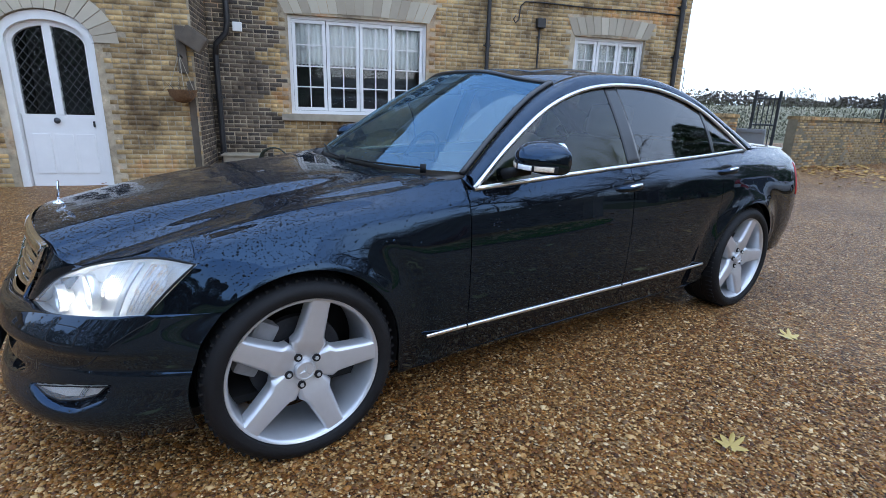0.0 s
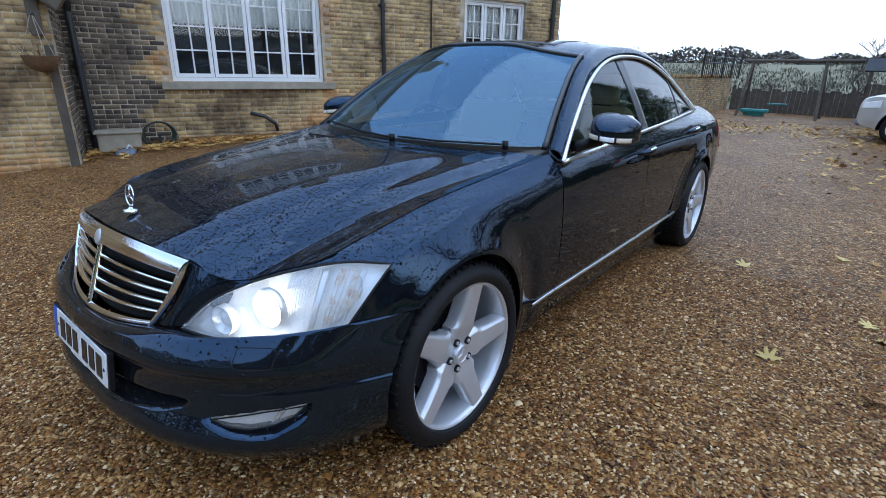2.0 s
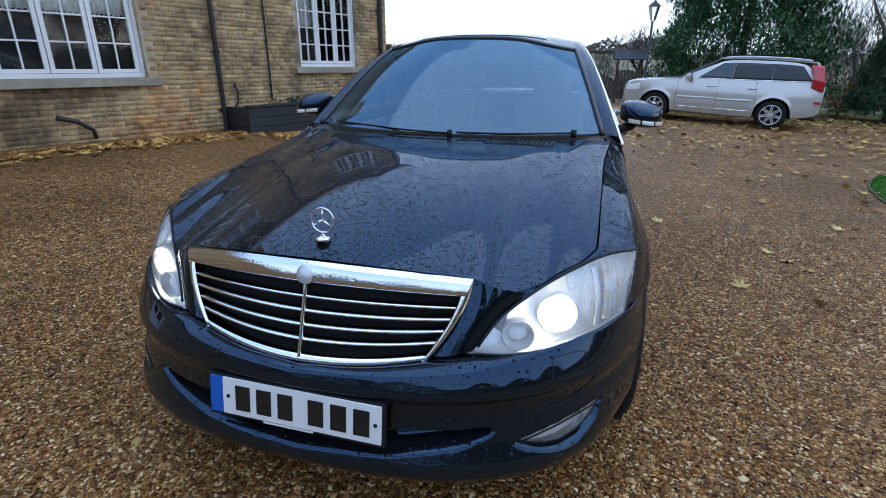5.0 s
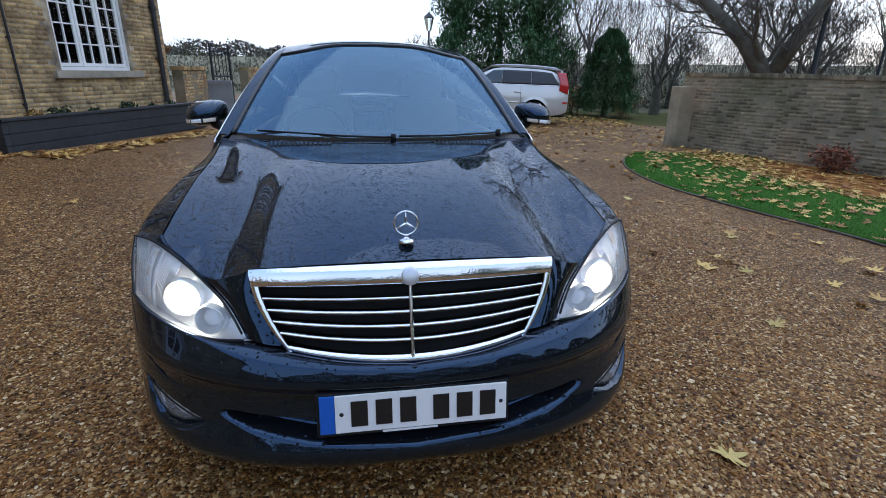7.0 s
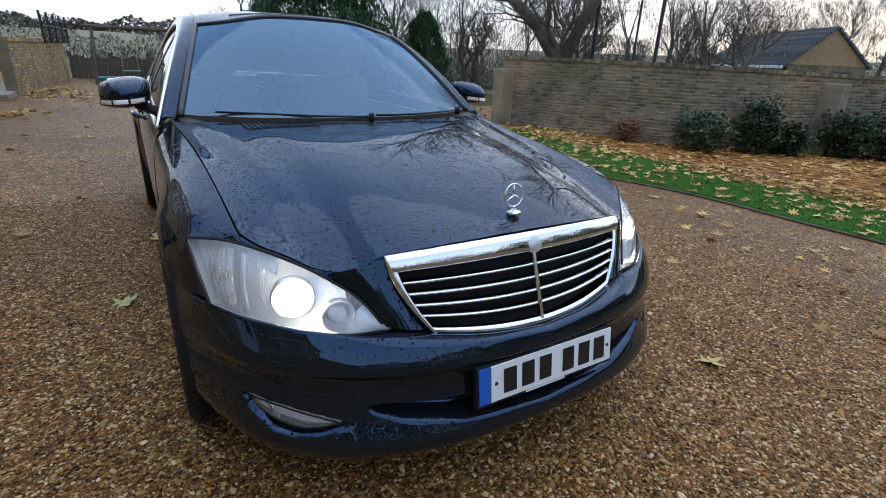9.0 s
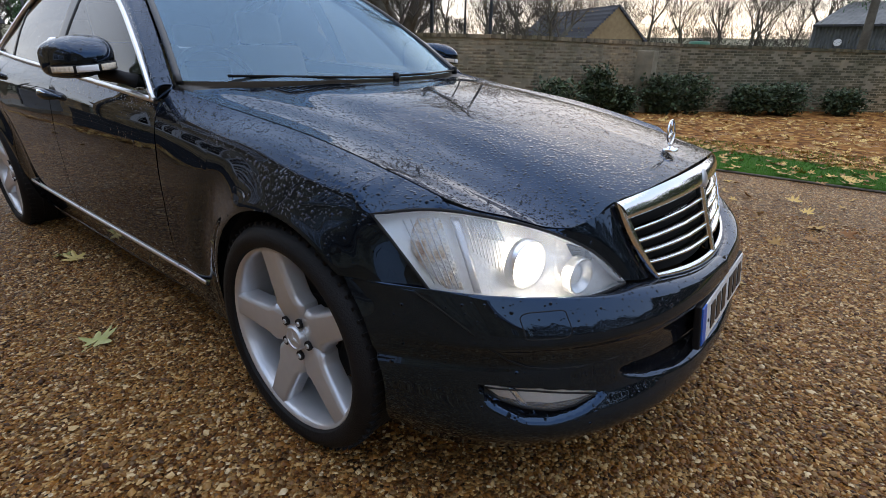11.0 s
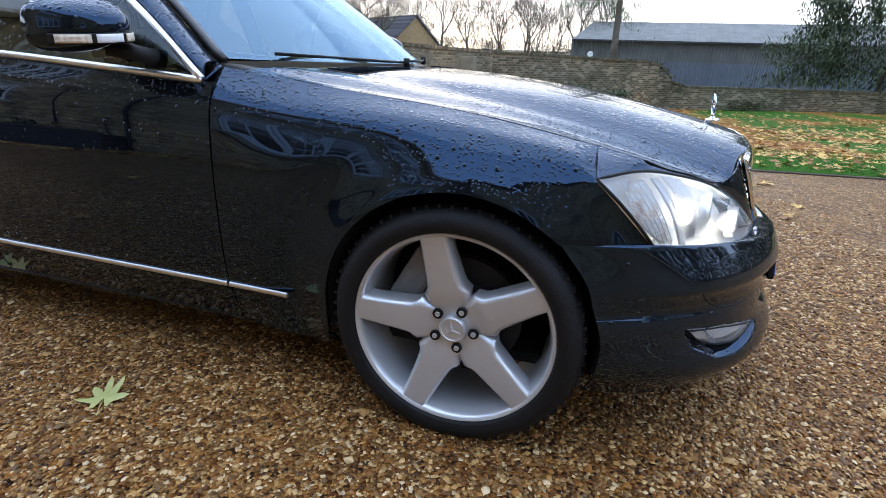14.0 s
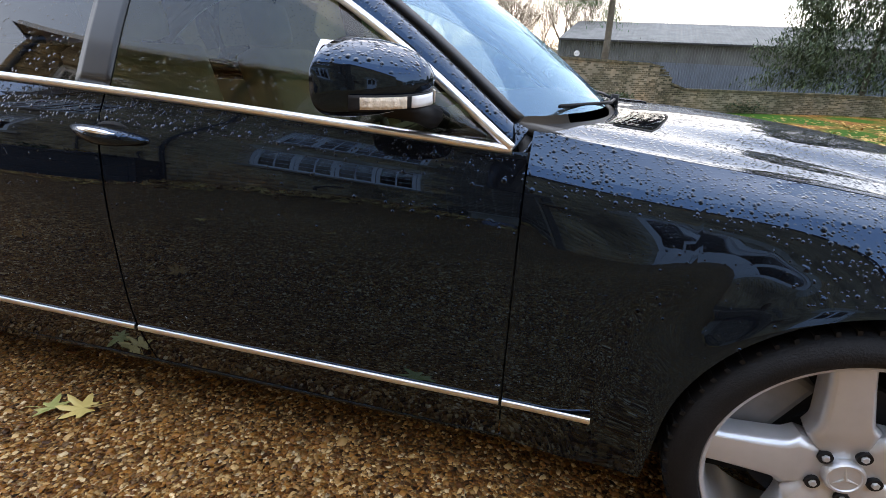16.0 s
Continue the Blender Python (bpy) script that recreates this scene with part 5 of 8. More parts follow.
def build_car():
    car = thing("saloon_car", "black wet saloon car with chrome grille parked on the gravel drive", "car", Matrix.Identity(4))
    P, C, K = M["paint"], M["chrome"], M["black"]

    low_e = smooth_curve(((0.455, -0.742, 0.574), (0.55, -0.710, 0.568), (0.67, -0.625, 0.574), (0.77, -0.535, 0.588), (0.836, -0.452, 0.604)))
    top_e = smooth_curve(((0.455, -0.738, 0.580), (0.50, -0.685, 0.645), (0.58, -0.605, 0.702), (0.68, -0.500, 0.742), (0.78, -0.395, 0.762), (0.862, -0.306, 0.752)))

    # bumper, with its dark lower intake
    SHELF = soft((0.0, 0.17, 0.34, 0.44, 0.55, 0.67, 0.77, 0.836, 0.92), [np.array(q) for q in ((0, -0.842, 0.529), (0.17, -0.822, 0.536), (0.34, -0.775, 0.556), (0.44, -0.744, 0.568), (0.55, -0.708, 0.564), (0.67, -0.623, 0.570), (0.77, -0.533, 0.585), (0.836, -0.450, 0.601), (0.906, -0.247, 0.606))])
    def intake(s, z):
        lo = float(np.interp(s, (0, 0.25, 0.40, 0.46, 0.51), (0.296, 0.312, 0.338, 0.358, 0.388)))
        hi = float(np.interp(s, (0, 0.30, 0.45, 0.51), (0.372, 0.392, 0.400, 0.392)))
        return smooth01((z - lo) / 0.032) * smooth01((hi - z) / 0.028) if s < 0.515 else 0.0

    def skin(side):
        def fn(u, v):
            w = max(0.0, (v - 0.86) / 0.14)
            v = min(1.0, v / 0.86)
            z = 0.19 + (float(NOSE_TOP(u)) - 0.19) * v
            p = nose(u, z)
            if w > 0:
                # the top returns to the grille and the lamps
                q = Vector(SHELF(p.x))
                p = p.lerp(q, w)
                p.z += 0.007 * math.sin(math.pi * w) * (1 - smooth01((u - 0.8) / 0.2))
                return p
            k = intake(u, z)
            k = k * k * (3 - 2 * k)
            p.y += 0.050 * k
            crease = math.exp(-((z - 0.435) / 0.012) ** 2) * min(max((u - 0.5) / 0.1, 0), 1)
            p.x *= 1 - 0.006 * crease
            return p

        return sheet(fn, 104, 84, side, 0.004)
    bum = skin(1)
    other = bpy.data.meshes.new("half")
    bum.to_mesh(other)
    other.transform(Matrix.Diagonal((-1, 1, 1, 1)))
    other.flip_normals()
    bum.from_mesh(other)
    bmesh.ops.remove_doubles(bum, verts=[v for v in bum.verts if abs(v.co.x) < 1e-4], dist=1e-4)
    soft_edges(part("front_bumper", bum, M["bumper"], car, "glossy black front bumper with dark lower intake"), 40)
    # chin lip under the intake
    for side in (1, -1):
        # fog lamp set in the corner of the bumper
        def fog(u, v, out=0.0):
            q = 0.548 + 0.237 * u
            lo, hi = float(np.interp(q, *FOG_LOW)), float(np.interp(q, *FOG_TOP)) - 0.001
            p = soft(BZ, [c(q) for c in BC])(lo + (hi - lo) * v)
            z = lo + (hi - lo) * v
            w = Vector((p[0], p[1], 0)).normalized()
            return Vector((p[0], p[1], z)) + w * (out + 0.004 * math.sin(math.pi * u) * math.sin(math.pi * v) - 0.006 * (1 - v))
        fl = soft_edges(part("fog_lamp", sheet(lambda u, v: fog(u, v, -0.020 * math.sin(math.pi * min(1, u * 1.02)) - 0.004), 26, 8, side, 0.003), M["reflector"], car, "silver fog lamp behind clear lens"))
        part("lens", sheet(lambda u, v: fog(u, v, 0.0), 30, 10, side, 0.0), M["lens"], fl, smooth=True).visible_shadow = False
        part("lamp_divider", sheet(lambda u, v: fog(0.64 + 0.07 * u + 0.10 * v, 0.03 + 0.94 * v, -0.006), 3, 8, side, 0.004), C, fl, smooth=True)
        bm = bmesh.new()
        rim = [fog(u, 0, 0.001) for u in np.linspace(0, 1, 24)] + [fog(u, 1, 0.001) for u in np.linspace(1, 0, 24)[1:]]
        tube(bm, [Vector((p.x * side, p.y, p.z)) for p in rim], 0.0025, 6)
        part("surround", bm, K, fl, smooth=True)

        # cut lines: the lower apron's joint and the washer cover under the lamp
        joint = [nose(s, z) for s, z in [(0.845, 0.600), (0.815, 0.565), (0.785, 0.525), (0.755, 0.485), (0.725, 0.452), (0.69, 0.432), (0.64, 0.424), (0.58, 0.422), (0.50, 0.424), (0.40, 0.428), (0.30, 0.430)]]
        part("apron_joint", tube(bmesh.new(), [Vector((p.x * side, p.y + 0.0012, p.z)) for p in joint], 0.0022, 5), K, car, smooth=True)
        cap = [nose(0.635 + 0.046 * math.copysign(abs(math.cos(a)) ** 0.35, math.cos(a)) - 0.012 * math.sin(a), 0.536 + 0.028 * math.copysign(abs(math.sin(a)) ** 0.35, math.sin(a))) for a in np.linspace(0, math.tau, 33)]
        part("washer_cover", tube(bmesh.new(), [Vector((p.x * side, p.y + 0.001, p.z)) for p in cap], 0.0018, 5), K, car, smooth=True)

    # grille
    def gr(u, v, out=0.0):
        half = 0.340 + 0.095 * (1 - max(0.0, 1 - v) ** 1.8)
        w = abs(u)
        zt = 0.782 - 0.026 * w ** 2
        zb = 0.532 + 0.026 * w ** 2
        y = -0.842 + 0.088 * v + 0.066 * w ** 2
        return Vector((u * half, y - out, zb + (zt - zb) * v))
    grille = part("grille", sheet(lambda u, v: gr(2 * u - 1, v) + Vector((0, 0.045, 0)), 40, 10, 1, 0.004), M["void"], car, "chrome-framed slatted radiator grille")

    def band(path, depth, mat_, name, lip=0.012):
        """A rounded strip along path(t) -> (inner, outer) points."""
        def fn(u, v):
            a, b = path(u)
            b = b + (a - b) * 0
            p = a.lerp(b, v)
            return p + Vector((0, -depth * (1 - (2 * v - 1) ** 4) , 0))
        bm = sheet(fn, 48, 8, 1, lip, outward=(0, 0.5, 0.6))
        return soft_edges(part(name, bm, mat_, grille), 50)
    band(lambda t: (gr((2 * t - 1) * 0.985, 0.80, 0.0), gr((2 * t - 1), 1.02, 0.0)), 0.014, M["wetchrome"], "top_band")
    band(lambda t: (gr((2 * t - 1) * 0.96, 0.075), gr((2 * t - 1), 0.0)), 0.008, M["wetchrome"], "bottom_band")
    for sd in (1, -1):
        band(lambda t: (gr(sd * 0.945, t), gr(sd * 1.0, t)), 0.008, M["wetchrome"], "side_band")
    for k in range(1, 5):
        v = 0.075 + (0.80 - 0.075) * k / 5
        def slat(u, w, v=v):
            q = (2 * u - 1) * 0.95
            p = gr(q, v)
            a = math.tau * w
            return p + Vector((0, 0.014 + 0.016 * math.cos(a), 0.0052 * math.sin(a)))
        part("slat", sheet(slat, 30, 8, 1, outward=None), C, grille, smooth=True)
        # dark blade behind each bright edge
        part("blade", sheet(lambda u, w, v=v: gr((2 * u - 1) * 0.95, v - 0.02) + Vector((0, 0.016 + 0.03 * w, -0.004)), 20, 2, 1, 0.006), K, grille)
    part("centre_bar", sheet(lambda u, w: gr(0, 0.06 + 0.76 * u) + Vector((0.0065 * math.cos(math.tau * w), 0.004 + 0.014 * math.sin(math.tau * w), 0)), 12, 10), C, grille, smooth=True)
    bd = part("badge", lathe(bmesh.new(), ((0.0, 0.004), (0.018, 0.0035), (0.024, 0.001), (0.026, -0.003), (0.026, -0.012)), 28, "z"), M["alloy"], grille, "small round silver badge", smooth=True)
    bd.matrix_basis = pose(0, -0.776, 0.757, 68, 0, 0)

    # bonnet, with two swept ridges and a hollow towards the wings
    front = smooth_curve(((0, -0.742, 0.790), (0.20, -0.733, 0.784), (0.36, -0.706, 0.770), (0.435, -0.672, 0.752), (0.50, -0.652, 0.716), (0.58, -0.598, 0.712), (0.65, -0.526, 0.738), (0.71, -0.460, 0.757), (0.741, -0.412, 0.776)))
    rear = smooth_curve(((0, 0.50, 0.952), (0.30, 0.52, 0.953), (0.55, 0.585, 0.951), (0.70, 0.655, 0.948), (0.785, 0.715, 0.950)))

    def hood(u, v):
        f, r = Vector(front(u)), Vector(rear(u))
        e0, e1 = Vector(front(1)), Vector(rear(1))
        y_edge = e0.y + (e1.y - e0.y) * v
        edge = hood_edge(y_edge)
        straight = f.lerp(r, v)
        e_line = e0.lerp(e1, v)
        p = straight + (edge - e_line) * u ** 2.0
        crown = 4 * v * (1 - v)
        p.z += crown * 0.042 * (1 - u ** 2.5)
        ridge = 0.60 + 0.22 * v
        p.z += 0.006 * math.exp(-((u - ridge) / 0.075) ** 2) * min(1, v * 6) * (1 - 0.4 * v)
        p.z -= 0.004 * math.exp(-((u - ridge - 0.15) / 0.08) ** 2) * min(1, v * 5)
        return p
    both = sheet(lambda u, v: hood(abs(2 * u - 1), v) * 1.0 if u >= 0.5 else Vector((-hood(1 - 2 * u, v).x, hood(1 - 2 * u, v).y, hood(1 - 2 * u, v).z)), 88, 48, 1, 0.004)
    bonnet = soft_edges(part("bonnet", both, P, car, "rain-beaded black bonnet"), 45)
    for side in (1, -1):
        def vent(u, v):
            p = hood(0.30 + 0.36 * u, 0.885 + 0.075 * v)
            return p + Vector((0, 0, 0.0025))
        bm = bmesh.new()
        for k in range(14):
            u0 = k / 14
            a, b = vent(u0 + 0.01, 0), vent(u0 + 0.05, 1)
            d = Vector((0.0055, 0, 0))
            q = [a - d, a + d, b + d, b - d]
            lo = [bm.verts.new((p.x * side, p.y, p.z - 0.004)) for p in q]
            hi = [bm.verts.new((p.x * side, p.y, p.z + 0.002)) for p in q]
            bm.faces.new(hi)
            for i in range(4):
                bm.faces.new((lo[i], lo[(i + 1) % 4], hi[(i + 1) % 4], hi[i]))
        bmesh.ops.recalc_face_normals(bm, faces=bm.faces)
        av = part("air_vent", sheet(lambda u, v: vent(-0.02 + 1.04 * u, -0.06 + 1.12 * v) - Vector((0, 0, 0.002)), 24, 4, side, 0.003), M["void"], bonnet, "slatted black air vent")
        part("louvre", bm, P, av)
    # painted cheeks between the grille, the lamps and the bonnet
    for side in (1, -1):
        def cheek(u, v):
            a = gr(1.0, 0.02 + 0.97 * v) + Vector((-0.004, 0.010, 0))
            b = Vector(top_e(0.34 * v)) + Vector((0, 0.006, 0))
            return a.lerp(b, u) + Vector((0, -0.016 * math.sin(math.pi * u), 0.0))
        soft_edges(part("nose_cheek", sheet(cheek, 10, 16, side, 0.004), P, car))
    # bonnet ornament
    orn = part("hood_ornament", lathe(bmesh.new(), ((0.0, 0.010), (0.006, 0.010), (0.009, 0.005), (0.020, 0.003), (0.022, 0.0), (0.022, -0.006)), 24, "z"), C, car, "upright chrome ring ornament on the bonnet", smooth=True)
    orn.matrix_basis = pose(0, -0.668, 0.822, -6, 0, 0)
    bm = bmesh.new()
    n1, n2 = 36, 8
    ring = [[bm.verts.new(((0.034 + 0.0026 * math.cos(b)) * math.cos(a), 0.0026 * math.sin(b), 0.050 + (0.034 + 0.0026 * math.cos(b)) * math.sin(a))) for b in (math.tau * j / n2 for j in range(n2))] for a in (math.tau * i / n1 for i in range(n1))]
    for i in range(n1):
        for j in range(n2):
            bm.faces.new((ring[i][j], ring[i][(j + 1) % n2], ring[(i + 1) % n1][(j + 1) % n2], ring[(i + 1) % n1][j]))
    for k in range(3):
        a = math.pi / 2 + k * math.tau / 3
        tube(bm, ((0, 0, 0.050), (0.033 * math.cos(a), 0, 0.050 + 0.033 * math.sin(a))), [0.0048, 0.0012], 6)
    tube(bm, ((0, 0, 0.008), (0, 0, 0.019)), 0.004, 8)
    part("ring", bm, C, orn, smooth=True)

    # headlamps: clear lens over a bright housing with two bowls and an amber corner
    for side in (1, -1):
        def lamp(u, v, out=0.0):
            a, b = Vector(low_e(u)), Vector(top_e(u))
            p = a.lerp(b, v)
            n = Vector((0.62, -0.62, 0.42)).normalized()
            return p + n * (0.022 * math.sin(math.pi * min(max(v, 0), 1)) * math.sin(math.pi * (0.12 + 0.76 * u)) + out)
        hl = soft_edges(part("headlamp", sheet(lambda u, v: lamp(u, v, -0.045 - 0.02 * math.sin(math.pi * v) * math.sin(math.pi * u)), 26, 14, side, 0.003), M["reflector"], car, "lit clear-lensed headlamp"))
        gl = part("lens", sheet(lambda u, v: lamp(u, v, 0.001), 30, 14, side), M["lens"], hl, "clear lens", smooth=True)
        gl.visible_shadow = False
        bm = bmesh.new()
        rim = [lamp(u, 0, 0.0) for u in np.linspace(0.0, 1, 18)] + [lamp(1, v, 0.0) for v in np.linspace(0, 1, 7)[1:]] + [lamp(u, 1, 0.0) for u in np.linspace(1, 0.02, 20)[1:]]
        tube(bm, [Vector((p.x * side, p.y, p.z)) for p in rim], 0.004, 6)
        part("seal", bm, K, hl, smooth=True)
        # side wall of the housing
        for edge_v, nm in ((0.0, "housing_floor"), (1.0, "housing_roof")):
            part(nm, sheet(lambda u, w, e=edge_v: lamp(u, e, -0.045 * w), 24, 2, side, 0.002), M["reflector"], hl, smooth=True)
        part("housing_end", sheet(lambda u, w: lamp(1.0, u, -0.045 * w), 8, 2, side, 0.002), M["reflector"], hl, smooth=True)
        for uu, vv, rad, lit, push in ((0.50, 0.47, 0.055, True, -0.036), (0.27, 0.40, 0.042, False, -0.034)):
            c = lamp(uu, vv, push)
            face = Vector((0.20 * side, -1, 0.05)).normalized()
            turn = Matrix.Translation((c.x * side, c.y, c.z)) @ face.to_track_quat("Z", "Y").to_matrix().to_4x4()
            bm = lathe(bmesh.new(), ((rad * 0.45, -0.03), (rad * 0.62, -0.018), (rad * 0.82, 0.0), (rad * 0.95, 0.012), (rad, 0.016), (rad * 1.05, 0.012), (rad * 1.05, -0.01)), 30, "z")
            bw = part("bowl", bm, M["trim"], hl, smooth=True)
            bw.matrix_basis = turn
            bm = lathe(bmesh.new(), tuple((rad * 0.62 * math.cos(a), -0.012 + rad * 0.42 * math.sin(a)) for a in np.linspace(0.0, math.pi / 2, 8)), 26, "z")
            pj = part("projector_lens", bm, M["lamp_on"] if lit else M["clear"], hl, "glowing dipped beam" if lit else "", smooth=True)
            pj.matrix_basis = turn
        # chrome divider and amber corner reflector
        part("divider", sheet(lambda u, v: lamp(0.70 + 0.035 * u + 0.05 * (1 - v), 0.06 + 0.88 * v, -0.014), 3, 12, side, 0.006), M["alloy"], hl, smooth=True)
        part("indicator_reflector", sheet(lambda u, v: lamp(0.775 + 0.15 * u * (0.55 + 0.45 * math.sin(math.pi * v)) + 0.05 * (1 - v), 0.07 + 0.84 * v, -0.020 + 0.006 * math.sin(math.pi * u)), 10, 16, side, 0.003), M["cells"], hl, "clear and orange indicator reflector", smooth=True)
        for k in range(9):
            q = 0.585 + 0.013 * k
            part("lens_rib", tube(bmesh.new(), [Vector((p.x * side, p.y, p.z)) for p in (lamp(q + 0.07 * (1 - v) ** 1.5, v, -0.006) for v in np.linspace(0.30 + 0.03 * k, 0.96, 9))], 0.0014, 4), M["clear"], hl, smooth=True)
        for k in range(5):
            q = 0.80 + 0.026 * k
            part("indicator_rib", tube(bmesh.new(), [Vector((p.x * side, p.y, p.z)) for p in (lamp(q + 0.05 * (1 - v), v, -0.010) for v in np.linspace(0.10, 0.90, 9))], 0.0016, 4), M["alloy"], hl, smooth=True)
        part("ribbed_panel", sheet(lambda u, v: lamp(0.56 + 0.10 * u, 0.72 + 0.26 * v, -0.018 + 0.003 * math.sin(u * 60)), 40, 3, side, 0.002), M["clear"], hl, smooth=True)

    # flanks
    for side in (1, -1):
        def panel(y0, y1, nu, nv, low=None, shear=0.0):
            def fn(u, v):
                y = y0 + (y1 - y0) * u
                return flank(y, v, low)
            return sheet(fn, nu, nv, side, 0.005)
        # front wing: denser over the wheel opening
        def wing(u, v):
            y0 = -0.248
            a0 = math.acos(0.248 / ARCH)
            if u < 0.78:
                y = -ARCH * math.cos(a0 + (math.pi - a0) * u / 0.78)
            else:
                y = ARCH + (0.700 - ARCH) * (u - 0.78) / 0.22
            y = min(max(y, y0), 0.700)
            if abs(abs(y) - ARCH) < 1e-6:
                y += 1e-4
            return flank(y, v)

        def on_flank(y, z):
            a, b = 0.0, 1.0
            for _ in range(20):
                m = (a + b) / 2
                if flank(y, m).z < z:
                    a = m
                else:
                    b = m
            return flank(y, a)

        # forward tip of the wing, between the lamp's rear edge and the wheel opening
        def tip(u, v):
            la, lb, lc = Vector(low_e(1)), Vector(top_e(1)), hood_edge(-0.300) + Vector((0.006, 0, 0))
            q = v / 0.72
            left = la.lerp(lb, q) if q < 1 else lb.lerp(lc, (v - 0.72) / 0.28)
            zr = 0.606 + (flank(-0.248, 1).z - 0.606) * v
            right = on_flank(-0.248, zr)
            y, z = left.y + (right.y - left.y) * u, left.z + (right.z - left.z) * u
            here = on_flank(y, z)
            d = left.x - on_flank(left.y, left.z).x
            return Vector((here.x + d * (1 - u) ** 2, y, z))
        soft_edges(part("wing_tip", sheet(tip, 12, 16, side, 0.004), P, car), 40)
        fw = soft_edges(part("front_wing", sheet(wing, 70, 30, side, 0.005), P, car), 35)
        # filler between lamp and bonnet
        f0 = 0.66
        t0 = min(np.linspace(0, 1, 101), key=lambda q: (Vector(top_e(q)) - Vector(front(f0))).length)

        def brow(u, v):
            a = Vector(top_e(t0 + (1 - t0) * u))
            if u < 0.62:
                b = Vector(front(f0 + (1 - f0) * u / 0.62)) + Vector((0, 0.004, 0.0005))
            else:
                b = hood_edge(-0.412 + 0.112 * (u - 0.62) / 0.38) + Vector((0.006, 0, 0))
            p = a.lerp(b, v)
            p.z += 0.006 * math.sin(math.pi * v) * u
            return p
        soft_edges(part("lamp_brow", sheet(brow, 26, 8, side, 0.004), P, car))
        # sill under the doors
        bm = sheet(lambda u, v: Vector((0.80 + 0.04 * v, 0.38 + 2.17 * u, 0.155 + 0.045 * v)), 20, 4, side, 0.01)
        part("sill", bm, P, car, smooth=True)
        fd = soft_edges(part("front_door", panel(0.704, 1.722, 44, 26), P, car, "black front door with chrome handle"), 35)
        rd = soft_edges(part("rear_door", panel(1.728, WB - ARCH - 0.004, 36, 26), P, car, "black rear door with chrome handle"), 35)
        def quarter(u, v):
            if u < 0.45:
                y = WB - ARCH * math.cos(math.pi * u / 0.45)
            else:
                y = WB + ARCH + (4.02 - WB - ARCH) * ((u - 0.45) / 0.55)
            if abs(abs(y - WB) - ARCH) < 1e-6:
                y += 2e-4
            return flank(y, v)
        soft_edges(part("rear_quarter", sheet(quarter, 64, 26, side, 0.005), P, car), 35)
        for door, y0 in ((fd, 1.69), (rd, 2.62)):
            z = 0.870 if door is fd else 0.915
            c = Vector((float(FLANK_FN(y0)[4][0]) + 0.004, y0, z))
            bm = lathe(bmesh.new(), ((0.0, 0.003), (0.032, 0.002), (0.040, -0.004)), 24, "z")
            cup = part("handle_cup", bm, K, door)
            cup.matrix_basis = Matrix.Translation((c.x * side - 0.002 * side, c.y, c.z - 0.012)) @ Matrix.Rotation(side * math.pi / 2, 4, "Y") @ Matrix.Diagonal((1.15, 2.7, 1, 1))
            pts = [Vector(((c.x + 0.006 + 0.030 * math.sin(math.pi * t)) * side, c.y - 0.105 + 0.21 * t, c.z + 0.018 * t - 0.006)) for t in np.linspace(0, 1, 13)]
            hd = part("handle", tube(bmesh.new(), pts, [0.007 + 0.015 * math.sin(math.pi * t) for t in np.linspace(0, 1, 13)], 12), P, door, "black door handle with chrome edge", smooth=True)
            part("handle_edge", tube(bmesh.new(), [q + Vector((0.011 * side * math.sin(math.pi * k / 12), 0, 0.010 * math.sin(math.pi * k / 12))) for k, q in enumerate(pts)], [0.004 + 0.005 * math.sin(math.pi * k / 12) for k in range(13)], 8), C, hd, "chrome upper edge", smooth=True)
        # chrome strips low on the doors
        for owner, y0, y1 in ((fw, 0.50, 0.700), (fd, 0.708, 1.719), (rd, 1.731, 2.52)):
            def strip(u, w, y0=y0, y1=y1):
                y = y0 + (y1 - y0) * u
                x = float(soft(FLANK_FN(y)[:, 1], FLANK_FN(y)[:, 0])(0.330 + 0.012 * y / 2.5))
                a = math.tau * w
                return Vector((x + 0.004 + 0.005 * math.cos(a), y, 0.330 + 0.012 * y / 2.5 + 0.0085 * math.sin(a)))
            part("chrome_strip", sheet(strip, 24, 10, side, outward=None), M["trim"], owner, "slim chrome side strip", smooth=True)
        # side glass: front door, rear door and the small rear light
        def glass(t0, t1):
            def fn(u, v):
                t = t0 + (t1 - t0) * u
                a = Vector(ARC(t))
                b = Vector((float(BELT(a.y)[0]) - 0.004, a.y, float(BELT(a.y)[1]) + 0.006))
                p = b.lerp(a, v)
                p.x += 0.010 * math.sin(math.pi * v) - 0.006
                return p
            return fn
        yb = 0.415
        for name, t0, t1, m in (("front_side_window", 0.004, 0.452, "sideglass"), ("rear_side_window", 0.490, 0.800, "darkglass"), ("quarter_light", 0.812, 0.995, "darkglass")):
            part(name, sheet(glass(t0, t1), 26, 12, side), M[m], car, "clear side glass" if m == "sideglass" else "dark privacy glass", smooth=True).visible_shadow = False
        for t0, t1 in ((0.450, 0.492), (0.799, 0.813)):
            part("pillar_trim", sheet(lambda u, v, t0=t0, t1=t1: glass(t0, t1)(u, v) + Vector((0.004, 0, 0)), 6, 12, side, 0.006), M["rubber"], car, smooth=True)
        # bright frame along the waist and over the windows
        n = 40
        waist = [Vector(((float(BELT(y)[0]) + 0.003) * side, y, float(BELT(y)[1]) + 0.004)) for y in np.linspace(0.735, 2.995, n)]
        part("waist_trim", tube(bmesh.new(), waist, 0.010, 8), M["trim"], car, "bright chrome waist trim", smooth=True)
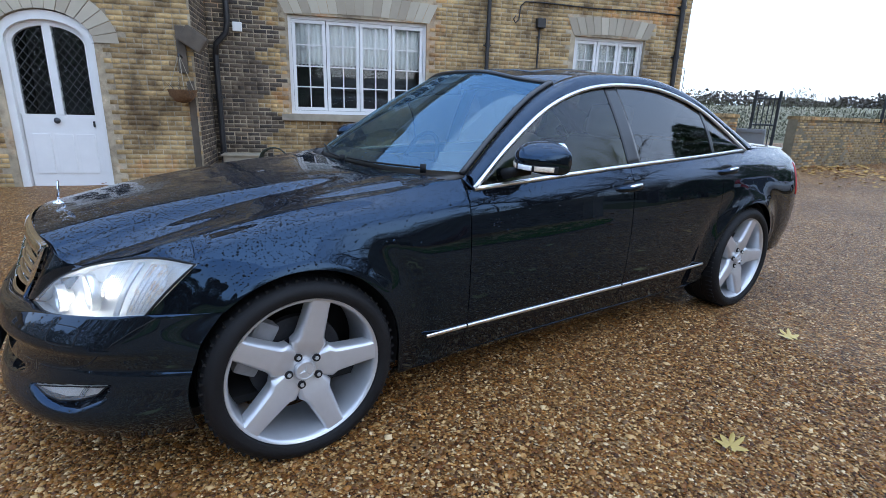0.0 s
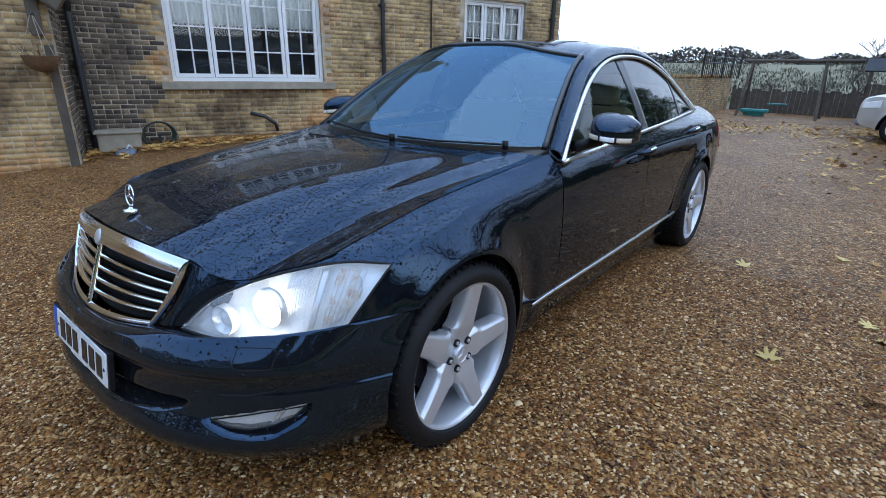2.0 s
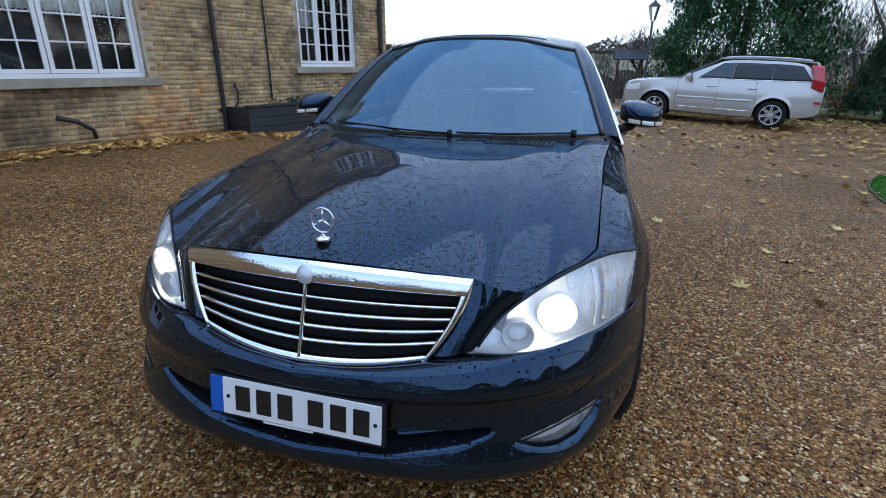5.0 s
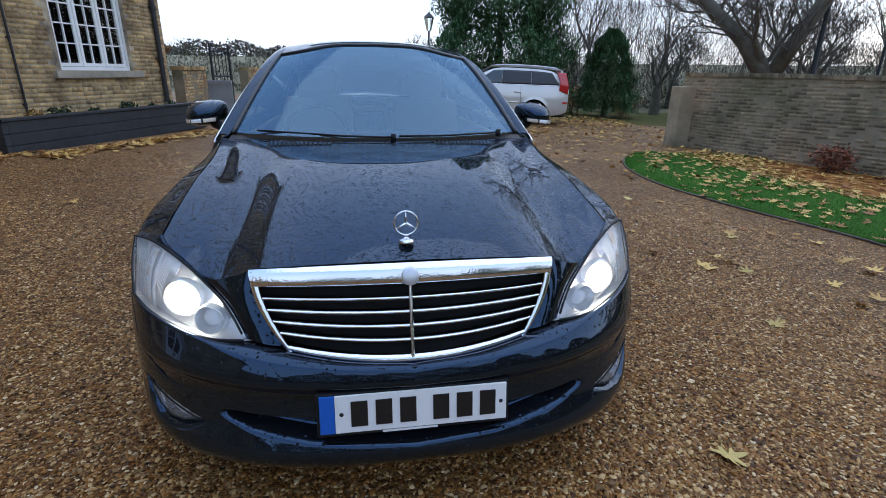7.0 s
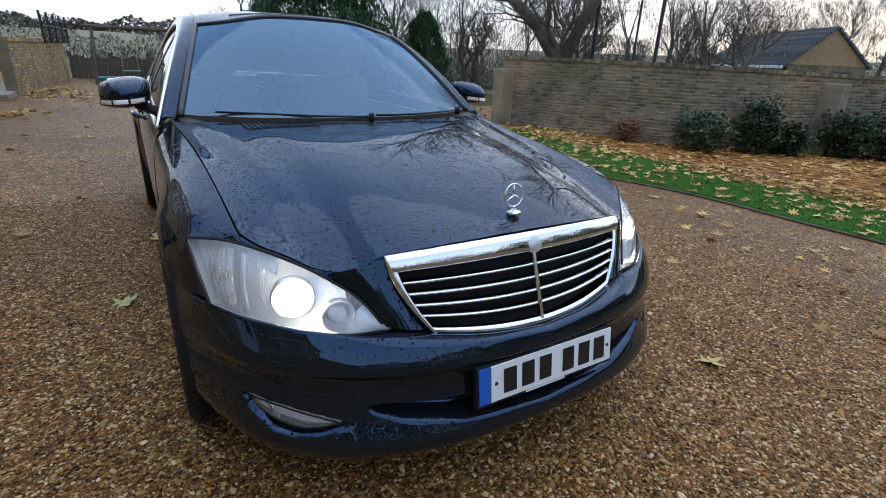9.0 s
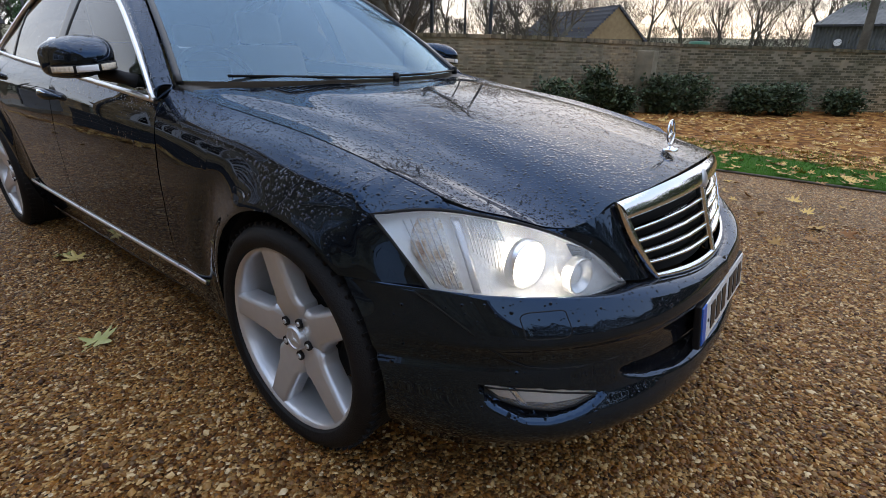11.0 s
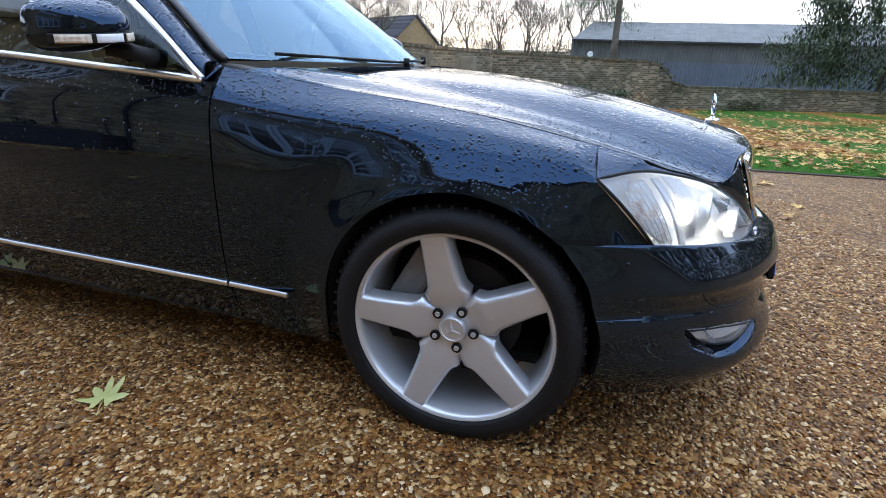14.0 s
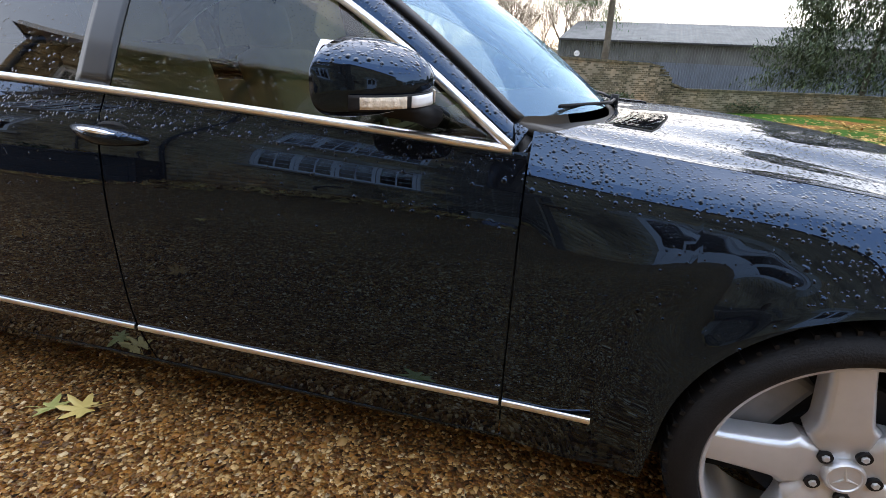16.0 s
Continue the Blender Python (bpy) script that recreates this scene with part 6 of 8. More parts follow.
        over = [Vector(ARC(t)) for t in np.linspace(0.0, 1.0, 60)]
        part("window_trim", tube(bmesh.new(), [Vector(((p.x + 0.004) * side, p.y, p.z + 0.004)) for p in over], 0.0105, 8), M["trim"], car, "chrome window surround", smooth=True)
        # pillars and roof rails
        def rail(u, v):
            a, b = Vector(ARC(u)), Vector(RAIL(u))
            p = a.lerp(b, v)
            out = Vector((0.6, 0, 0.8))
            return p + out * 0.022 * math.sin(math.pi * v) + Vector((0.002, 0, 0.006 * (1 - v)))
        soft_edges(part("roof_pillar", sheet(rail, 70, 8, side, 0.008), P, car), 40)
        # small cheek that carries the mirror, behind the wing's top
        bm = sheet(lambda u, v: Vector((0.846, 0.735, 0.912)).lerp(Vector((0.796, 0.712, 0.95)), u).lerp(Vector((0.772, 0.745, 0.962)), v), 6, 6, side, 0.006)
        part("scuttle_corner", bm, P, car, smooth=True)
        # door mirror
        mir = part("door_mirror", sheet(lambda u, v: Vector((0.945 + 0.105 * math.sin(math.pi * (u - 0.5)) , 1.066 - 0.190 * math.cos(math.pi * (u - 0.5)) * math.sin(math.pi * min(0.98, max(0.02, v))) ** 0.8 , 1.040 + 0.068 * (-math.cos(math.pi * v)) * (0.15 + 0.85 * max(0.0, math.cos(math.pi * (u - 0.5))) ** 0.6) - 0.012 * math.sin(math.pi * (u - 0.5)))), 26, 18, side, 0.003, outward=(0.945 * side, 1.066, 1.04)), P, car, "black door mirror with indicator strip", smooth=True)
        bm = bmesh.new()
        tube(bm, ((0.80 * side, 0.90, 0.955), (0.85 * side, 0.93, 0.972), (0.90 * side, 0.985, 0.990)), [0.03, 0.022, 0.026], 10)
        part("mirror_foot", bm, K, mir, smooth=True)
        part("mirror_glass", sheet(lambda u, v: Vector((0.945 + 0.09 * (2 * u - 1) * math.sqrt(max(0.02, 1 - 0.6 * (2 * v - 1) ** 2)), 1.066, 1.040 + 0.06 * (2 * v - 1))), 12, 8, side, 0.004, outward=(0.9 * side, 0.9, 1.04)), C, mir, "mirror glass", smooth=True)
        def repeater(u, v):
            a = math.sin(math.pi * (0.25 + 0.63 * u - 0.5))
            x = 0.945 + 0.112 * a
            y = 1.066 - 0.182 * math.sqrt(max(0.0, 1 - a * a)) - 0.004
            return Vector((x, y, 0.997 + 0.026 * v - 0.010 * a))
        rp = part("indicator_strip", sheet(repeater, 24, 4, side, 0.006), K, mir, "clear indicator strip", smooth=True)
        for k in range(3):
            part("indicator_cell", sheet(lambda u, v, k=k: repeater(0.06 + 0.31 * k + 0.27 * u, 0.12 + 0.76 * v) + Vector((0.001, -0.003, 0)), 6, 3, side, 0.003), M["amber"] if k != 1 else M["clear"], rp, smooth=True)

    # windscreen, roof and rear screen
    def edge_at(y):
        a, b = 0.0, 1.0
        for _ in range(30):
            m = (a + b) / 2
            if RAIL(m)[1] < y:
                a = m
            else:
                b = m
        return Vector(RAIL(a))
    base = smooth_curve(((0, 0.515, 0.950), (0.30, 0.535, 0.952), (0.55, 0.610, 0.955), (0.70, 0.695, 0.957), (0.768, 0.748, 0.960)))
    head = smooth_curve(((0, 1.235, 1.425), (0.25, 1.25, 1.415), (0.45, 1.30, 1.375), (0.575, 1.385, 1.352)))

    def ws(u, v, scale=1.0):
        w = abs(2 * u - 1)
        a, b = Vector(base(w)), Vector(head(w))
        r = edge_at(0.748 + (1.40 - 0.748) * v)
        p = a.lerp(b, v)
        line = Vector(base(1)).lerp(Vector(head(1)), v)
        p += (r - line) * w ** 3
        p.z += 0.030 * 4 * v * (1 - v) * (1 - w ** 3)
        return Vector((p.x * (1 if u >= 0.5 else -1), p.y, p.z))
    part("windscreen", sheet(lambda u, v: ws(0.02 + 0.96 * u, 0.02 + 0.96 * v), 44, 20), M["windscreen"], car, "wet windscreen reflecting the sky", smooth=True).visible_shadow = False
    bm = bmesh.new()
    for us in (0.0, 1.0):
        tube(bm, [ws(abs(us - 0.012), v) + Vector((0, 0, 0.003)) for v in np.linspace(0, 1, 24)], 0.014, 6)
    tube(bm, [ws(u, 0.99) + Vector((0, 0, 0.0)) for u in np.linspace(0, 1, 30)], 0.012, 6)
    part("screen_seal", bm, M["rubber"], car, smooth=True)
    # black band of the wiper scuttle
    part("scuttle", sheet(lambda u, v: Vector(((hood(abs(2 * u - 1), 1).lerp(Vector(base(abs(2 * u - 1))), v * 1.25 - 0.15)).x * (1 if u > 0.5 else -1), hood(abs(2 * u - 1), 1).lerp(Vector(base(abs(2 * u - 1))), v * 1.25 - 0.15).y, hood(abs(2 * u - 1), 1).lerp(Vector(base(abs(2 * u - 1))), v * 1.25 - 0.15).z - 0.012)), 40, 4, 1, 0.005), K, car, smooth=True)
    for pts in (((0.05, 0.50, 0.968), (-0.18, 0.525, 0.972), (-0.62, 0.66, 0.985)), ((0.62, 0.63, 0.976), (0.3, 0.53, 0.972), (0.08, 0.515, 0.972))):
        wp = part("wiper", tube(bmesh.new(), pts, 0.005, 6), K, car, "black wiper blade", smooth=True)
        part("wiper_hinge", tube(bmesh.new(), (Vector(pts[0]) - Vector((0, 0, 0.02)), Vector(pts[0]) + Vector((0, 0.0, 0.016))), 0.014, 8), K, wp, smooth=True)

    def roof(u, v):
        w = abs(2 * u - 1)
        h = Vector(head(w))
        y1 = 2.42 + 0.06 * (1 - w ** 2)
        y = h.y + (y1 - h.y) * v
        r = edge_at(y)
        zc = float(soft((1.2, 1.6, 2.0, 2.5), (1.420, 1.462, 1.468, 1.425))(y))
        z = zc + (r.z - zc) * w ** 2.6
        return Vector((r.x * (2 * u - 1), y, z))
    rf = soft_edges(part("roof", sheet(roof, 40, 24, 1, 0.006), P, car, "wet black roof"))
    part("sunroof", sheet(lambda u, v: roof(0.16 + 0.68 * u, 0.12 + 0.42 * v) + Vector((0, 0, 0.002)), 20, 12, 1, 0.004), M["darkglass"], rf, "dark glass sunroof", smooth=True)

    def backlight(u, v):
        w = abs(2 * u - 1)
        y0 = 2.42 + 0.06 * (1 - w ** 2)
        y = y0 + (3.20 - y0) * v
        r = edge_at(y)
        zc = float(soft((2.3, 2.5, 2.85, 3.22), (1.446, 1.425, 1.27, 1.055))(y))
        return Vector((r.x * (2 * u - 1), y, zc + (r.z - zc) * w ** 2.6))
    part("rear_window", sheet(backlight, 30, 16, 1, 0.005), M["darkglass"], car, smooth=True)

    def boot(u, v):
        y = 3.20 + 0.84 * v
        s = FLANK_FN(min(y, 4.02))[-1]
        z = float(s[1]) + 0.028 * (1 - (2 * u - 1) ** 2)
        return Vector(((float(s[0]) - 0.004) * (2 * u - 1), y, z + 0.02 * v ** 6))
    part("boot_lid", sheet(boot, 24, 16, 1, 0.005), P, car, smooth=True)
    tail = part("tail_panel", sheet(lambda u, v: Vector(((2 * u - 1) * float(soft((0.3, 0.6, 0.8, 0.99), (0.645, 0.69, 0.675, 0.56))(0.3 + 0.69 * v)), 4.02 + 0.07 * (1 - (2 * u - 1) ** 2) - 0.03 * v, 0.3 + 0.69 * v)), 24, 16, 1, 0.006), P, car, smooth=True)
    for side in (1, -1):
        part("tail_lamp", sheet(lambda u, v: flank(3.66 + 0.33 * u, 0.52 + 0.30 * v) + Vector((0.004, 0, 0)), 10, 8, side, 0.008), M["redlamp"], car, "red tail lamp", smooth=True)
    # underside, firewall and floor that close the shell
    part("underside", boxes((-0.78, 0.78, -0.42, 3.55, 0.20, 0.23), (-0.45, 0.45, -0.68, -0.42, 0.20, 0.23)), M["void"], car)
    part("engine_bay", boxes((-0.52, 0.52, -0.66, 0.44, 0.24, 0.66)), M["void"], car)
    for side in (1, -1):
        for hy in (0.0, WB):
            bm = lathe(bmesh.new(), ((ARCH + 0.006, 0.0), (ARCH + 0.006, 0.30)), 30, "x", a0=-0.25, a1=math.pi + 0.25)
            for v in bm.verts:
                v.co = Vector(((0.58 + v.co.x) * side, v.co.y + hy, v.co.z + HUB + 0.012))
            part("wheel_well", bm, M["void"], car)
            part("inner_well", boxes((min(0.55 * side, 0.60 * side), max(0.55 * side, 0.60 * side), hy - 0.32, hy + 0.36, 0.22, 0.66 if hy == 0 else 0.85)), M["void"], car)

    # number plate: pressed white plate, blue band, the characters as plain dark bars
    pm = pose(0, -0.888, 0.416, -8, 0, 0)
    pl = part("number_plate", boxes((-0.262, 0.262, -0.006, 0.012, -0.062, 0.062), bev=0.004), K, car, "white number plate with blue band in black holder")
    pl.matrix_basis = pm
    part("plate_face", boxes((-0.214, 0.254, -0.010, -0.004, -0.052, 0.056), bev=0.002), M["plate_white"], pl)
    part("plate_band", boxes((-0.254, -0.2145, -0.010, -0.004, -0.052, 0.056), bev=0.002), M["plate_blue"], pl)
    for x in (-0.150, -0.085, -0.020, 0.070, 0.135, 0.200):
        part("plate_mark", boxes((x - 0.022, x + 0.022, -0.0125, -0.009, -0.034, 0.038)), M["plate_ink"], pl)
    for x in (-0.197, 0.238):
        dot = part("plate_fixing", lathe(bmesh.new(), ((0, 0.003), (0.0045, 0.0025), (0.006, 0)), 12, "z"), M["plate_ink"], pl)
        dot.matrix_basis = pose(x, -0.010, 0.002, 90, 0, 0)
    part("holder_strip", boxes((-0.09, 0.06, -0.0075, -0.0055, -0.0605, -0.0545)), M["plate_white"], pl)

    # cabin
    for side in (1, -1):
        for yy, tall in ((1.55, 0.0), (2.45, -0.03)):
            st = part("seat", boxes((0.15 * side if side > 0 else -0.66, 0.66 if side > 0 else -0.15, yy - 0.28, yy + 0.24, 0.36, 0.55), bev=0.05), M["leather"], car, "cream leather seat", smooth=True)
            bm = boxes((-0.25, 0.25, -0.07, 0.07, 0.0, 0.60), bev=0.05)
            bk = part("seat_back", bm, M["leather"], st, smooth=True)
            bk.matrix_basis = pose(0.405 * side, yy + 0.30, 0.50 + tall, -18, 0, 0)
            hr = part("headrest", boxes((-0.14, 0.14, -0.05, 0.05, 0.0, 0.19), bev=0.045), M["leather"], st, smooth=True)
            hr.matrix_basis = pose(0.405 * side, yy + 0.50, 1.085 + tall, -12, 0, 0)
    part("dashboard", sheet(lambda u, v: Vector((0.76 * (2 * u - 1), 0.60 + 0.50 * v + 0.05 * (1 - (2 * u - 1) ** 2), 0.93 + 0.03 * math.sin(math.pi * min(1, v * 1.3)) - 0.30 * max(0, v - 0.75) * 4 * 0.25)), 20, 10, 1, 0.02), M["dash"], car, smooth=True)
    part("bulkhead", boxes((-0.76, 0.76, 1.06, 1.10, 0.24, 0.90)), M["dash"], car)
    sw = lathe(bmesh.new(), tuple((0.185 + 0.014 * math.cos(a), 0.014 * math.sin(a)) for a in np.linspace(0, math.tau, 10, endpoint=False)), 36, "z", closed=True)
    tube(sw, ((-0.18, 0, 0), (0.18, 0, 0)), 0.014, 6)
    tube(sw, ((0, 0, 0), (0, -0.18, 0)), 0.014, 6)
    wheel = part("steering_wheel", sw, M["dash"], car, "dark steering wheel", smooth=True)
    wheel.matrix_basis = pose(-0.37, 1.20, 0.90, 65, 0, 0)
    rv = part("rear_view_mirror", boxes((-0.12, 0.12, -0.015, 0.015, -0.035, 0.035), bev=0.012), K, car, smooth=True)
    rv.matrix_basis = pose(0, 1.16, 1.33)
    part("parcel_shelf", boxes((-0.62, 0.62, 2.75, 3.25, 0.92, 0.96)), M["dash"], car)
    part("cabin_floor", boxes((-0.74, 0.74, 1.10, 3.2, 0.24, 0.27)), M["dash"], car)
    for side in (1, -1):
        part("door_card", boxes((min(0.76 * side, 0.80 * side), max(0.76 * side, 0.80 * side), 0.85, 2.75, 0.30, 0.90)), M["leather"], car)

    # wheels
    def wheel_meshes():
        T = {}
        b = lathe(bmesh.new(), ((0.268, 0.012), (0.276, 0.030), (0.292, 0.038), (0.312, 0.034), (0.327, 0.020), (TYRE, 0.0), (TYRE, -0.05), (TYRE - 0.004, -0.055), (TYRE - 0.004, -0.062), (TYRE, -0.067), (TYRE, -0.12), (TYRE - 0.004, -0.125), (TYRE - 0.004, -0.132), (TYRE, -0.137), (TYRE, -0.19), (0.327, -0.21), (0.30, -0.225), (0.268, -0.215)), 80, "x")
        for k in range(64):
            a = math.tau * k / 64
            m = Matrix.Rotation(a, 4, "X")
            box(b, -0.02, 0.013, -0.004, 0.004, 0.330, TYRE + 0.0035, m=m @ Matrix.Rotation(0.0, 4, "Z"))
        T["wheel"] = b
        T["rim"] = lathe(bmesh.new(), ((0.255, -0.002), (0.258, 0.012), (0.264, 0.020), (0.270, 0.022), (0.275, 0.016), (0.274, 0.004), (0.270, -0.004), (0.262, -0.10), (0.262, -0.20), (0.25, -0.20), (0.248, -0.10), (0.250, -0.020), (0.255, -0.002)), 80, "x")
        # spoke: a broad flat-faced blade, widest at the hub
        b = bmesh.new()
        st = ((0.052, 0.050, -0.010), (0.080, 0.0585, -0.004), (0.098, 0.0640, 0.000), (0.107, 0.0585, 0.002), (0.116, 0.0515, 0.003), (0.130, 0.0485, 0.005), (0.18, 0.0440, 0.010), (0.225, 0.0405, 0.014), (0.252, 0.0395, 0.016), (0.263, 0.0435, 0.016))
        rings = []
        for r, w, h in st:
            rings.append([b.verts.new((x, y, r)) for x, y in ((h - 0.060, -w * 0.93), (h - 0.016, -w), (h - 0.007, -w * 0.90), (h + 0.0005, -w * 0.74), (h + 0.001, -w * 0.68), (h + 0.001, w * 0.68), (h + 0.0005, w * 0.74), (h - 0.007, w * 0.90), (h - 0.016, w), (h - 0.060, w * 0.93))])
        for p, q in zip(rings, rings[1:]):
            for i in range(9):
                b.faces.new((p[i], p[i + 1], q[i + 1], q[i]))
            b.faces.new((p[9], p[0], q[0], q[9]))
        b.faces.new(rings[0])
        b.faces.new(rings[-1][::-1])
        bmesh.ops.recalc_face_normals(b, faces=b.faces)
        T["spoke"] = b
        T["hub"] = lathe(bmesh.new(), ((0.0, -0.014), (0.034, -0.014), (0.040, -0.010), (0.066, -0.008), (0.076, -0.022), (0.080, -0.06)), 50, "x")
        T["hub_cap"] = lathe(bmesh.new(), ((0.0, 0.004), (0.028, 0.004), (0.0295, 0.0065), (0.034, 0.0065), (0.038, 0.001), (0.039, -0.014)), 40, "x")
        for k in range(3):
            tube(T["hub_cap"], ((0.0055, 0, 0), (0.0035, 0.026 * math.sin(math.tau * k / 3), 0.026 * math.cos(math.tau * k / 3))), [0.0042, 0.0012], 6)
        T["bolt_hole"] = lathe(bmesh.new(), ((0.0, 0.0005), (0.0125, 0.0005), (0.0140, 0.0012), (0.0145, -0.012)), 16, "x")
        T["bolt"] = lathe(bmesh.new(), ((0.0, 0.005), (0.0065, 0.005), (0.0075, 0.0035), (0.008, -0.001)), 6, "x")
        b = lathe(bmesh.new(), ((0.06, -0.085), (0.10, -0.085), (0.10, -0.095), (0.168, -0.095), (0.170, -0.12), (0.06, -0.12)), 60, "x")
        T["brake_disc"] = b
        out = {}
        for k, b in T.items():
            me = bpy.data.meshes.new(k)
            b.to_mesh(me)
            b.free()
            me.shade_smooth()
            me.set_sharp_from_angle(angle=radians(38))
            out[k] = me
        return out
    W = wheel_meshes()
    mats = {"wheel": "tyre", "rim": "alloy", "spoke": "alloy", "hub": "alloy", "hub_cap": "alloy", "bolt": "alloy", "bolt_hole": "black", "brake_disc": "disc"}
    for k, me in W.items():
        me.materials.append(M[mats[k]])
    for side in (1, -1):
        for hy, phase in ((0.0, -14 if side > 0 else 13), (WB, -20)):
            w = new("wheel", W["wheel"])
            w.parent = car
            w["label"] = "low-profile tyre on silver five-spoke alloy"
            w.matrix_basis = Matrix.Translation((0.890 * side, hy, HUB)) @ Matrix.Rotation(0 if side > 0 else math.pi, 4, "Z") @ Matrix.Rotation(radians(phase), 4, "X")

            def sub(key, m=Matrix.Identity(4), label=""):
                o = new(key, W[key])
                o.parent = w
                o.matrix_basis = m
                if label:
                    o["label"] = label
                return o
            sub("rim", label="silver alloy rim")
            sub("hub")
            sub("hub_cap")
            sub("brake_disc")
            for k in range(5):
                a = math.tau * k / 5
                sub("spoke", Matrix.Rotation(a, 4, "X"))
                turn = Matrix.Rotation(a + math.tau / 10, 4, "X") @ Matrix.Translation((-0.002, 0, 0.0565))
                sub("bolt_hole", turn)
                sub("bolt", turn)
            cal = part("brake_caliper", boxes((-0.14, -0.075, -0.10, 0.10, 0.12, 0.205), bev=0.015), M["caliper"], w, "grey brake caliper")
            cal.matrix_basis = Matrix.Rotation(radians(60 - phase), 4, "X")
    return car


build_car()

# ---- outbuilding beyond the porch, mirrored in the car's paint ----
def build_outbuilding():
    o = thing("outbuilding", "yellow-brick outbuilding with slate gable and white windows", "building", HM @ Matrix.Translation((-15.5, -2.6, -0.4)))
    L, D, H, R = 8.2, 5.0, 3.1, 2.0
    part("wall", boxes((0, L, 0, 0.3, 0, H), (0, L, D - 0.3, D, 0, H), (0, 0.3, 0.3, D - 0.3, 0, H), (L - 0.3, L, 0.3, D - 0.3, 0, H)), M["brick"], o)
    for s in (0.0, L - 0.3):
        bm = bmesh.new()
        a = [bm.verts.new(p) for p in ((s, 0, H), (s, D, H), (s, D / 2, H + R))]
        b = [bm.verts.new(p) for p in ((s + 0.3, 0, H), (s + 0.3, D, H), (s + 0.3, D / 2, H + R))]
        bm.faces.new(a[::-1])
        bm.faces.new(b)
        for i in range(3):
            bm.faces.new((a[i], a[(i + 1) % 3], b[(i + 1) % 3], b[i]))
        bmesh.ops.recalc_face_normals(bm, faces=bm.faces)
        part("gable", bm, M["brick"], o)
    for sg in (0, 1):
        part("roof_slope", sheet(lambda u, v: Vector((-0.2 + (L + 0.4) * u, (-0.25 + (D / 2 + 0.25) * v) if not sg else (D + 0.25 - (D / 2 + 0.25) * v), H - 0.19 + (R + 0.24) * v)), 2, 24, 1, 0.05), M["slate"], o)
    for s in (1.4, 5.2):
        w = part("window", boxes((s, s + 1.5, -0.03, 0.0, 1.0, 1.06), (s, s + 1.5, -0.03, 0.0, 2.1, 2.16), (s, s + 0.06, -0.03, 0.0, 1.06, 2.1), (s + 0.72, s + 0.78, -0.03, 0.0, 1.06, 2.1), (s + 1.44, s + 1.5, -0.03, 0.0, 1.06, 2.1)), M["white"], o)
        for k in (0.06, 0.78):
            part("pane", boxes((s + k, s + k + 0.66, -0.012, -0.004, 1.06, 2.1)), M["rubber"], w)


build_outbuilding()


# ---- walls, hedges and fences round the drive ----
def garden_wall(name, pts, tops, label, thick=0.24, bricks=True, coping=True, seed=1, course=0.066, length=0.20, mat_brick="wallbrick"):
    """A brick wall along plan points; tops: its height over the datum at each point."""
    rng = random.Random(seed)
    t = thing(name, label, "wall", None, "", "structure")
    for (a, za), (b, zb) in zip(zip(pts, tops), list(zip(pts, tops))[1:]):
        a, b = Vector((*a, 0)), Vector((*b, 0))
        L = (b - a).length
        d = (b - a) / L
        inn = Vector((-d.y, d.x, 0))
        m = Matrix(((d.x, inn.x, 0, a.x), (d.y, inn.y, 0, a.y), (0, 0, 1, 0), (0, 0, 0, 1)))
        n = max(1, int(L / 0.6))
        core = bmesh.new()
        for k in range(n):
            s0, s1 = L * k / n, L * (k + 1) / n
            g = min(ground_z(*(a + d * s0).xy), ground_z(*(a + d * s1).xy)) - 0.2
            h0 = za + (zb - za) * (s0 + s1) / 2 / L
            box(core, s0, s1, 0.012, thick - 0.012, g, h0)
        o = part("core", core, M["mortar_dark"], t)
        o.matrix_basis = m
        if bricks:
            rows = []
            z = min(ground_z(*a.xy), ground_z(*b.xy)) - 0.05
            k = 0
            while z < max(za, zb):
                s = 0.0 if k % 2 else -length / 2
                while s < L:
                    q0, q1 = max(0, s), min(L, s + length - 0.010)
                    if q1 - q0 > 0.02 and z + course < za + (zb - za) * (q0 + q1) / 2 / L:
                        rows.append((q0 + rng.uniform(-0.002, 0.006), q1 - rng.uniform(-0.002, 0.006), z + 0.005 + rng.uniform(0, 0.004), z + course - 0.004 - rng.uniform(0, 0.004), rng.uniform(0.010, 0.019)))
                    s += length
                z += course
                k += 1
            if rows:
                for flip in (False, True):
                    o = part("bricks", brick_mesh("bricks", rows), M[mat_brick], t)
                    o["kind"] = "stuff"
                    o.matrix_basis = m if not flip else m @ Matrix.Translation((L, thick, 0)) @ Matrix.Rotation(math.pi, 4, "Z")
        if coping:
            rows = []
            s = 0.0
            bm = bmesh.new()
            while s < L:
                e = min(L, s + 0.11)
                h = za + (zb - za) * s / L
                box(bm, s + 0.004, e - 0.004, -0.02 + rng.uniform(-0.006, 0.006), thick + 0.02, h, h + 0.075 + rng.uniform(-0.006, 0.008))
                s += 0.11
            o = part("coping", bm, M[mat_brick], t, "brick-on-edge coping")
            o["kind"] = "stuff"
            o.matrix_basis = m
    return t


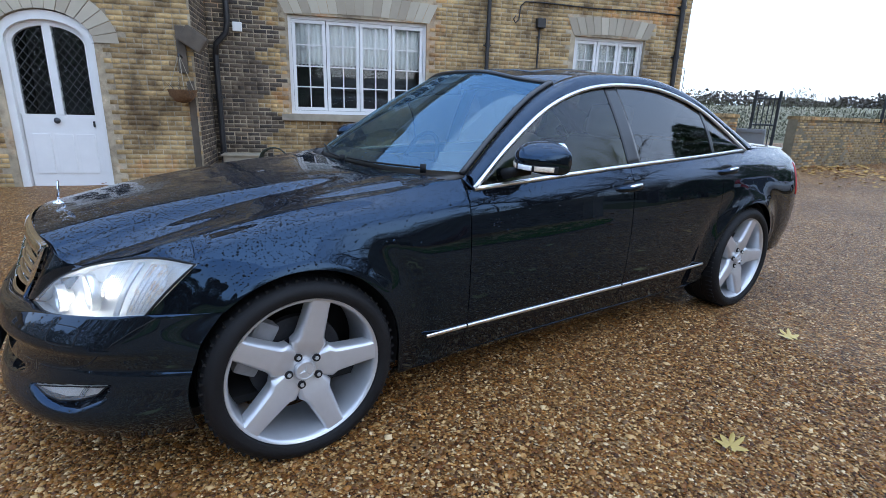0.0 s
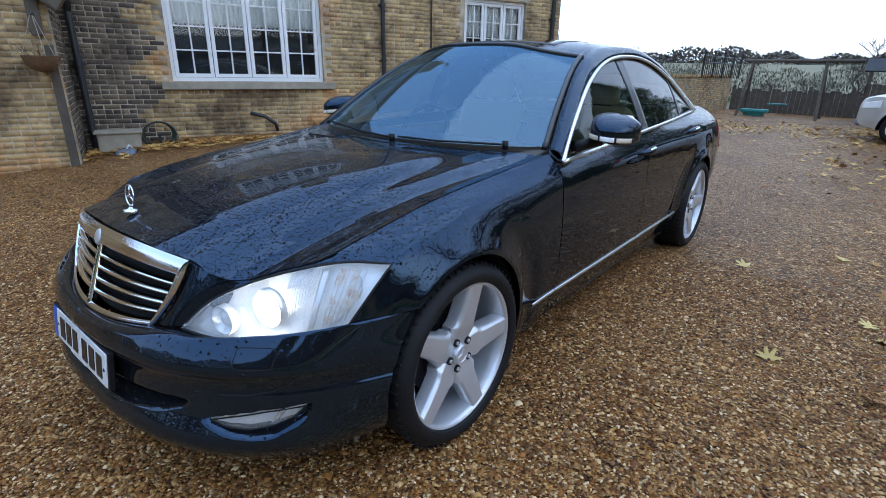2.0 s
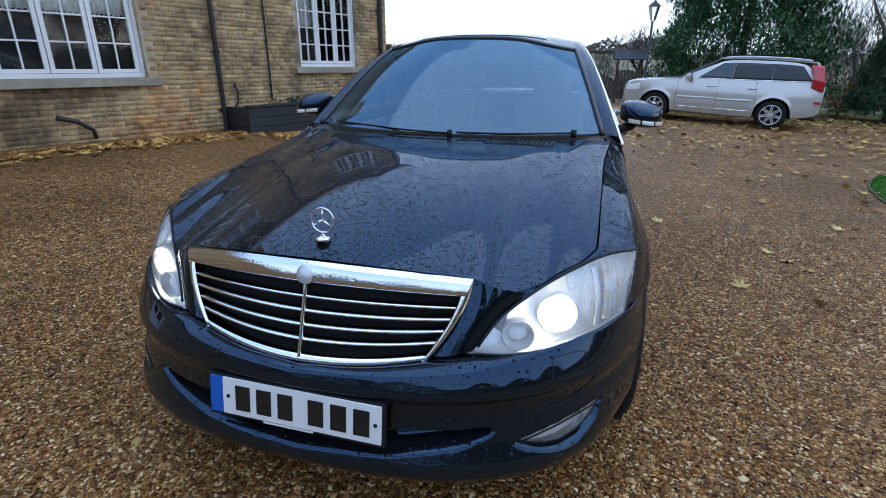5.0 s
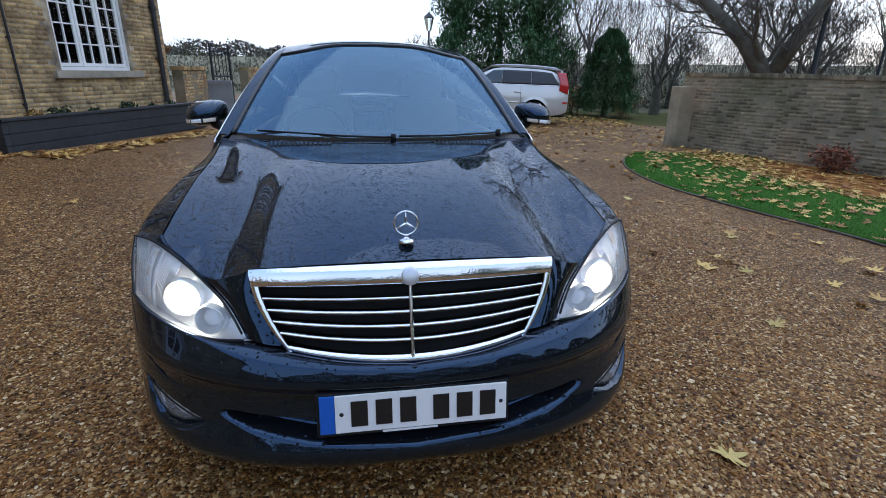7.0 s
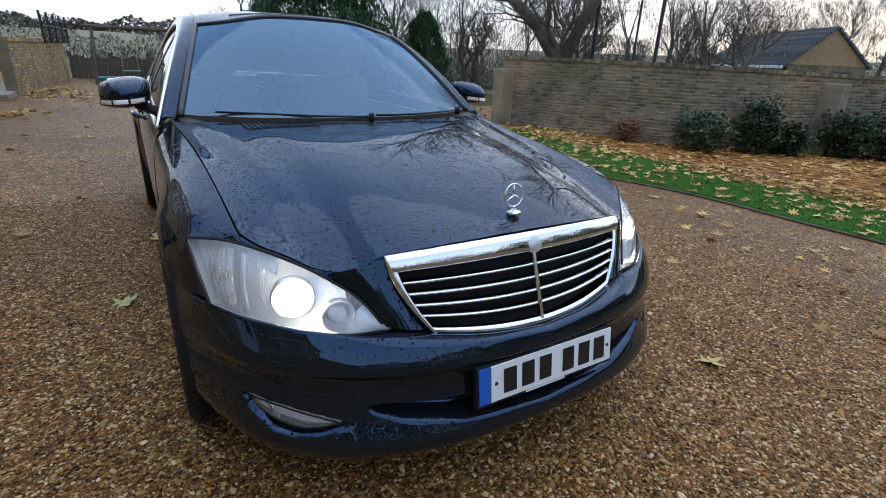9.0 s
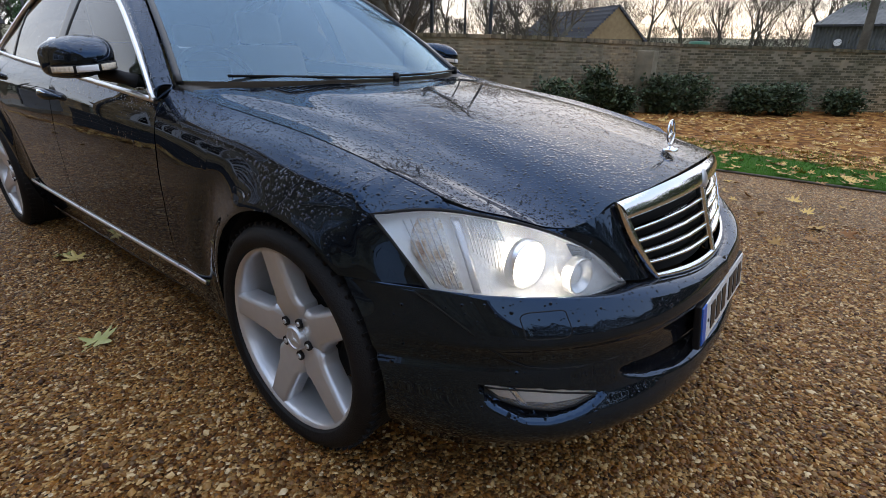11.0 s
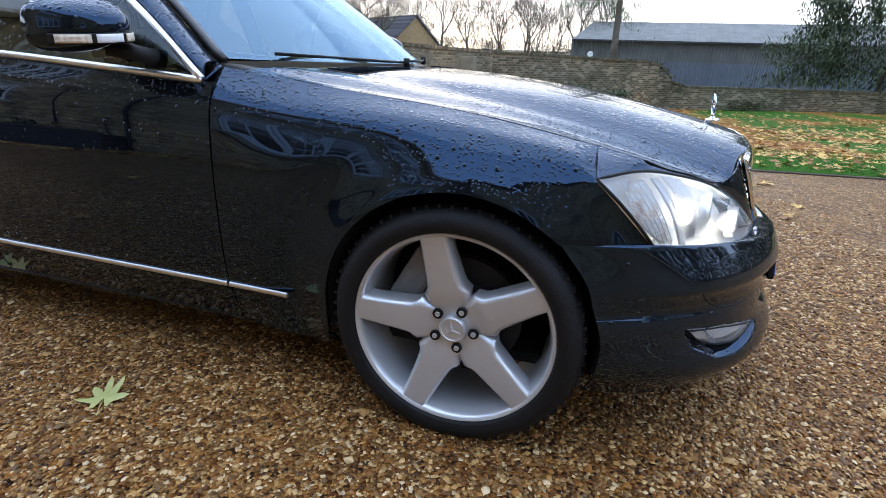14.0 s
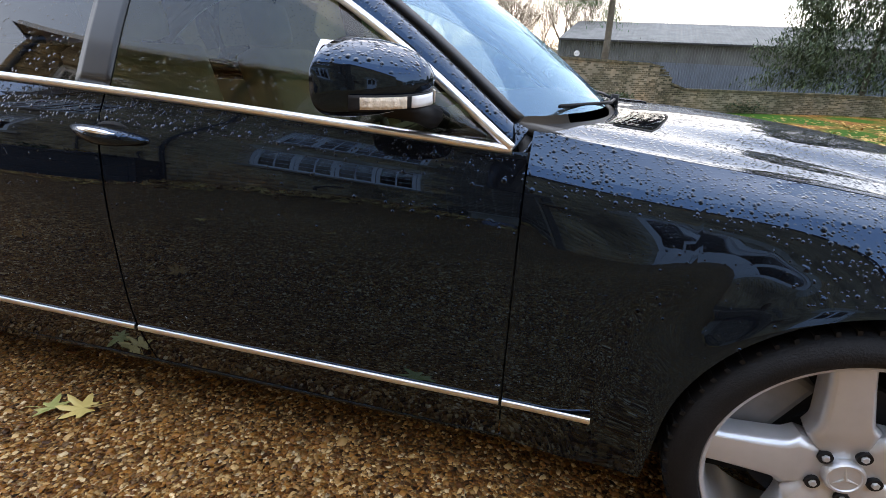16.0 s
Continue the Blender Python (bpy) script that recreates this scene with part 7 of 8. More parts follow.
garden_wall("garden_wall", ((7.0, 8.5), (7.7, 6.4), (8.5, 4.6), (10.4, 3.9), (13.0, 2.9)), (1.27, 1.27, 1.24, 1.20, 1.16), "old weathered brick garden wall with coping", seed=3)
garden_wall("far_garden_wall", ((13.0, 2.9), (15.6, 0.9), (17.8, -1.6)), (1.16, 1.13, 1.08), "old mossy brick garden wall further down", seed=4, mat_brick="mosswall")
garden_wall("stepped_wall", ((17.8, -1.6), (18.1, -2.0), (18.4, -2.5), (18.7, -3.0), (22.0, -9.0), (25.0, -20.0)), (1.06, 1.0, 0.45, 0.28, 0.26, 0.2), "low mossy stretch of garden wall with a swept step", seed=5, mat_brick="mosswall")
garden_wall("pier_wall", ((-3.75, 10.1), (-3.70, 11.7)), (1.22, 1.22), "short tan brick wall beside the house", seed=6, mat_brick="brick")
garden_wall("boundary_wall", ((-2.95, 12.9), (-2.75, 17.0), (-2.55, 21.0)), (1.22, 1.22, 1.22), "low tan brick boundary wall", seed=7, mat_brick="brick")
for (x, y) in ((7.0, 8.5), (11.7, 3.4)):
    g = ground_z(x, y)
    tagged(part("wall_buttress", boxes((x - 0.22, x + 0.16, y - 0.30, y + 0.10, g - 0.1, 1.06), bev=0.02), M["mortar_dark"]), "brick buttress standing against the garden wall", "buttress", "wall buttresses", "structure")


def railing(a, b, base, top, n, name, label):
    t = thing(name, label, "fence", None)
    a, b = Vector((*a, 0)), Vector((*b, 0))
    for k in range(n + 1):
        p = a.lerp(b, k / n)
        h = top + (0.10 if k % 5 == 0 else 0)
        part("post" if k % 5 == 0 else "bar", tube(bmesh.new(), ((p.x, p.y, base(p.x, p.y)), (p.x, p.y, h)), 0.035 if k % 5 == 0 else 0.012, 6), M["fence"], t)
    for z in (top - 0.08, (top + base(a.x, a.y)) / 2 + 0.1):
        part("rail", tube(bmesh.new(), ((a.x, a.y, z), (b.x, b.y, z)), 0.02, 6), M["fence"], t)
    return t


railing((-2.7, 17.2), (-2.4, 21.2), lambda x, y: 1.2, 1.95, 20, "wall_railing", "black metal railing on the boundary wall")
railing((-3.70, 12.3), (-3.35, 12.7), lambda x, y: 0.2, 1.75, 5, "gate_railing", "black metal gate in the boundary")
pv = thing("grey_screen", "grey board screen beside the gate", "screen", pose(-3.65, 12.0, 0.2))
part("board", boxes((-0.25, 0.45, -0.02, 0.02, 0.0, 0.78), bev=0.006), M["greysheet"], pv)
part("rail", boxes((-0.25, 0.45, -0.05, -0.02, 0.7, 0.76)), M["greysheet"], pv)
tagged(part("paved_path", boxes((-3.7, -3.0, 11.8, 15.0, 0.0, 0.20)), M["paving"]), "pale paved path through the gate", "path", kind="structure")
fence_b = thing("close_board_fence", "dark close-boarded fence behind the drive", "fence", None)
for k in range(46):
    x = -2.5 + 0.16 * k
    y = 21.3 - 0.02 * k
    part("board", boxes((x, x + 0.15, y, y + 0.02, ground_z(x, y) - 0.05, 0.80 + 0.05 * math.sin(k * 1.7))), M["timber"], fence_b)
for k in range(7):
    x = -2.5 + 1.2 * k
    part("post", boxes((x, x + 0.1, 21.2, 21.3, -0.1, 0.95)), M["timber"], fence_b)


# ---- trees ----
def branch_mesh(name, seed, height, spread, levels=5, trunk=0.2, lean=0.0, fork=3, twigs=True, first=0.35):
    """Trunk and limbs of a leafless tree as two meshes: the thick wood and the twigs."""
    rng = random.Random(seed)
    thick, thin = ([], []), ([], [])

    def bar(store, a, b, ra, rb, sides):
        V, F = store
        d = (b - a).normalized()
        s = d.orthogonal().normalized()
        u = d.cross(s)
        k = len(V)
        for p, r in ((a, ra), (b, rb)):
            for i in range(sides):
                q = math.tau * i / sides
                V.append(p + (s * math.cos(q) + u * math.sin(q)) * r)
        for i in range(sides):
            j = (i + 1) % sides
            F.append((k + i, k + j, k + sides + j, k + sides + i))

    def grow(p, d, length, r, level):
        steps = 3 if level < 2 else 2
        for i in range(steps):
            q = p + d * length / steps
            r2 = r * (0.86 if level == 0 else 0.80)
            store = thick if level < 3 else thin
            bar(store, p, q, max(r, 0.009), max(r2, 0.007), 8 if level < 2 else (5 if level == 2 else 3))
            p, r = q, r2
            bend = 0.16 if level < 2 else 0.28
            d = (d + Vector((rng.uniform(-bend, bend), rng.uniform(-bend, bend), rng.uniform(-0.05, 0.16)))).normalized()
            if level >= 1 and level < levels - 1 and rng.random() < 0.9:
                out = Vector((rng.uniform(-1, 1), rng.uniform(-1, 1), rng.uniform(-0.1, 0.7))).normalized()
                grow(p, (d * 0.5 + out * spread).normalized(), length * rng.uniform(0.45, 0.7), r * 0.5, level + 2 if rng.random() < 0.3 else level + 1)
        if level < levels:
            for k in range(fork if level < 4 else 2):
                a = math.tau * (k + rng.random() * 0.7) / fork
                out = Vector((math.cos(a), math.sin(a), rng.uniform(0.1, 0.8)))
                grow(p, (d * 0.75 + out * spread).normalized(), length * rng.uniform(0.55, 0.78), r * rng.uniform(0.55, 0.75), level + 1)
    grow(Vector((0, 0, -0.2)), Vector((lean, 0, 1)).normalized(), height * first, trunk, 0)
    out = []
    for (V, F), nm in ((thick, name + "_limbs"), (thin, name + "_twigs")):
        me = bpy.data.meshes.new(nm)
        me.from_pydata(V, [], F)
        me.shade_smooth()
        out.append(me)
    return out


def bare_tree(name, label, seed, at, height, **kw):
    t = thing(name, label, "tree", at)
    a, b = branch_mesh(name, seed, height, **kw)
    part("trunk", a, M["bark"], t)
    part("crown", b, M["twig"], t)
    return t


def upright(x, y, turn=0, s=1.0, dz=0.0):
    return pose(x, y, ground_z(x, y) + dz, 0, 0, turn) @ Matrix.Scale(s, 4)


tree_a = bare_tree("bare_tree", "leafless multi-limbed tree with grey bark", 11, upright(13.8, 20.5), 9.0, spread=0.62, trunk=0.28, first=0.16, levels=5)
tree_b = bare_tree("bare_tree", "big leafless tree with heavy spreading limbs", 23, upright(11.6, 11.4, 0, 1, -0.4), 13.0, spread=0.75, trunk=0.36, first=0.17, levels=5, lean=0.05)
copy_thing(tree_b, upright(19.0, 9.6, 140, 0.8))
for nm, sd, pts, r0 in (("limb", 5, ((0.0, 0.0, 1.9), (-0.7, 0.5, 3.1), (-1.5, 1.1, 4.0), (-2.5, 1.8, 4.9), (-3.5, 2.4, 6.4), (-4.2, 2.8, 8.2)), 0.24), ("limb", 6, ((0.1, 0.0, 2.2), (0.7, -0.5, 4.0), (1.3, -0.9, 5.6), (2.2, -1.2, 7.4), (2.8, -1.6, 9.6)), 0.22)):
    part(nm, tube(bmesh.new(), pts, [r0 * (1 - 0.14 * k) for k in range(len(pts))], 10), M["bark"], tree_b, smooth=True)
    rl = random.Random(sd)
    V, F = [], []
    for k in range(46):
        i = rl.randrange(1, len(pts) - 1)
        p = Vector(pts[i]).lerp(Vector(pts[i + 1]), rl.random())
        d = Vector((rl.uniform(-1, 1), rl.uniform(-1, 1), rl.uniform(0.0, 1.3))).normalized()
        stack = [(p, d, rl.uniform(0.7, 1.4), 0.045, 0)]
        while stack:
            p0, d0, ln, r, lv = stack.pop()
            p1 = p0 + d0 * ln
            sd_ = d0.orthogonal().normalized()
            up_ = d0.cross(sd_)
            n0 = len(V)
            for q, rr in ((p0, r), (p1, r * 0.6)):
                V.extend(q + (sd_ * math.cos(a_) + up_ * math.sin(a_)) * rr for a_ in (0.0, 2.09, 4.19))
            F.extend((n0 + j, n0 + (j + 1) % 3, n0 + 3 + (j + 1) % 3, n0 + 3 + j) for j in range(3))
            if lv < 3:
                for _ in range(3):
                    stack.append((p1, (d0 + Vector((rl.uniform(-0.8, 0.8), rl.uniform(-0.8, 0.8), rl.uniform(-0.3, 0.6)))).normalized(), ln * rl.uniform(0.5, 0.8), max(r * 0.55, 0.008), lv + 1))
    me = bpy.data.meshes.new("twigs")
    me.from_pydata(V, [], F)
    part("twigs", me, M["twig"], tree_b)
for x, y, s_, in ((-3, -18, 0), (6, -19, 1), (15, -18, 2)):
    bare_tree("bare_tree", "leafless tree behind the tall hedge", 90 + s_, upright(x, y), 10.0, spread=0.6, trunk=0.25, first=0.2, levels=4)
tree_c = bare_tree("bare_tree", "tall leafless woodland tree", 37, upright(52, 17), 13.0, spread=0.50, trunk=0.22, first=0.26, levels=5)
bare_tree("bare_tree", "small leafless tree with a tangled twiggy crown", 51, upright(2.45, 18.9), 5.6, spread=0.85, trunk=0.12, first=0.20, levels=5)
copy_thing(tree_a, upright(1.2, 23.5, 200, 0.5))
copy_thing(tree_a, upright(9.5, 24.0, 200, 1.0))
for x, y, a, k in ((16.5, 15.5, 30, 1.15), (20.5, 19.0, 100, 1.25), (25.0, 14.5, 250, 1.1), (17.5, 25.0, 310, 1.2), (12.5, 27.0, 20, 1.1), (30.0, 20.0, 170, 1.2)):
    copy_thing(tree_a, upright(x, y, a, k))
rt = random.Random(77)
for k in range(32):
    x, y = rt.uniform(46, 64), 0 + k * 1.16 + rt.uniform(-0.6, 0.6)
    copy_thing(tree_c if k % 3 else tree_a, upright(x, y, rt.uniform(0, 360), rt.uniform(0.7, 1.1), -0.8))
for k in range(14):
    a = radians(rt.uniform(24, 60))
    d = rt.uniform(34, 48)
    copy_thing(tree_c if k % 2 else tree_a, upright(d * math.sin(a), d * math.cos(a), rt.uniform(0, 360), rt.uniform(0.8, 1.1)))
for x, y, s in ((-1.6, 23.4, 0.28), (0.3, 24.0, 0.3), (-4.8, 23.0, 0.3), (-6.5, 30.0, 0.36), (-0.6, 26.5, 0.32), (1.8, 22.6, 0.3)):
    copy_thing(tree_a, upright(x, y, rt.uniform(0, 360), s))


def conifer(name, label, at, height, radius, n, seed, material="conifer", skirt=0.05, spray=0.3, power=0.8):
    """A dense evergreen: a stem and thousands of drooping sprays on an uneven cone."""
    t = thing(name, label, "tree", at)
    part("trunk", tube(bmesh.new(), ((0, 0, -0.2), (0, 0, height * 0.9)), [0.16, 0.03], 8), M["bark"], t)

    def place(rng, n):
        z = rng.uniform(skirt, 1.0, n) ** 0.85
        a = rng.uniform(0, math.tau, n)
        lump = 1 + 0.14 * np.sin(a * 5 + z * 9) + 0.10 * np.sin(a * 11 - z * 23) + 0.1 * np.sin(z * 31)
        r = radius * np.clip((1 - z), 0.02, 1) ** power * lump * np.sqrt(rng.uniform(0.45, 1.05, n))
        return np.c_[r * np.cos(a), r * np.sin(a), z * height]
    part("crown", foliage("crown", n, place, spray * 1.25, M[material], seed, 0.16, 0.15), M[material], t)
    return t


conifer("leylandii", "tall dense dark-green conifer behind the drive", upright(5.35, 17.8), 8.5, 2.85, 110000, 1, spray=0.13, power=0.55)
conifer("small_conifer", "clipped dark-green conifer beside the drive", upright(9.6, 17.2), 3.2, 1.25, 36000, 2, spray=0.08, power=0.45)
conifer("yew_tree", "spreading dark evergreen beyond the lawn", upright(27.4, -12.4), 10.5, 4.6, 80000, 3, material="shrub", spray=0.17, power=0.55)
# two invented evergreens out of view, blocking bright sky from the bonnet's reflections
for x, y, h, s_ in ((21.5, -18.0, 10.0, 13), (13.5, -20.0, 10.5, 14)):
    conifer("yew_tree", "unseen dark evergreen added to darken the bonnet's reflections", upright(x, y), h, 4.2, 9000, s_, spray=0.36, power=0.55)
cp = conifer("pine_tree", "slender pine with a bare trunk", upright(27.0, -0.35), 2.0, 0.3, 10, 4, spray=0.1)
for o in list(cp.children):
    bpy.data.objects.remove(o)
part("trunk", tube(bmesh.new(), ((0, 0, -0.3), (0.05, -0.05, 2.5), (-0.05, 0.0, 5.0), (0.1, 0.05, 9.0)), [0.20, 0.17, 0.14, 0.08], 9), M["bark"], cp, smooth=True)


def pine_place(rng, n):
    z = rng.uniform(4.0, 9.5, n)
    k = (rng.integers(0, 9, n)) * 0.7
    a = k * 2.4 + rng.normal(0, 0.25, n)
    r = rng.uniform(0.3, 3.3, n) * (1.15 - (z - 4) / 7)
    return np.c_[r * np.cos(a), r * np.sin(a), 4.1 + k * 0.78 - 0.12 * r + rng.normal(0, 0.22, n)]


part("needles", foliage("needles", 11000, pine_place, 0.16, M["conifer"], 9, 0.1, 0.1), M["conifer"], cp)
bm = bmesh.new()
for k in range(9):
    a = k * 0.7 * 2.4
    z = 4.2 + k * 0.7 * 0.78
    tube(bm, ((0, 0, z), (1.4 * math.cos(a), 1.4 * math.sin(a), z + 0.05), (2.6 * math.cos(a), 2.6 * math.sin(a), z - 0.1)), [0.07, 0.04, 0.015], 5)
part("boughs", bm, M["bark"], cp)


def shrub(name, label, x, y, r, h, n, material, seed, size=0.09):
    t = thing(name, label, "shrub", upright(x, y))

    def place(rng, n):
        d = rng.normal(0, 1, (n, 3))
        d /= np.linalg.norm(d, axis=1)[:, None]
        q = d * (rng.uniform(0.3, 1.0, n) ** 0.5)[:, None]
        lump = 1 + 0.22 * np.sin(d[:, 0] * 7 + d[:, 1] * 5) + 0.15 * np.sin(d[:, 2] * 11)
        q *= lump[:, None]
        return np.c_[q[:, 0] * r, q[:, 1] * r, h * (0.5 + 0.5 * q[:, 2])]
    part("stems", tube(tube(bmesh.new(), ((0, 0, -0.05), (0.1 * r, 0, h * 0.7)), [0.03, 0.01], 5), ((0, 0, -0.05), (-0.3 * r, 0.2 * r, h * 0.6)), [0.03, 0.01], 5), M["bark"], t)
    part("leaves", foliage("leaves", n * 2, place, size * 0.7, M[material], seed), M[material], t)
    return t


for x, y, r, h, s in ((9.6, 3.6, 0.42, 1.1, 1), (10.3, 3.35, 0.40, 0.65, 2), (11.6, 2.85, 0.50, 0.95, 3), (12.5, 2.4, 0.52, 1.0, 4), (13.9, 1.3, 0.50, 0.8, 5), (14.7, 0.6, 0.55, 0.85, 6), (15.9, -0.6, 0.5, 0.7, 7)):
    shrub("evergreen_shrub", "dark evergreen shrub against the garden wall", x, y, r, h, 1500, "shrub", s)
shrub("red_shrub", "low red-leaved shrub at the wall foot", 7.75, 5.2, 0.32, 0.5, 500, "redshrub", 31, 0.06)
shrub("evergreen_shrub", "dark evergreen shrub against the garden wall", 8.35, 3.95, 0.5, 0.8, 900, "shrub", 32)
for x, y, s in ((8.9, 18.8, 41), (10.9, 18.2, 42)):
    shrub("autumn_shrub", "tan autumn shrub under the trees", x, y, 0.6, 1.1, 700, "autumn", s)
for x, y, r, h, s in ((19.6, -2.6, 0.8, 0.5, 51), (20.5, -5.2, 1.0, 0.5, 52)):
    shrub("evergreen_shrub", "dark evergreen shrub against the garden wall", x, y, r, h, 900, "shrub", s)


M["hedgerow"] = mat("hedgerow_twigs", (0.07, 0.065, 0.045), rough=0.9, noise_scale=0.8, per="island", color2=(0.16, 0.16, 0.09))


def hedge_place(rng, n):
    x = rng.uniform(-14, 30, n)
    y = 25.5 + rng.normal(0, 0.8, n) + 0.0 * x
    z = np.array([ground_z(a, b) for a, b in zip(x, y)]) + rng.uniform(0, 1.0, n) ** 1.15 * (1.75 + 0.35 * np.sin(x * 1.3) + 0.2 * np.sin(x * 3.7))
    return np.c_[x, y, z]


tagged(part("boundary_hedge", foliage("boundary_hedge", 55000, hedge_place, 0.15, M["hedgerow"], 60, 0.0, 0.12), M["hedgerow"]), "straggly mixed hedge behind the boundary", "hedge", kind="stuff")


def far_wood(rng, n):
    x = rng.uniform(-260, 60, n)
    y = 420 + rng.normal(0, 12, n)
    z = np.array([ground_z(a, b) for a, b in zip(x, y)]) + rng.uniform(0, 1, n) * (7 + 3 * np.sin(x * 0.05) + 2 * np.sin(x * 0.21))
    return np.c_[x, y, z]


tagged(part("far_wood", foliage("far_wood", 12000, far_wood, 1.8, M["twig"], 61), M["twig"]), "grey-brown wood on the far field edge", "wood", kind="stuff")


def wood_floor(rng, n):
    x = rng.uniform(40, 75, n)
    y = rng.uniform(-6, 45, n)
    z = np.array([ground_z(a, b) for a, b in zip(x, y)]) + rng.uniform(0, 1, n) ** 2.2 * 3.2
    return np.c_[x, y, z]


tagged(part("wood_undergrowth", foliage("wood_undergrowth", 40000, wood_floor, 0.3, M["hedgerow"], 62, 0.0, 0.1), M["hedgerow"]), "dark undergrowth in the leafless wood", "undergrowth", kind="stuff")


def twig_place(rng, n):
    x = rng.uniform(46, 64, n)
    y = rng.uniform(-3, 41, n)
    top = 7.0 + 2.2 * np.sin(y * 0.9 + x * 0.3) + 1.3 * np.sin(y * 2.3 + 1)
    z = np.array([ground_z(a, b) for a, b in zip(x, y)]) + 1.0 + np.sqrt(rng.uniform(0, 1, n)) * np.maximum(top, 3)
    return np.c_[x, y, z]


tagged(part("wood_twigs", foliage("wood_twigs", 50000, twig_place, 0.55, M["twig"], 65, -0.3, 0.022), M["twig"]), "fine bare twigs of the leafless wood", "wood", kind="stuff")


def copse_place(rng, n):
    a = rng.uniform(radians(12), radians(66), n)
    d = rng.uniform(30, 44, n)
    x, y = d * np.sin(a), d * np.cos(a)
    tall = 1.6 + 1.2 * np.abs(np.sin(a * 17)) + 2.5 * np.abs(np.sin(a * 41 + 1)) ** 3
    z = np.array([ground_z(p, q) for p, q in zip(x, y)]) + rng.uniform(0, 1, n) ** 1.6 * tall
    return np.c_[x, y, z]


tagged(part("copse", foliage("copse", 38000, copse_place, 0.20, M["hedgerow"], 63, 0.0, 0.1), M["hedgerow"]), "thin brown copse and scrub beyond the garden wall", "copse", kind="stuff")


def near_twigs(rng, n):
    a = rng.uniform(radians(22), radians(50), n)
    d = rng.uniform(19, 32, n)
    x, y = d * np.sin(a), d * np.cos(a)
    top = 6.5 + 2.0 * np.sin(a * 23) + 1.4 * np.sin(a * 51 + d)
    z = np.array([ground_z(p, q) for p, q in zip(x, y)]) + 0.8 + rng.uniform(0, 1, n) ** 0.8 * top
    return np.c_[x, y, z]


tagged(part("garden_twigs", foliage("garden_twigs", 30000, near_twigs, 0.40, M["twig"], 66, -0.3, 0.020), M["twig"]), "fine bare twigs of the trees behind the garden wall", "twigs", kind="stuff")


def yellow_place(rng, n):
    c = np.array(((26.0, 24.0, 5.2), (30.0, 22.0, 6.2), (21.0, 28.0, 5.0), (34.0, 17.0, 5.0)))
    k = rng.integers(0, len(c), n)
    return c[k] + rng.normal(0, 1, (n, 3)) * (1.5, 1.5, 1.6)


tagged(part("autumn_crowns", foliage("autumn_crowns", 7000, yellow_place, 0.09, M["autumn"], 64), M["autumn"]), "last yellow-brown leaves on the trees behind the wall", "foliage", kind="stuff")


def hedge_front(rng, n):
    x = rng.uniform(-9, 26, n)
    y = -15 + rng.normal(0, 0.7, n)
    z = np.array([ground_z(a, b) for a, b in zip(x, y)]) + rng.uniform(0, 1, n) * (4.2 + 0.7 * np.sin(x * 0.9) + 0.4 * np.sin(x * 2.3))
    return np.c_[x, y, z]


tagged(part("tall_hedge", foliage("tall_hedge", 24000, hedge_front, 0.24, M["shrub"], 65), M["shrub"]), "tall dark hedge closing the far end of the drive", "hedge", kind="stuff")


# ---- outbuildings ----
def build_bungalow():
    # ridge runs along local x; the tan gable faces the drive
    b = thing("bungalow", "small tan-brick bungalow with dark tiled roof", "house", pose(33.0, 12.7, ground_z(33.0, 12.7), 0, 0, -126.9))
    L, Wd, eave, ridge = 11.0, 4.2, 2.07, 3.95
    part("wall", boxes((-L, 0, -Wd / 2, Wd / 2, 0, eave)), M["wallbrick"], b, "tan brick wall")
    bm = bmesh.new()
    vs = [bm.verts.new(p) for p in ((0, -Wd / 2, eave), (0, Wd / 2, eave), (0, 0, ridge), (-0.2, -Wd / 2, eave), (-0.2, Wd / 2, eave), (-0.2, 0, ridge))]
    for f in ((0, 1, 2), (5, 4, 3), (0, 2, 5, 3), (1, 4, 5, 2), (0, 3, 4, 1)):
        bm.faces.new([vs[i] for i in f])
    part("gable", bm, M["gable_tan"], b, "tan brick gable")
    for sg in (1, -1):
        bm = bmesh.new()
        for k in range(16):
            t0, t1 = k / 16, (k + 1.15) / 16
            a, c = Vector((0, sg * (Wd / 2 + 0.25) * (1 - t0), eave - 0.15 + (ridge - eave + 0.25) * t0)), Vector((0, sg * (Wd / 2 + 0.25) * (1 - t1), eave - 0.15 + (ridge - eave + 0.25) * t1))
            box(bm, -L - 0.2, 0.15, min(a.y, c.y), max(a.y, c.y), a.z + 0.02, a.z + 0.06 + (c.z - a.z) * 0.6)
        part("roof", bm, M["slate"], b, "dark tiled roof slope")
    part("fascia", boxes((-L, 0.05, -Wd / 2 - 0.3, -Wd / 2 - 0.24, eave - 0.25, eave - 0.08)), M["white"], b)
    for s in (-1.6, 0.9):
        # plain dark plates, the unlit inside painted as their colour
        part("window", boxes((-0.02, 0.03, s - 0.45, s + 0.45, 0.9, 1.75)), M["room"], b)


M["gable_tan"] = mat("tan_gable_brick", (0.26, 0.17, 0.085), rough=0.9, noise_scale=4, color2=(0.40, 0.28, 0.15), bump=0.4, bump_scale=40)
build_bungalow()


def corrugated(s0, s1, z0, z1, pitch=0.18, amp=0.06):
    n = int((s1 - s0) / pitch * 4)
    return sheet(lambda u, v: Vector((amp * math.sin(math.tau * (s1 - s0) * u / pitch), s0 + (s1 - s0) * u, z0 + (z1 - z0) * v)), n, 1, 1, outward=(50, 0, 0))


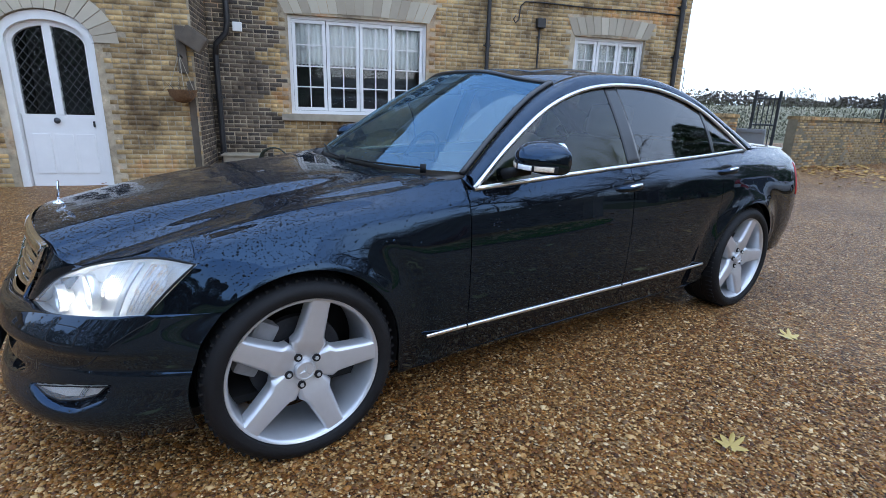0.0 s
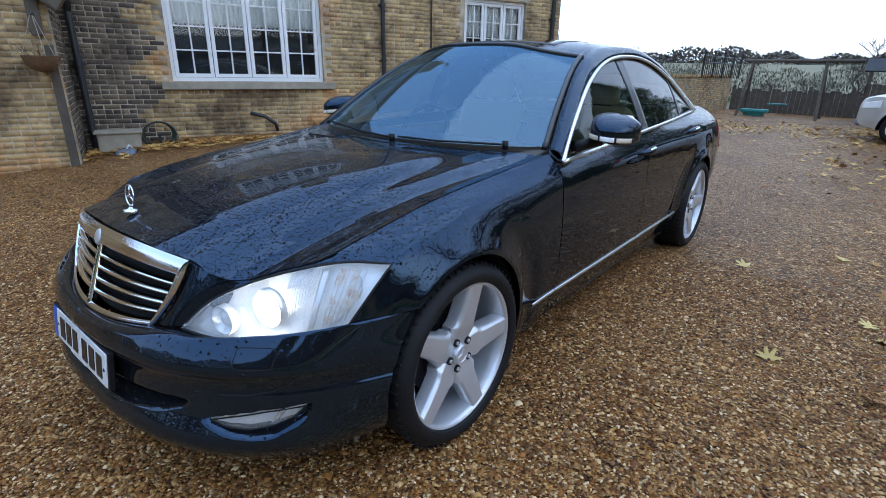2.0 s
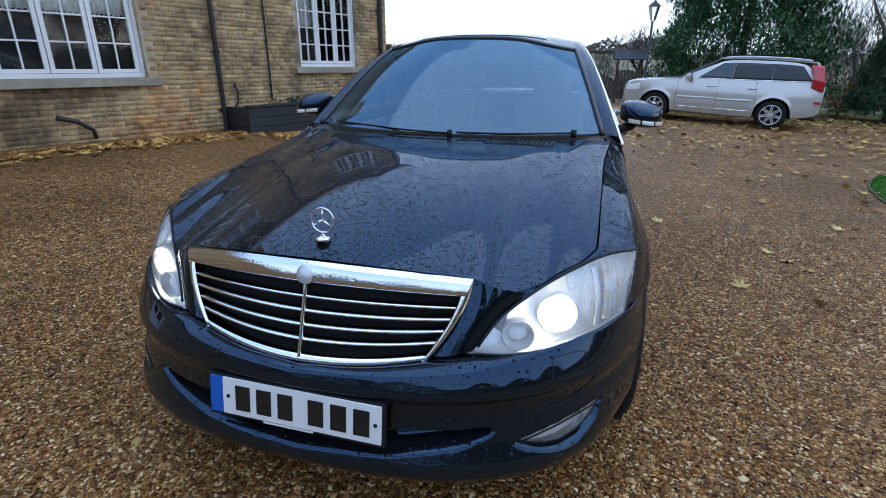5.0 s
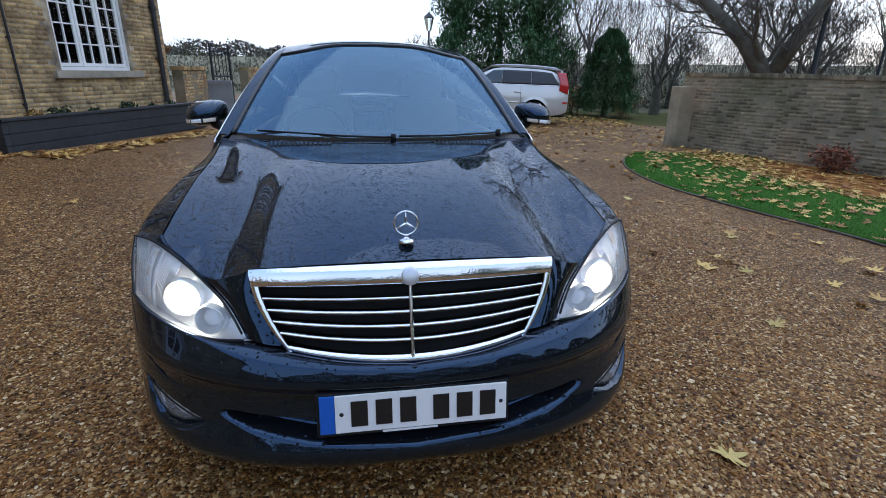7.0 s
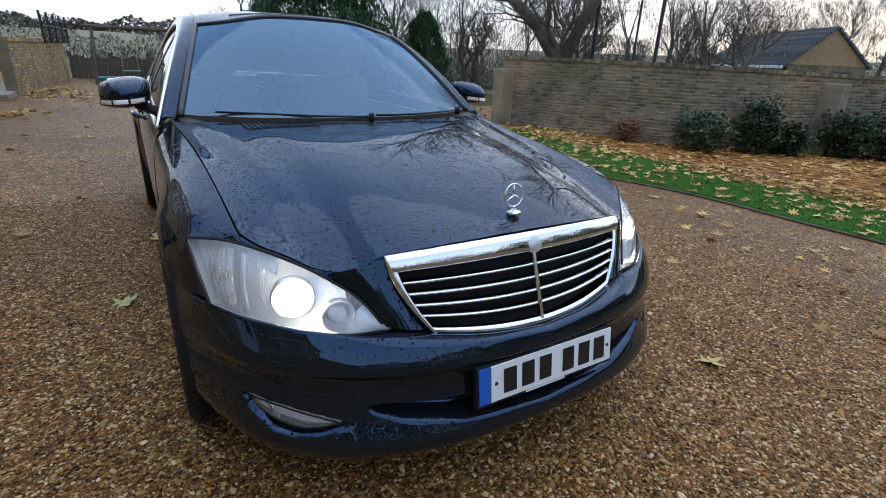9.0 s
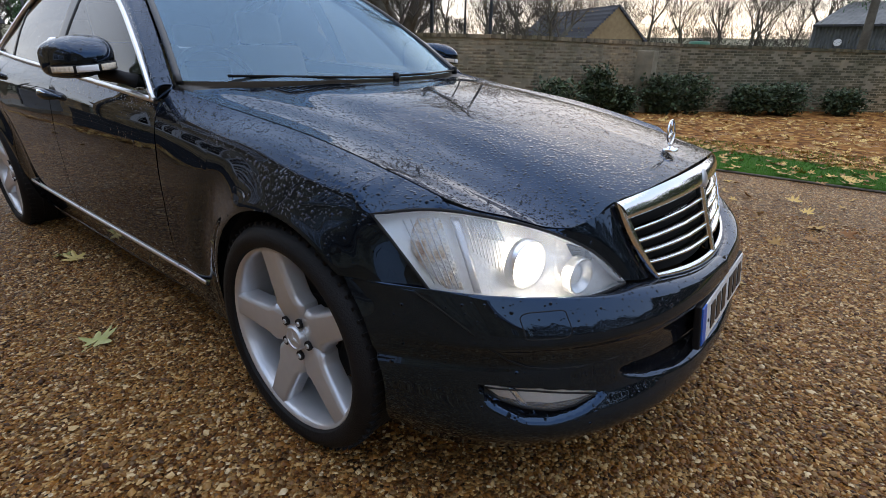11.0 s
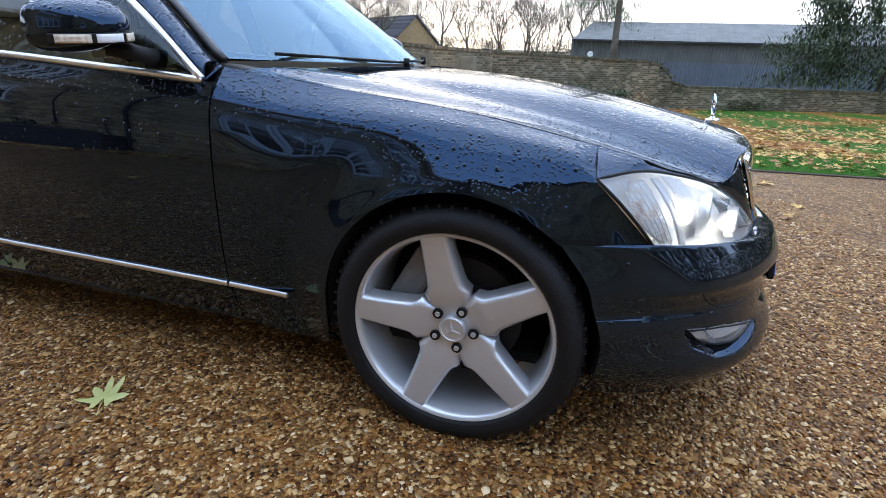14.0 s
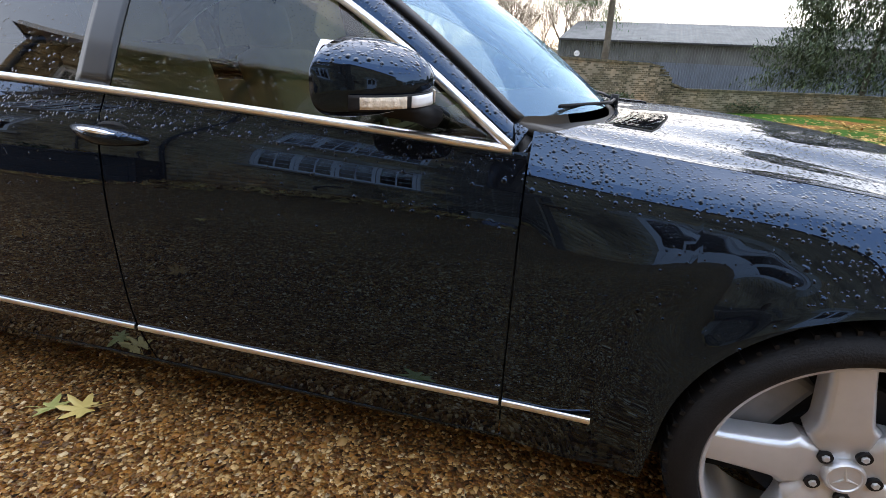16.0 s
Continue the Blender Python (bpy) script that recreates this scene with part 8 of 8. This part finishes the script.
def build_barn():
    X, y0, y1 = 41.0, -26.0, 2.75
    b = thing("corrugated_barn", "long grey corrugated farm barn with blue lower sheets", "barn", pose(X, 0, 0))
    part("upper_wall", corrugated(y0, y1, 1.35, 2.75), M["sheet"], b, "grey corrugated sheets")
    lw = part("lower_wall", corrugated(y0, y1, -1.2, 1.33), M["sheet_blue"], b, "blue-grey corrugated sheets")
    lw.matrix_basis = Matrix.Translation((0.06, 0, 0))
    n = int((y1 - y0) / 0.15 * 2)
    part("roof", sheet(lambda u, v: Vector((-0.3 + 7.3 * v, y0 + (y1 - y0 - 1.2 * v) * u, 2.72 + 1.75 * v + 0.02 * math.sin(math.tau * (y1 - y0) * u / 0.3))), n, 1, 1, outward=(0, -10, -50)), M["sheet_roof"], b, "weathered corrugated roof")
    part("end_wall", boxes((0.0, 14.0, y1 - 0.1, y1, -1.2, 2.75)), M["sheet"], b)
    part("gutter", boxes((-0.42, -0.28, y0, y1, 2.60, 2.72)), M["pipe"], b)
    d = part("round_sign", lathe(bmesh.new(), ((0, 0.03), (0.20, 0.03), (0.22, 0.0)), 24, "x"), M["white"], b, "round white sign")
    d.matrix_basis = pose(-0.08, 1.25, 1.68, 0, 0, 180)
    part("back_wall", boxes((13.8, 14.0, y0, y1, -1.2, 2.75)), M["sheet"], b)


build_barn()
tk = thing("oil_tank", "green oil tank behind the wall", "tank", upright(36, 8.2, 0, 1, 0.3))
part("tank", lathe(bmesh.new(), ((0, 1.7), (0.55, 1.68), (0.62, 1.6), (0.62, 0.1), (0.55, 0.0)), 24, "z"), M["greencan"], tk, smooth=True)
part("lid", lathe(bmesh.new(), ((0, 1.82), (0.16, 1.80), (0.18, 1.68)), 16, "z"), M["pipe"], tk)


# ---- poles, play tower, lantern ----
for x, y, h, r in ((13.2, 9.0, 7.0, 0.05), (12.6, 11.0, 6.0, 0.06), (16.6, 12.6, 6.5, 0.04)):
    p = thing("utility_pole", "tall slim dark pole behind the wall", "pole", upright(x, y), "poles")
    part("shaft", tube(bmesh.new(), ((0, 0, -0.2), (0, 0, h)), [r * 1.2, r], 8), M["fence"], p)
    part("cap", lathe(bmesh.new(), ((0, h + 0.05), (r * 1.2, h), (r * 1.2, h - 0.05)), 8, "z"), M["pipe"], p)

lp = thing("garden_lantern", "black lantern on a tall post behind the car", "lamp post", upright(2.13, 14.2))
part("post", tube(bmesh.new(), ((0, 0, -0.1), (0, 0, 0.5), (0, 0, 2.45)), [0.05, 0.035, 0.03], 10), M["pipe"], lp, smooth=True)
ln = part("lantern", lathe(bmesh.new(), ((0.06, 2.45), (0.08, 2.48), (0.14, 2.80), (0.15, 2.82)), 6, "z"), M["pane"], lp, "glazed lantern head")
part("hood", lathe(bmesh.new(), ((0.0, 3.0), (0.03, 2.95), (0.08, 2.90), (0.17, 2.82)), 6, "z"), M["pipe"], ln)
for k in range(6):
    a = math.tau * k / 6
    part("glazing_bar", tube(bmesh.new(), ((0.065 * math.cos(a), 0.065 * math.sin(a), 2.46), (0.145 * math.cos(a), 0.145 * math.sin(a), 2.82)), 0.008, 4), M["pipe"], ln)


def build_play():
    t = thing("play_tower", "wooden play tower with a teal slide", "play tower", upright(1.92, 18.2, 0, 0.78))
    for x in (-0.5, 0.5):
        for y in (-0.45, 0.45):
            part("post", boxes((x - 0.05, x + 0.05, y - 0.05, y + 0.05, -0.1, 1.95)), M["timber"], t)
    part("deck", boxes((-0.6, 0.6, -0.55, 0.55, 0.95, 1.02)), M["timber"], t)
    for k in range(7):
        part("board", boxes((-0.56, -0.52, -0.5 + 0.145 * k, -0.37 + 0.145 * k, 1.02, 1.45)), M["timber"], t)
        part("board", boxes((-0.52 + 0.15 * k, -0.39 + 0.15 * k, -0.54, -0.50, 1.02, 1.45)), M["timber"], t)
    for sg in (1, -1):
        part("roof_board", boxes((-0.7, 0.7, -0.02, 0.72, 0, 0.03), m=Matrix.Translation((0, 0, 2.3)) @ Matrix.Rotation(radians(-35 * 1), 4, "X") if sg > 0 else Matrix.Translation((0, 0, 2.3)) @ Matrix.Rotation(math.pi, 4, "Z") @ Matrix.Rotation(radians(-35), 4, "X")), M["timber_dark"], t)
    part("slide", sheet(lambda u, v: Vector((-0.05 + 0.42 * u, -0.55 - 0.85 * v, 1.0 - 0.95 * v + 0.12 * abs(2 * u - 1) ** 3)), 8, 12, 1, 0.02), M["teal"], t, "teal plastic slide")
    s = thing("swing_frame", "weathered timber swing frame with a teal seat", "swing", upright(-0.6, 18.9))
    for x in (-1.1, 1.1):
        for y in (-0.7, 0.7):
            part("leg", tube(bmesh.new(), ((x, y, -0.1), (x * 0.9, 0, 1.75)), 0.045, 6), M["timber"], s)
    part("beam", tube(bmesh.new(), ((-1.2, 0, 1.75), (1.9, 0, 1.75)), 0.055, 8), M["timber"], s)
    for x in (-0.3, 0.15):
        part("rope", tube(bmesh.new(), ((x, 0, 1.72), (x, 0, 0.42)), 0.008, 4), M["sill"], s)
    part("seat", boxes((-0.34, 0.2, -0.11, 0.11, 0.40, 0.44), bev=0.01), M["teal"], s)
    pr = thing("plant_prop", "teal garden toy by the fence", "toy", upright(-1.3, 19.0))
    part("tray", boxes((-0.4, 0.4, -0.2, 0.2, 0.12, 0.22), bev=0.03), M["teal"], pr)
    part("stand", boxes((-0.3, 0.3, -0.1, 0.1, 0.0, 0.12)), M["teal"], pr)


build_play()
hb = thing("wall_basket", "dark hanging basket on the gable corner", "basket", Matrix.Translation(at_house(10.25, 0.3, 1.62)))
part("bowl", lathe(bmesh.new(), ((0.0, -0.1), (0.1, -0.08), (0.17, 0.0), (0.19, 0.06), (0.17, 0.06), (0.0, 0.02)), 20, "z"), M["wicker"], hb, smooth=True)
part("bracket", tube(bmesh.new(), ((-0.28, 0, 0.55), (0.0, 0, 0.55), (0, 0, 0.06)), 0.008, 5), M["pipe"], hb)


# ---- the silver estate car ----
def build_suv():
    # local x runs from the nose (0) to the tail (4.8)
    t = thing("estate_car", "silver four-wheel-drive estate car parked across the drive", "car", pose(1.69, 13.79, -0.003, 0, 2.3, -15) @ Matrix.Scale(0.92, 4))
    S, L = M["silver"], 4.80
    low = soft((0.0, 0.18, 0.5, 1.0, 3.8, 4.4, 4.66, 4.8), (0.46, 0.36, 0.31, 0.30, 0.30, 0.34, 0.40, 0.46))
    belt = soft((0.0, 0.05, 0.18, 0.6, 1.2, 1.55, 3.0, 4.3, 4.62, 4.8), (0.80, 0.90, 0.965, 1.035, 1.095, 1.125, 1.165, 1.195, 1.20, 1.12))
    wide = soft((0.0, 0.10, 0.30, 0.7, 1.4, 3.6, 4.3, 4.62, 4.8), (0.62, 0.76, 0.87, 0.935, 0.95, 0.95, 0.93, 0.88, 0.80))
    hubs, R = ((0.93, 0.365), (3.79, 0.365)), 0.425

    def flank_at(x, z):
        """Half width of the body at x and z: tucked under at the sill, leaning in above the shoulder line."""
        return float(wide(x)) * (1 - 0.09 * max(0, (z - 0.80) / 0.40) ** 1.6 - 0.05 * max(0, (0.55 - z) / 0.25) ** 1.5)

    def side_fn(u, v):
        x = L * u
        z0, z1 = float(low(x)), float(belt(x))
        for hx, hz in hubs:
            if abs(x - hx) < R:
                z0 = max(z0, hz + math.sqrt(R * R - (x - hx) ** 2))
        z = z0 + (z1 - z0) * v
        w = flank_at(x, z)
        for hx, hz in hubs:
            w += 0.022 * math.exp(-((math.hypot(x - hx, z - hz) - R) / 0.05) ** 2)
        return Vector((x, -w, z))

    def cab(u, v, sg, out=0.0):
        front, rear = 1.46 + 0.98 * v, 4.74 - 0.46 * v ** 1.4
        x = front + (rear - front) * u
        z = float(belt(min(x, 4.5))) + (1.665 - 0.06 * (2 * u - 1) ** 4 - float(belt(min(x, 4.5)))) * v
        return Vector((x, -(0.862 - 0.175 * v ** 1.3 + out - 0.05 * max(0, u - 0.8) * 5 * (1 - v)) * sg, z))
    for sg in (1, -1):
        soft_edges(part("body_side", sheet(lambda u, v: Vector((side_fn(u, v).x, side_fn(u, v).y * sg, side_fn(u, v).z)), 120, 18, 1, 0.012, outward=(2.4, 0, 0.7)), S, t), 40)
        soft_edges(part("cabin_side", sheet(lambda u, v: cab(u, v, sg), 36, 12, 1, 0.012, outward=(2.9, 0, 1.2)), S, t), 40)
        def pane(b0, b1, t0, t1):
            def fn(u, v):
                x = b0 + (b1 - b0) * u + ((t0 - b0) + ((t1 - b1) - (t0 - b0)) * u) * v
                w = 0.06 + 0.80 * v
                front, rear = 1.46 + 0.98 * w, 4.74 - 0.46 * w ** 1.4
                return cab((x - front) / (rear - front), w, sg, 0.007)
            return fn
        for q, m in (((1.92, 2.736, 2.46, 2.746), "darkpane"), ((2.742, 3.632, 2.752, 3.612), "rubber"), ((3.638, 4.50, 3.618, 4.24), "rubber")):
            part("side_window", sheet(pane(*q), 14, 8, 1, 0.003, outward=(2.9, 0, 1.2)), M[m], t, "dark side window", smooth=True)
        part("waist_trim", tube(bmesh.new(), [cab(u, 0.03, sg, 0.008) for u in np.linspace(0.04, 0.93, 30)], 0.010, 6), M["chrome"], t, "bright waist trim", smooth=True)
        rail = [(x, -0.63 * sg, 1.70 + 0.055 * math.sin((x - 2.45) / 1.95 * math.pi) ** 0.5) for x in np.linspace(2.451, 4.399, 20)]
        part("roof_rail", tube(bmesh.new(), rail, 0.018, 8), M["alloy"], t, "silver roof rail", smooth=True)
        # joints of the doors
        for x, zt in ((1.42, 1.09), (2.42, 1.13), (3.33, 1.16)):
            part("door_joint", tube(bmesh.new(), [(x + (0.10 if x < 3 else 0.30 * (1.0 - z) * (z < 1.0)) * 0.3, -(flank_at(x, z) + 0.001) * sg, z) for z in np.linspace(0.42, zt, 12)], 0.005, 4), M["rubber"], t)
        for x0, x1 in ((1.48, 2.40), (2.46, 3.28)):
            part("side_moulding", sheet(lambda u, v, x0=x0, x1=x1: Vector((x0 + (x1 - x0) * u, -(flank_at(x0, 0.66) + 0.004 + 0.014 * math.sin(math.pi * v)) * sg, 0.63 + 0.02 * u + 0.06 * v)), 8, 6, 1, 0.004, outward=(2.4, 0, 0.7)), S, t, "body-coloured door moulding", smooth=True)
            part("sill_strip", sheet(lambda u, v, x0=x0, x1=x1: Vector((x0 + (x1 - x0) * u, -(flank_at(x0, 0.40) + 0.006 + 0.008 * math.sin(math.pi * v)) * sg, 0.40 + 0.03 * v)), 8, 4, 1, 0.004, outward=(2.4, 0, 0.7)), M["chrome"], t, "bright sill strip", smooth=True)
        part("sill_cladding", sheet(lambda u, v: Vector((1.36 + 2.02 * u, -(0.86 + 0.06 * v) * sg, 0.25 + 0.12 * v)), 10, 4, 1, 0.02, outward=(2.4, 0, 0.7)), M["greysheet"], t, smooth=True)
        mr = part("door_mirror", sheet(lambda u, v: Vector((1.78 - 0.16 * math.sin(math.pi * u) * math.sin(math.pi * v) ** 0.5, -(1.03 - 0.12 * math.cos(math.pi * v)) * sg, 1.20 - 0.085 * math.cos(math.pi * u))), 14, 12, 1, 0.006, outward=(1.78, -1.03 * sg, 1.2)), S, t, "silver door mirror", smooth=True)
        part("mirror_foot", tube(bmesh.new(), ((1.76, -0.86 * sg, 1.14), (1.77, -0.96 * sg, 1.15)), 0.035, 8), M["rubber"], mr, smooth=True)
        for x in (2.20, 3.14):
            w = flank_at(x, 0.98)
            part("door_handle", tube(bmesh.new(), [(x + 0.22 * q, -(w + 0.004 + 0.03 * math.sin(math.pi * q)) * sg, 0.975 + 0.01 * q) for q in np.linspace(0, 1, 9)], 0.017, 8), S, t, smooth=True)
        part("headlamp", sheet(lambda u, v: Vector((0.06 + 0.40 * u ** 1.3, -(flank_at(0.06 + 0.40 * u ** 1.3, 0.8) + 0.006) * sg, 0.72 + 0.05 * u + (0.17 - 0.05 * (1 - u)) * v)), 14, 8, 1, 0.01, outward=(2.4, 0, 0.7)), M["clear"], t, "clear headlamp", smooth=True)
        part("tail_lamp", sheet(lambda u, v: Vector((4.50 + 0.27 * u - 0.20 * max(0, v - 0.35) ** 1.3, -(0.895 - 0.05 * u - 0.16 * max(0, v - 0.4)) * sg, 0.98 + 0.10 * (1 - u) + (0.62 - 0.10 * (1 - u)) * v)), 8, 14, 1, 0.02, outward=(3.5, 0, 1.0)), M["redlamp"], t, "tall red tail lamp", smooth=True)
        part("bumper_reflector", boxes((4.60, 4.78, min(-0.875 * sg, -0.82 * sg), max(-0.875 * sg, -0.82 * sg), 0.70, 0.76), bev=0.01), M["redlamp"], t, "red bumper reflector")
        for hx, hz in hubs:
            w = part("wheel", lathe(bmesh.new(), ((0.245, 0.005), (0.30, 0.022), (0.345, 0.012), (0.365, -0.02), (0.368, -0.20), (0.30, -0.22)), 44, "x"), M["tyre"], t, smooth=True)
            w.matrix_basis = pose(hx, -0.915 * sg, hz, 0, 0, -90 if sg > 0 else 90)
            part("rim", lathe(bmesh.new(), ((0.0, -0.06), (0.19, -0.07), (0.225, -0.04), (0.235, 0.005), (0.248, 0.012), (0.248, -0.1)), 44, "x"), M["black"], w, smooth=True)
            part("rim_edge", lathe(bmesh.new(), ((0.228, -0.01), (0.232, 0.012), (0.250, 0.014), (0.252, 0.0)), 44, "x"), M["alloy"], w, smooth=True)
            for k in range(7):
                bm = bmesh.new()
                for dy in (-0.021, 0.021):
                    box(bm, -0.035, 0.010, dy - 0.0125, dy + 0.0125, 0.03, 0.236, bev=0.004, m=Matrix.Rotation(math.tau * k / 7, 4, "X"))
                part("spoke", bm, M["alloy"], w)
            part("hub_cap", lathe(bmesh.new(), ((0, 0.014), (0.04, 0.012), (0.055, -0.01)), 16, "x"), M["alloy"], w, smooth=True)
            part("wheel_well", lathe(bmesh.new(), ((R + 0.01, 0.0), (R + 0.01, 0.34), (0.0, 0.34)), 24, "x", a0=-0.2, a1=math.pi + 0.2), M["void"], t).matrix_basis = pose(hx, -0.88 * sg, hz, 0, 0, 90 if sg > 0 else -90)
    soft_edges(part("bonnet", sheet(lambda u, v: Vector((0.03 + 1.50 * u, (2 * v - 1) * flank_at(0.03 + 1.50 * u, float(belt(0.03 + 1.50 * u))), float(belt(0.03 + 1.50 * u)) + 0.055 * (1 - (2 * v - 1) ** 4))), 30, 20, 1, 0.012), S, t))
    part("windscreen", sheet(lambda u, v: Vector((1.44 + 0.98 * v - 0.10 * (1 - (2 * u - 1) ** 2), (2 * u - 1) * (0.85 - 0.175 * v), 1.12 + 0.545 * v + 0.02 * (1 - (2 * u - 1) ** 2))), 14, 10, 1, 0.006), M["rubber"], t, smooth=True)
    soft_edges(part("roof", sheet(lambda u, v: Vector((2.36 + 2.00 * u, (2 * v - 1) * 0.695, 1.655 + 0.050 * math.sin(math.pi * (0.12 + 0.80 * u)) + 0.045 * (1 - (2 * v - 1) ** 4))), 24, 16, 1, 0.012), S, t))
    part("roof_spoiler", boxes((4.22, 4.52, -0.62, 0.62, 1.655, 1.69), bev=0.014), S, t)
    soft_edges(part("tailgate", sheet(lambda u, v: Vector((4.80 - 0.03 * v - 0.40 * max(0, v - 0.58) - 0.10 * (2 * u - 1) ** 4, (2 * u - 1) * (0.82 - 0.13 * v), 0.44 + 1.22 * v)), 18, 18, 1, 0.012), S, t))
    part("rear_window", sheet(lambda u, v: Vector((4.785 - 0.05 - 0.17 * v, (2 * u - 1) * (0.60 - 0.05 * v), 1.16 + 0.44 * v)), 8, 6, 1, 0.006), M["rubber"], t)
    part("nose", sheet(lambda u, v: Vector((0.02 + 0.22 * abs(2 * u - 1) ** 3 - 0.05 * math.sin(math.pi * v) + 0.06 * max(0, 0.3 - v), (2 * u - 1) * 0.78, 0.36 + 0.56 * v)), 20, 12, 1, 0.012), S, t, smooth=True)
    gr = part("grille", boxes((-0.045, 0.02, -0.33, 0.33, 0.60, 0.82), bev=0.02), M["void"], t)
    part("grille_frame", boxes((-0.06, 0.0, -0.35, 0.35, 0.81, 0.845), (-0.06, 0.0, -0.33, 0.33, 0.58, 0.605), bev=0.006), M["chrome"], gr)
    part("lower_bumper", boxes((-0.03, 0.20, -0.66, 0.66, 0.36, 0.47), bev=0.03), M["greysheet"], t)
    part("underside", boxes((0.3, 4.5, -0.74, 0.74, 0.30, 0.36)), M["void"], t)
    part("exhaust", tube(bmesh.new(), ((4.5, -0.5, 0.31), (4.80, -0.5, 0.31)), 0.03, 8), M["pipe"], t)


M["darkpane"] = mat("dusky_side_glass", (0.035, 0.05, 0.06), rough=0.08, coat=0.6, noise_scale=4, vary=0.3)
build_suv()
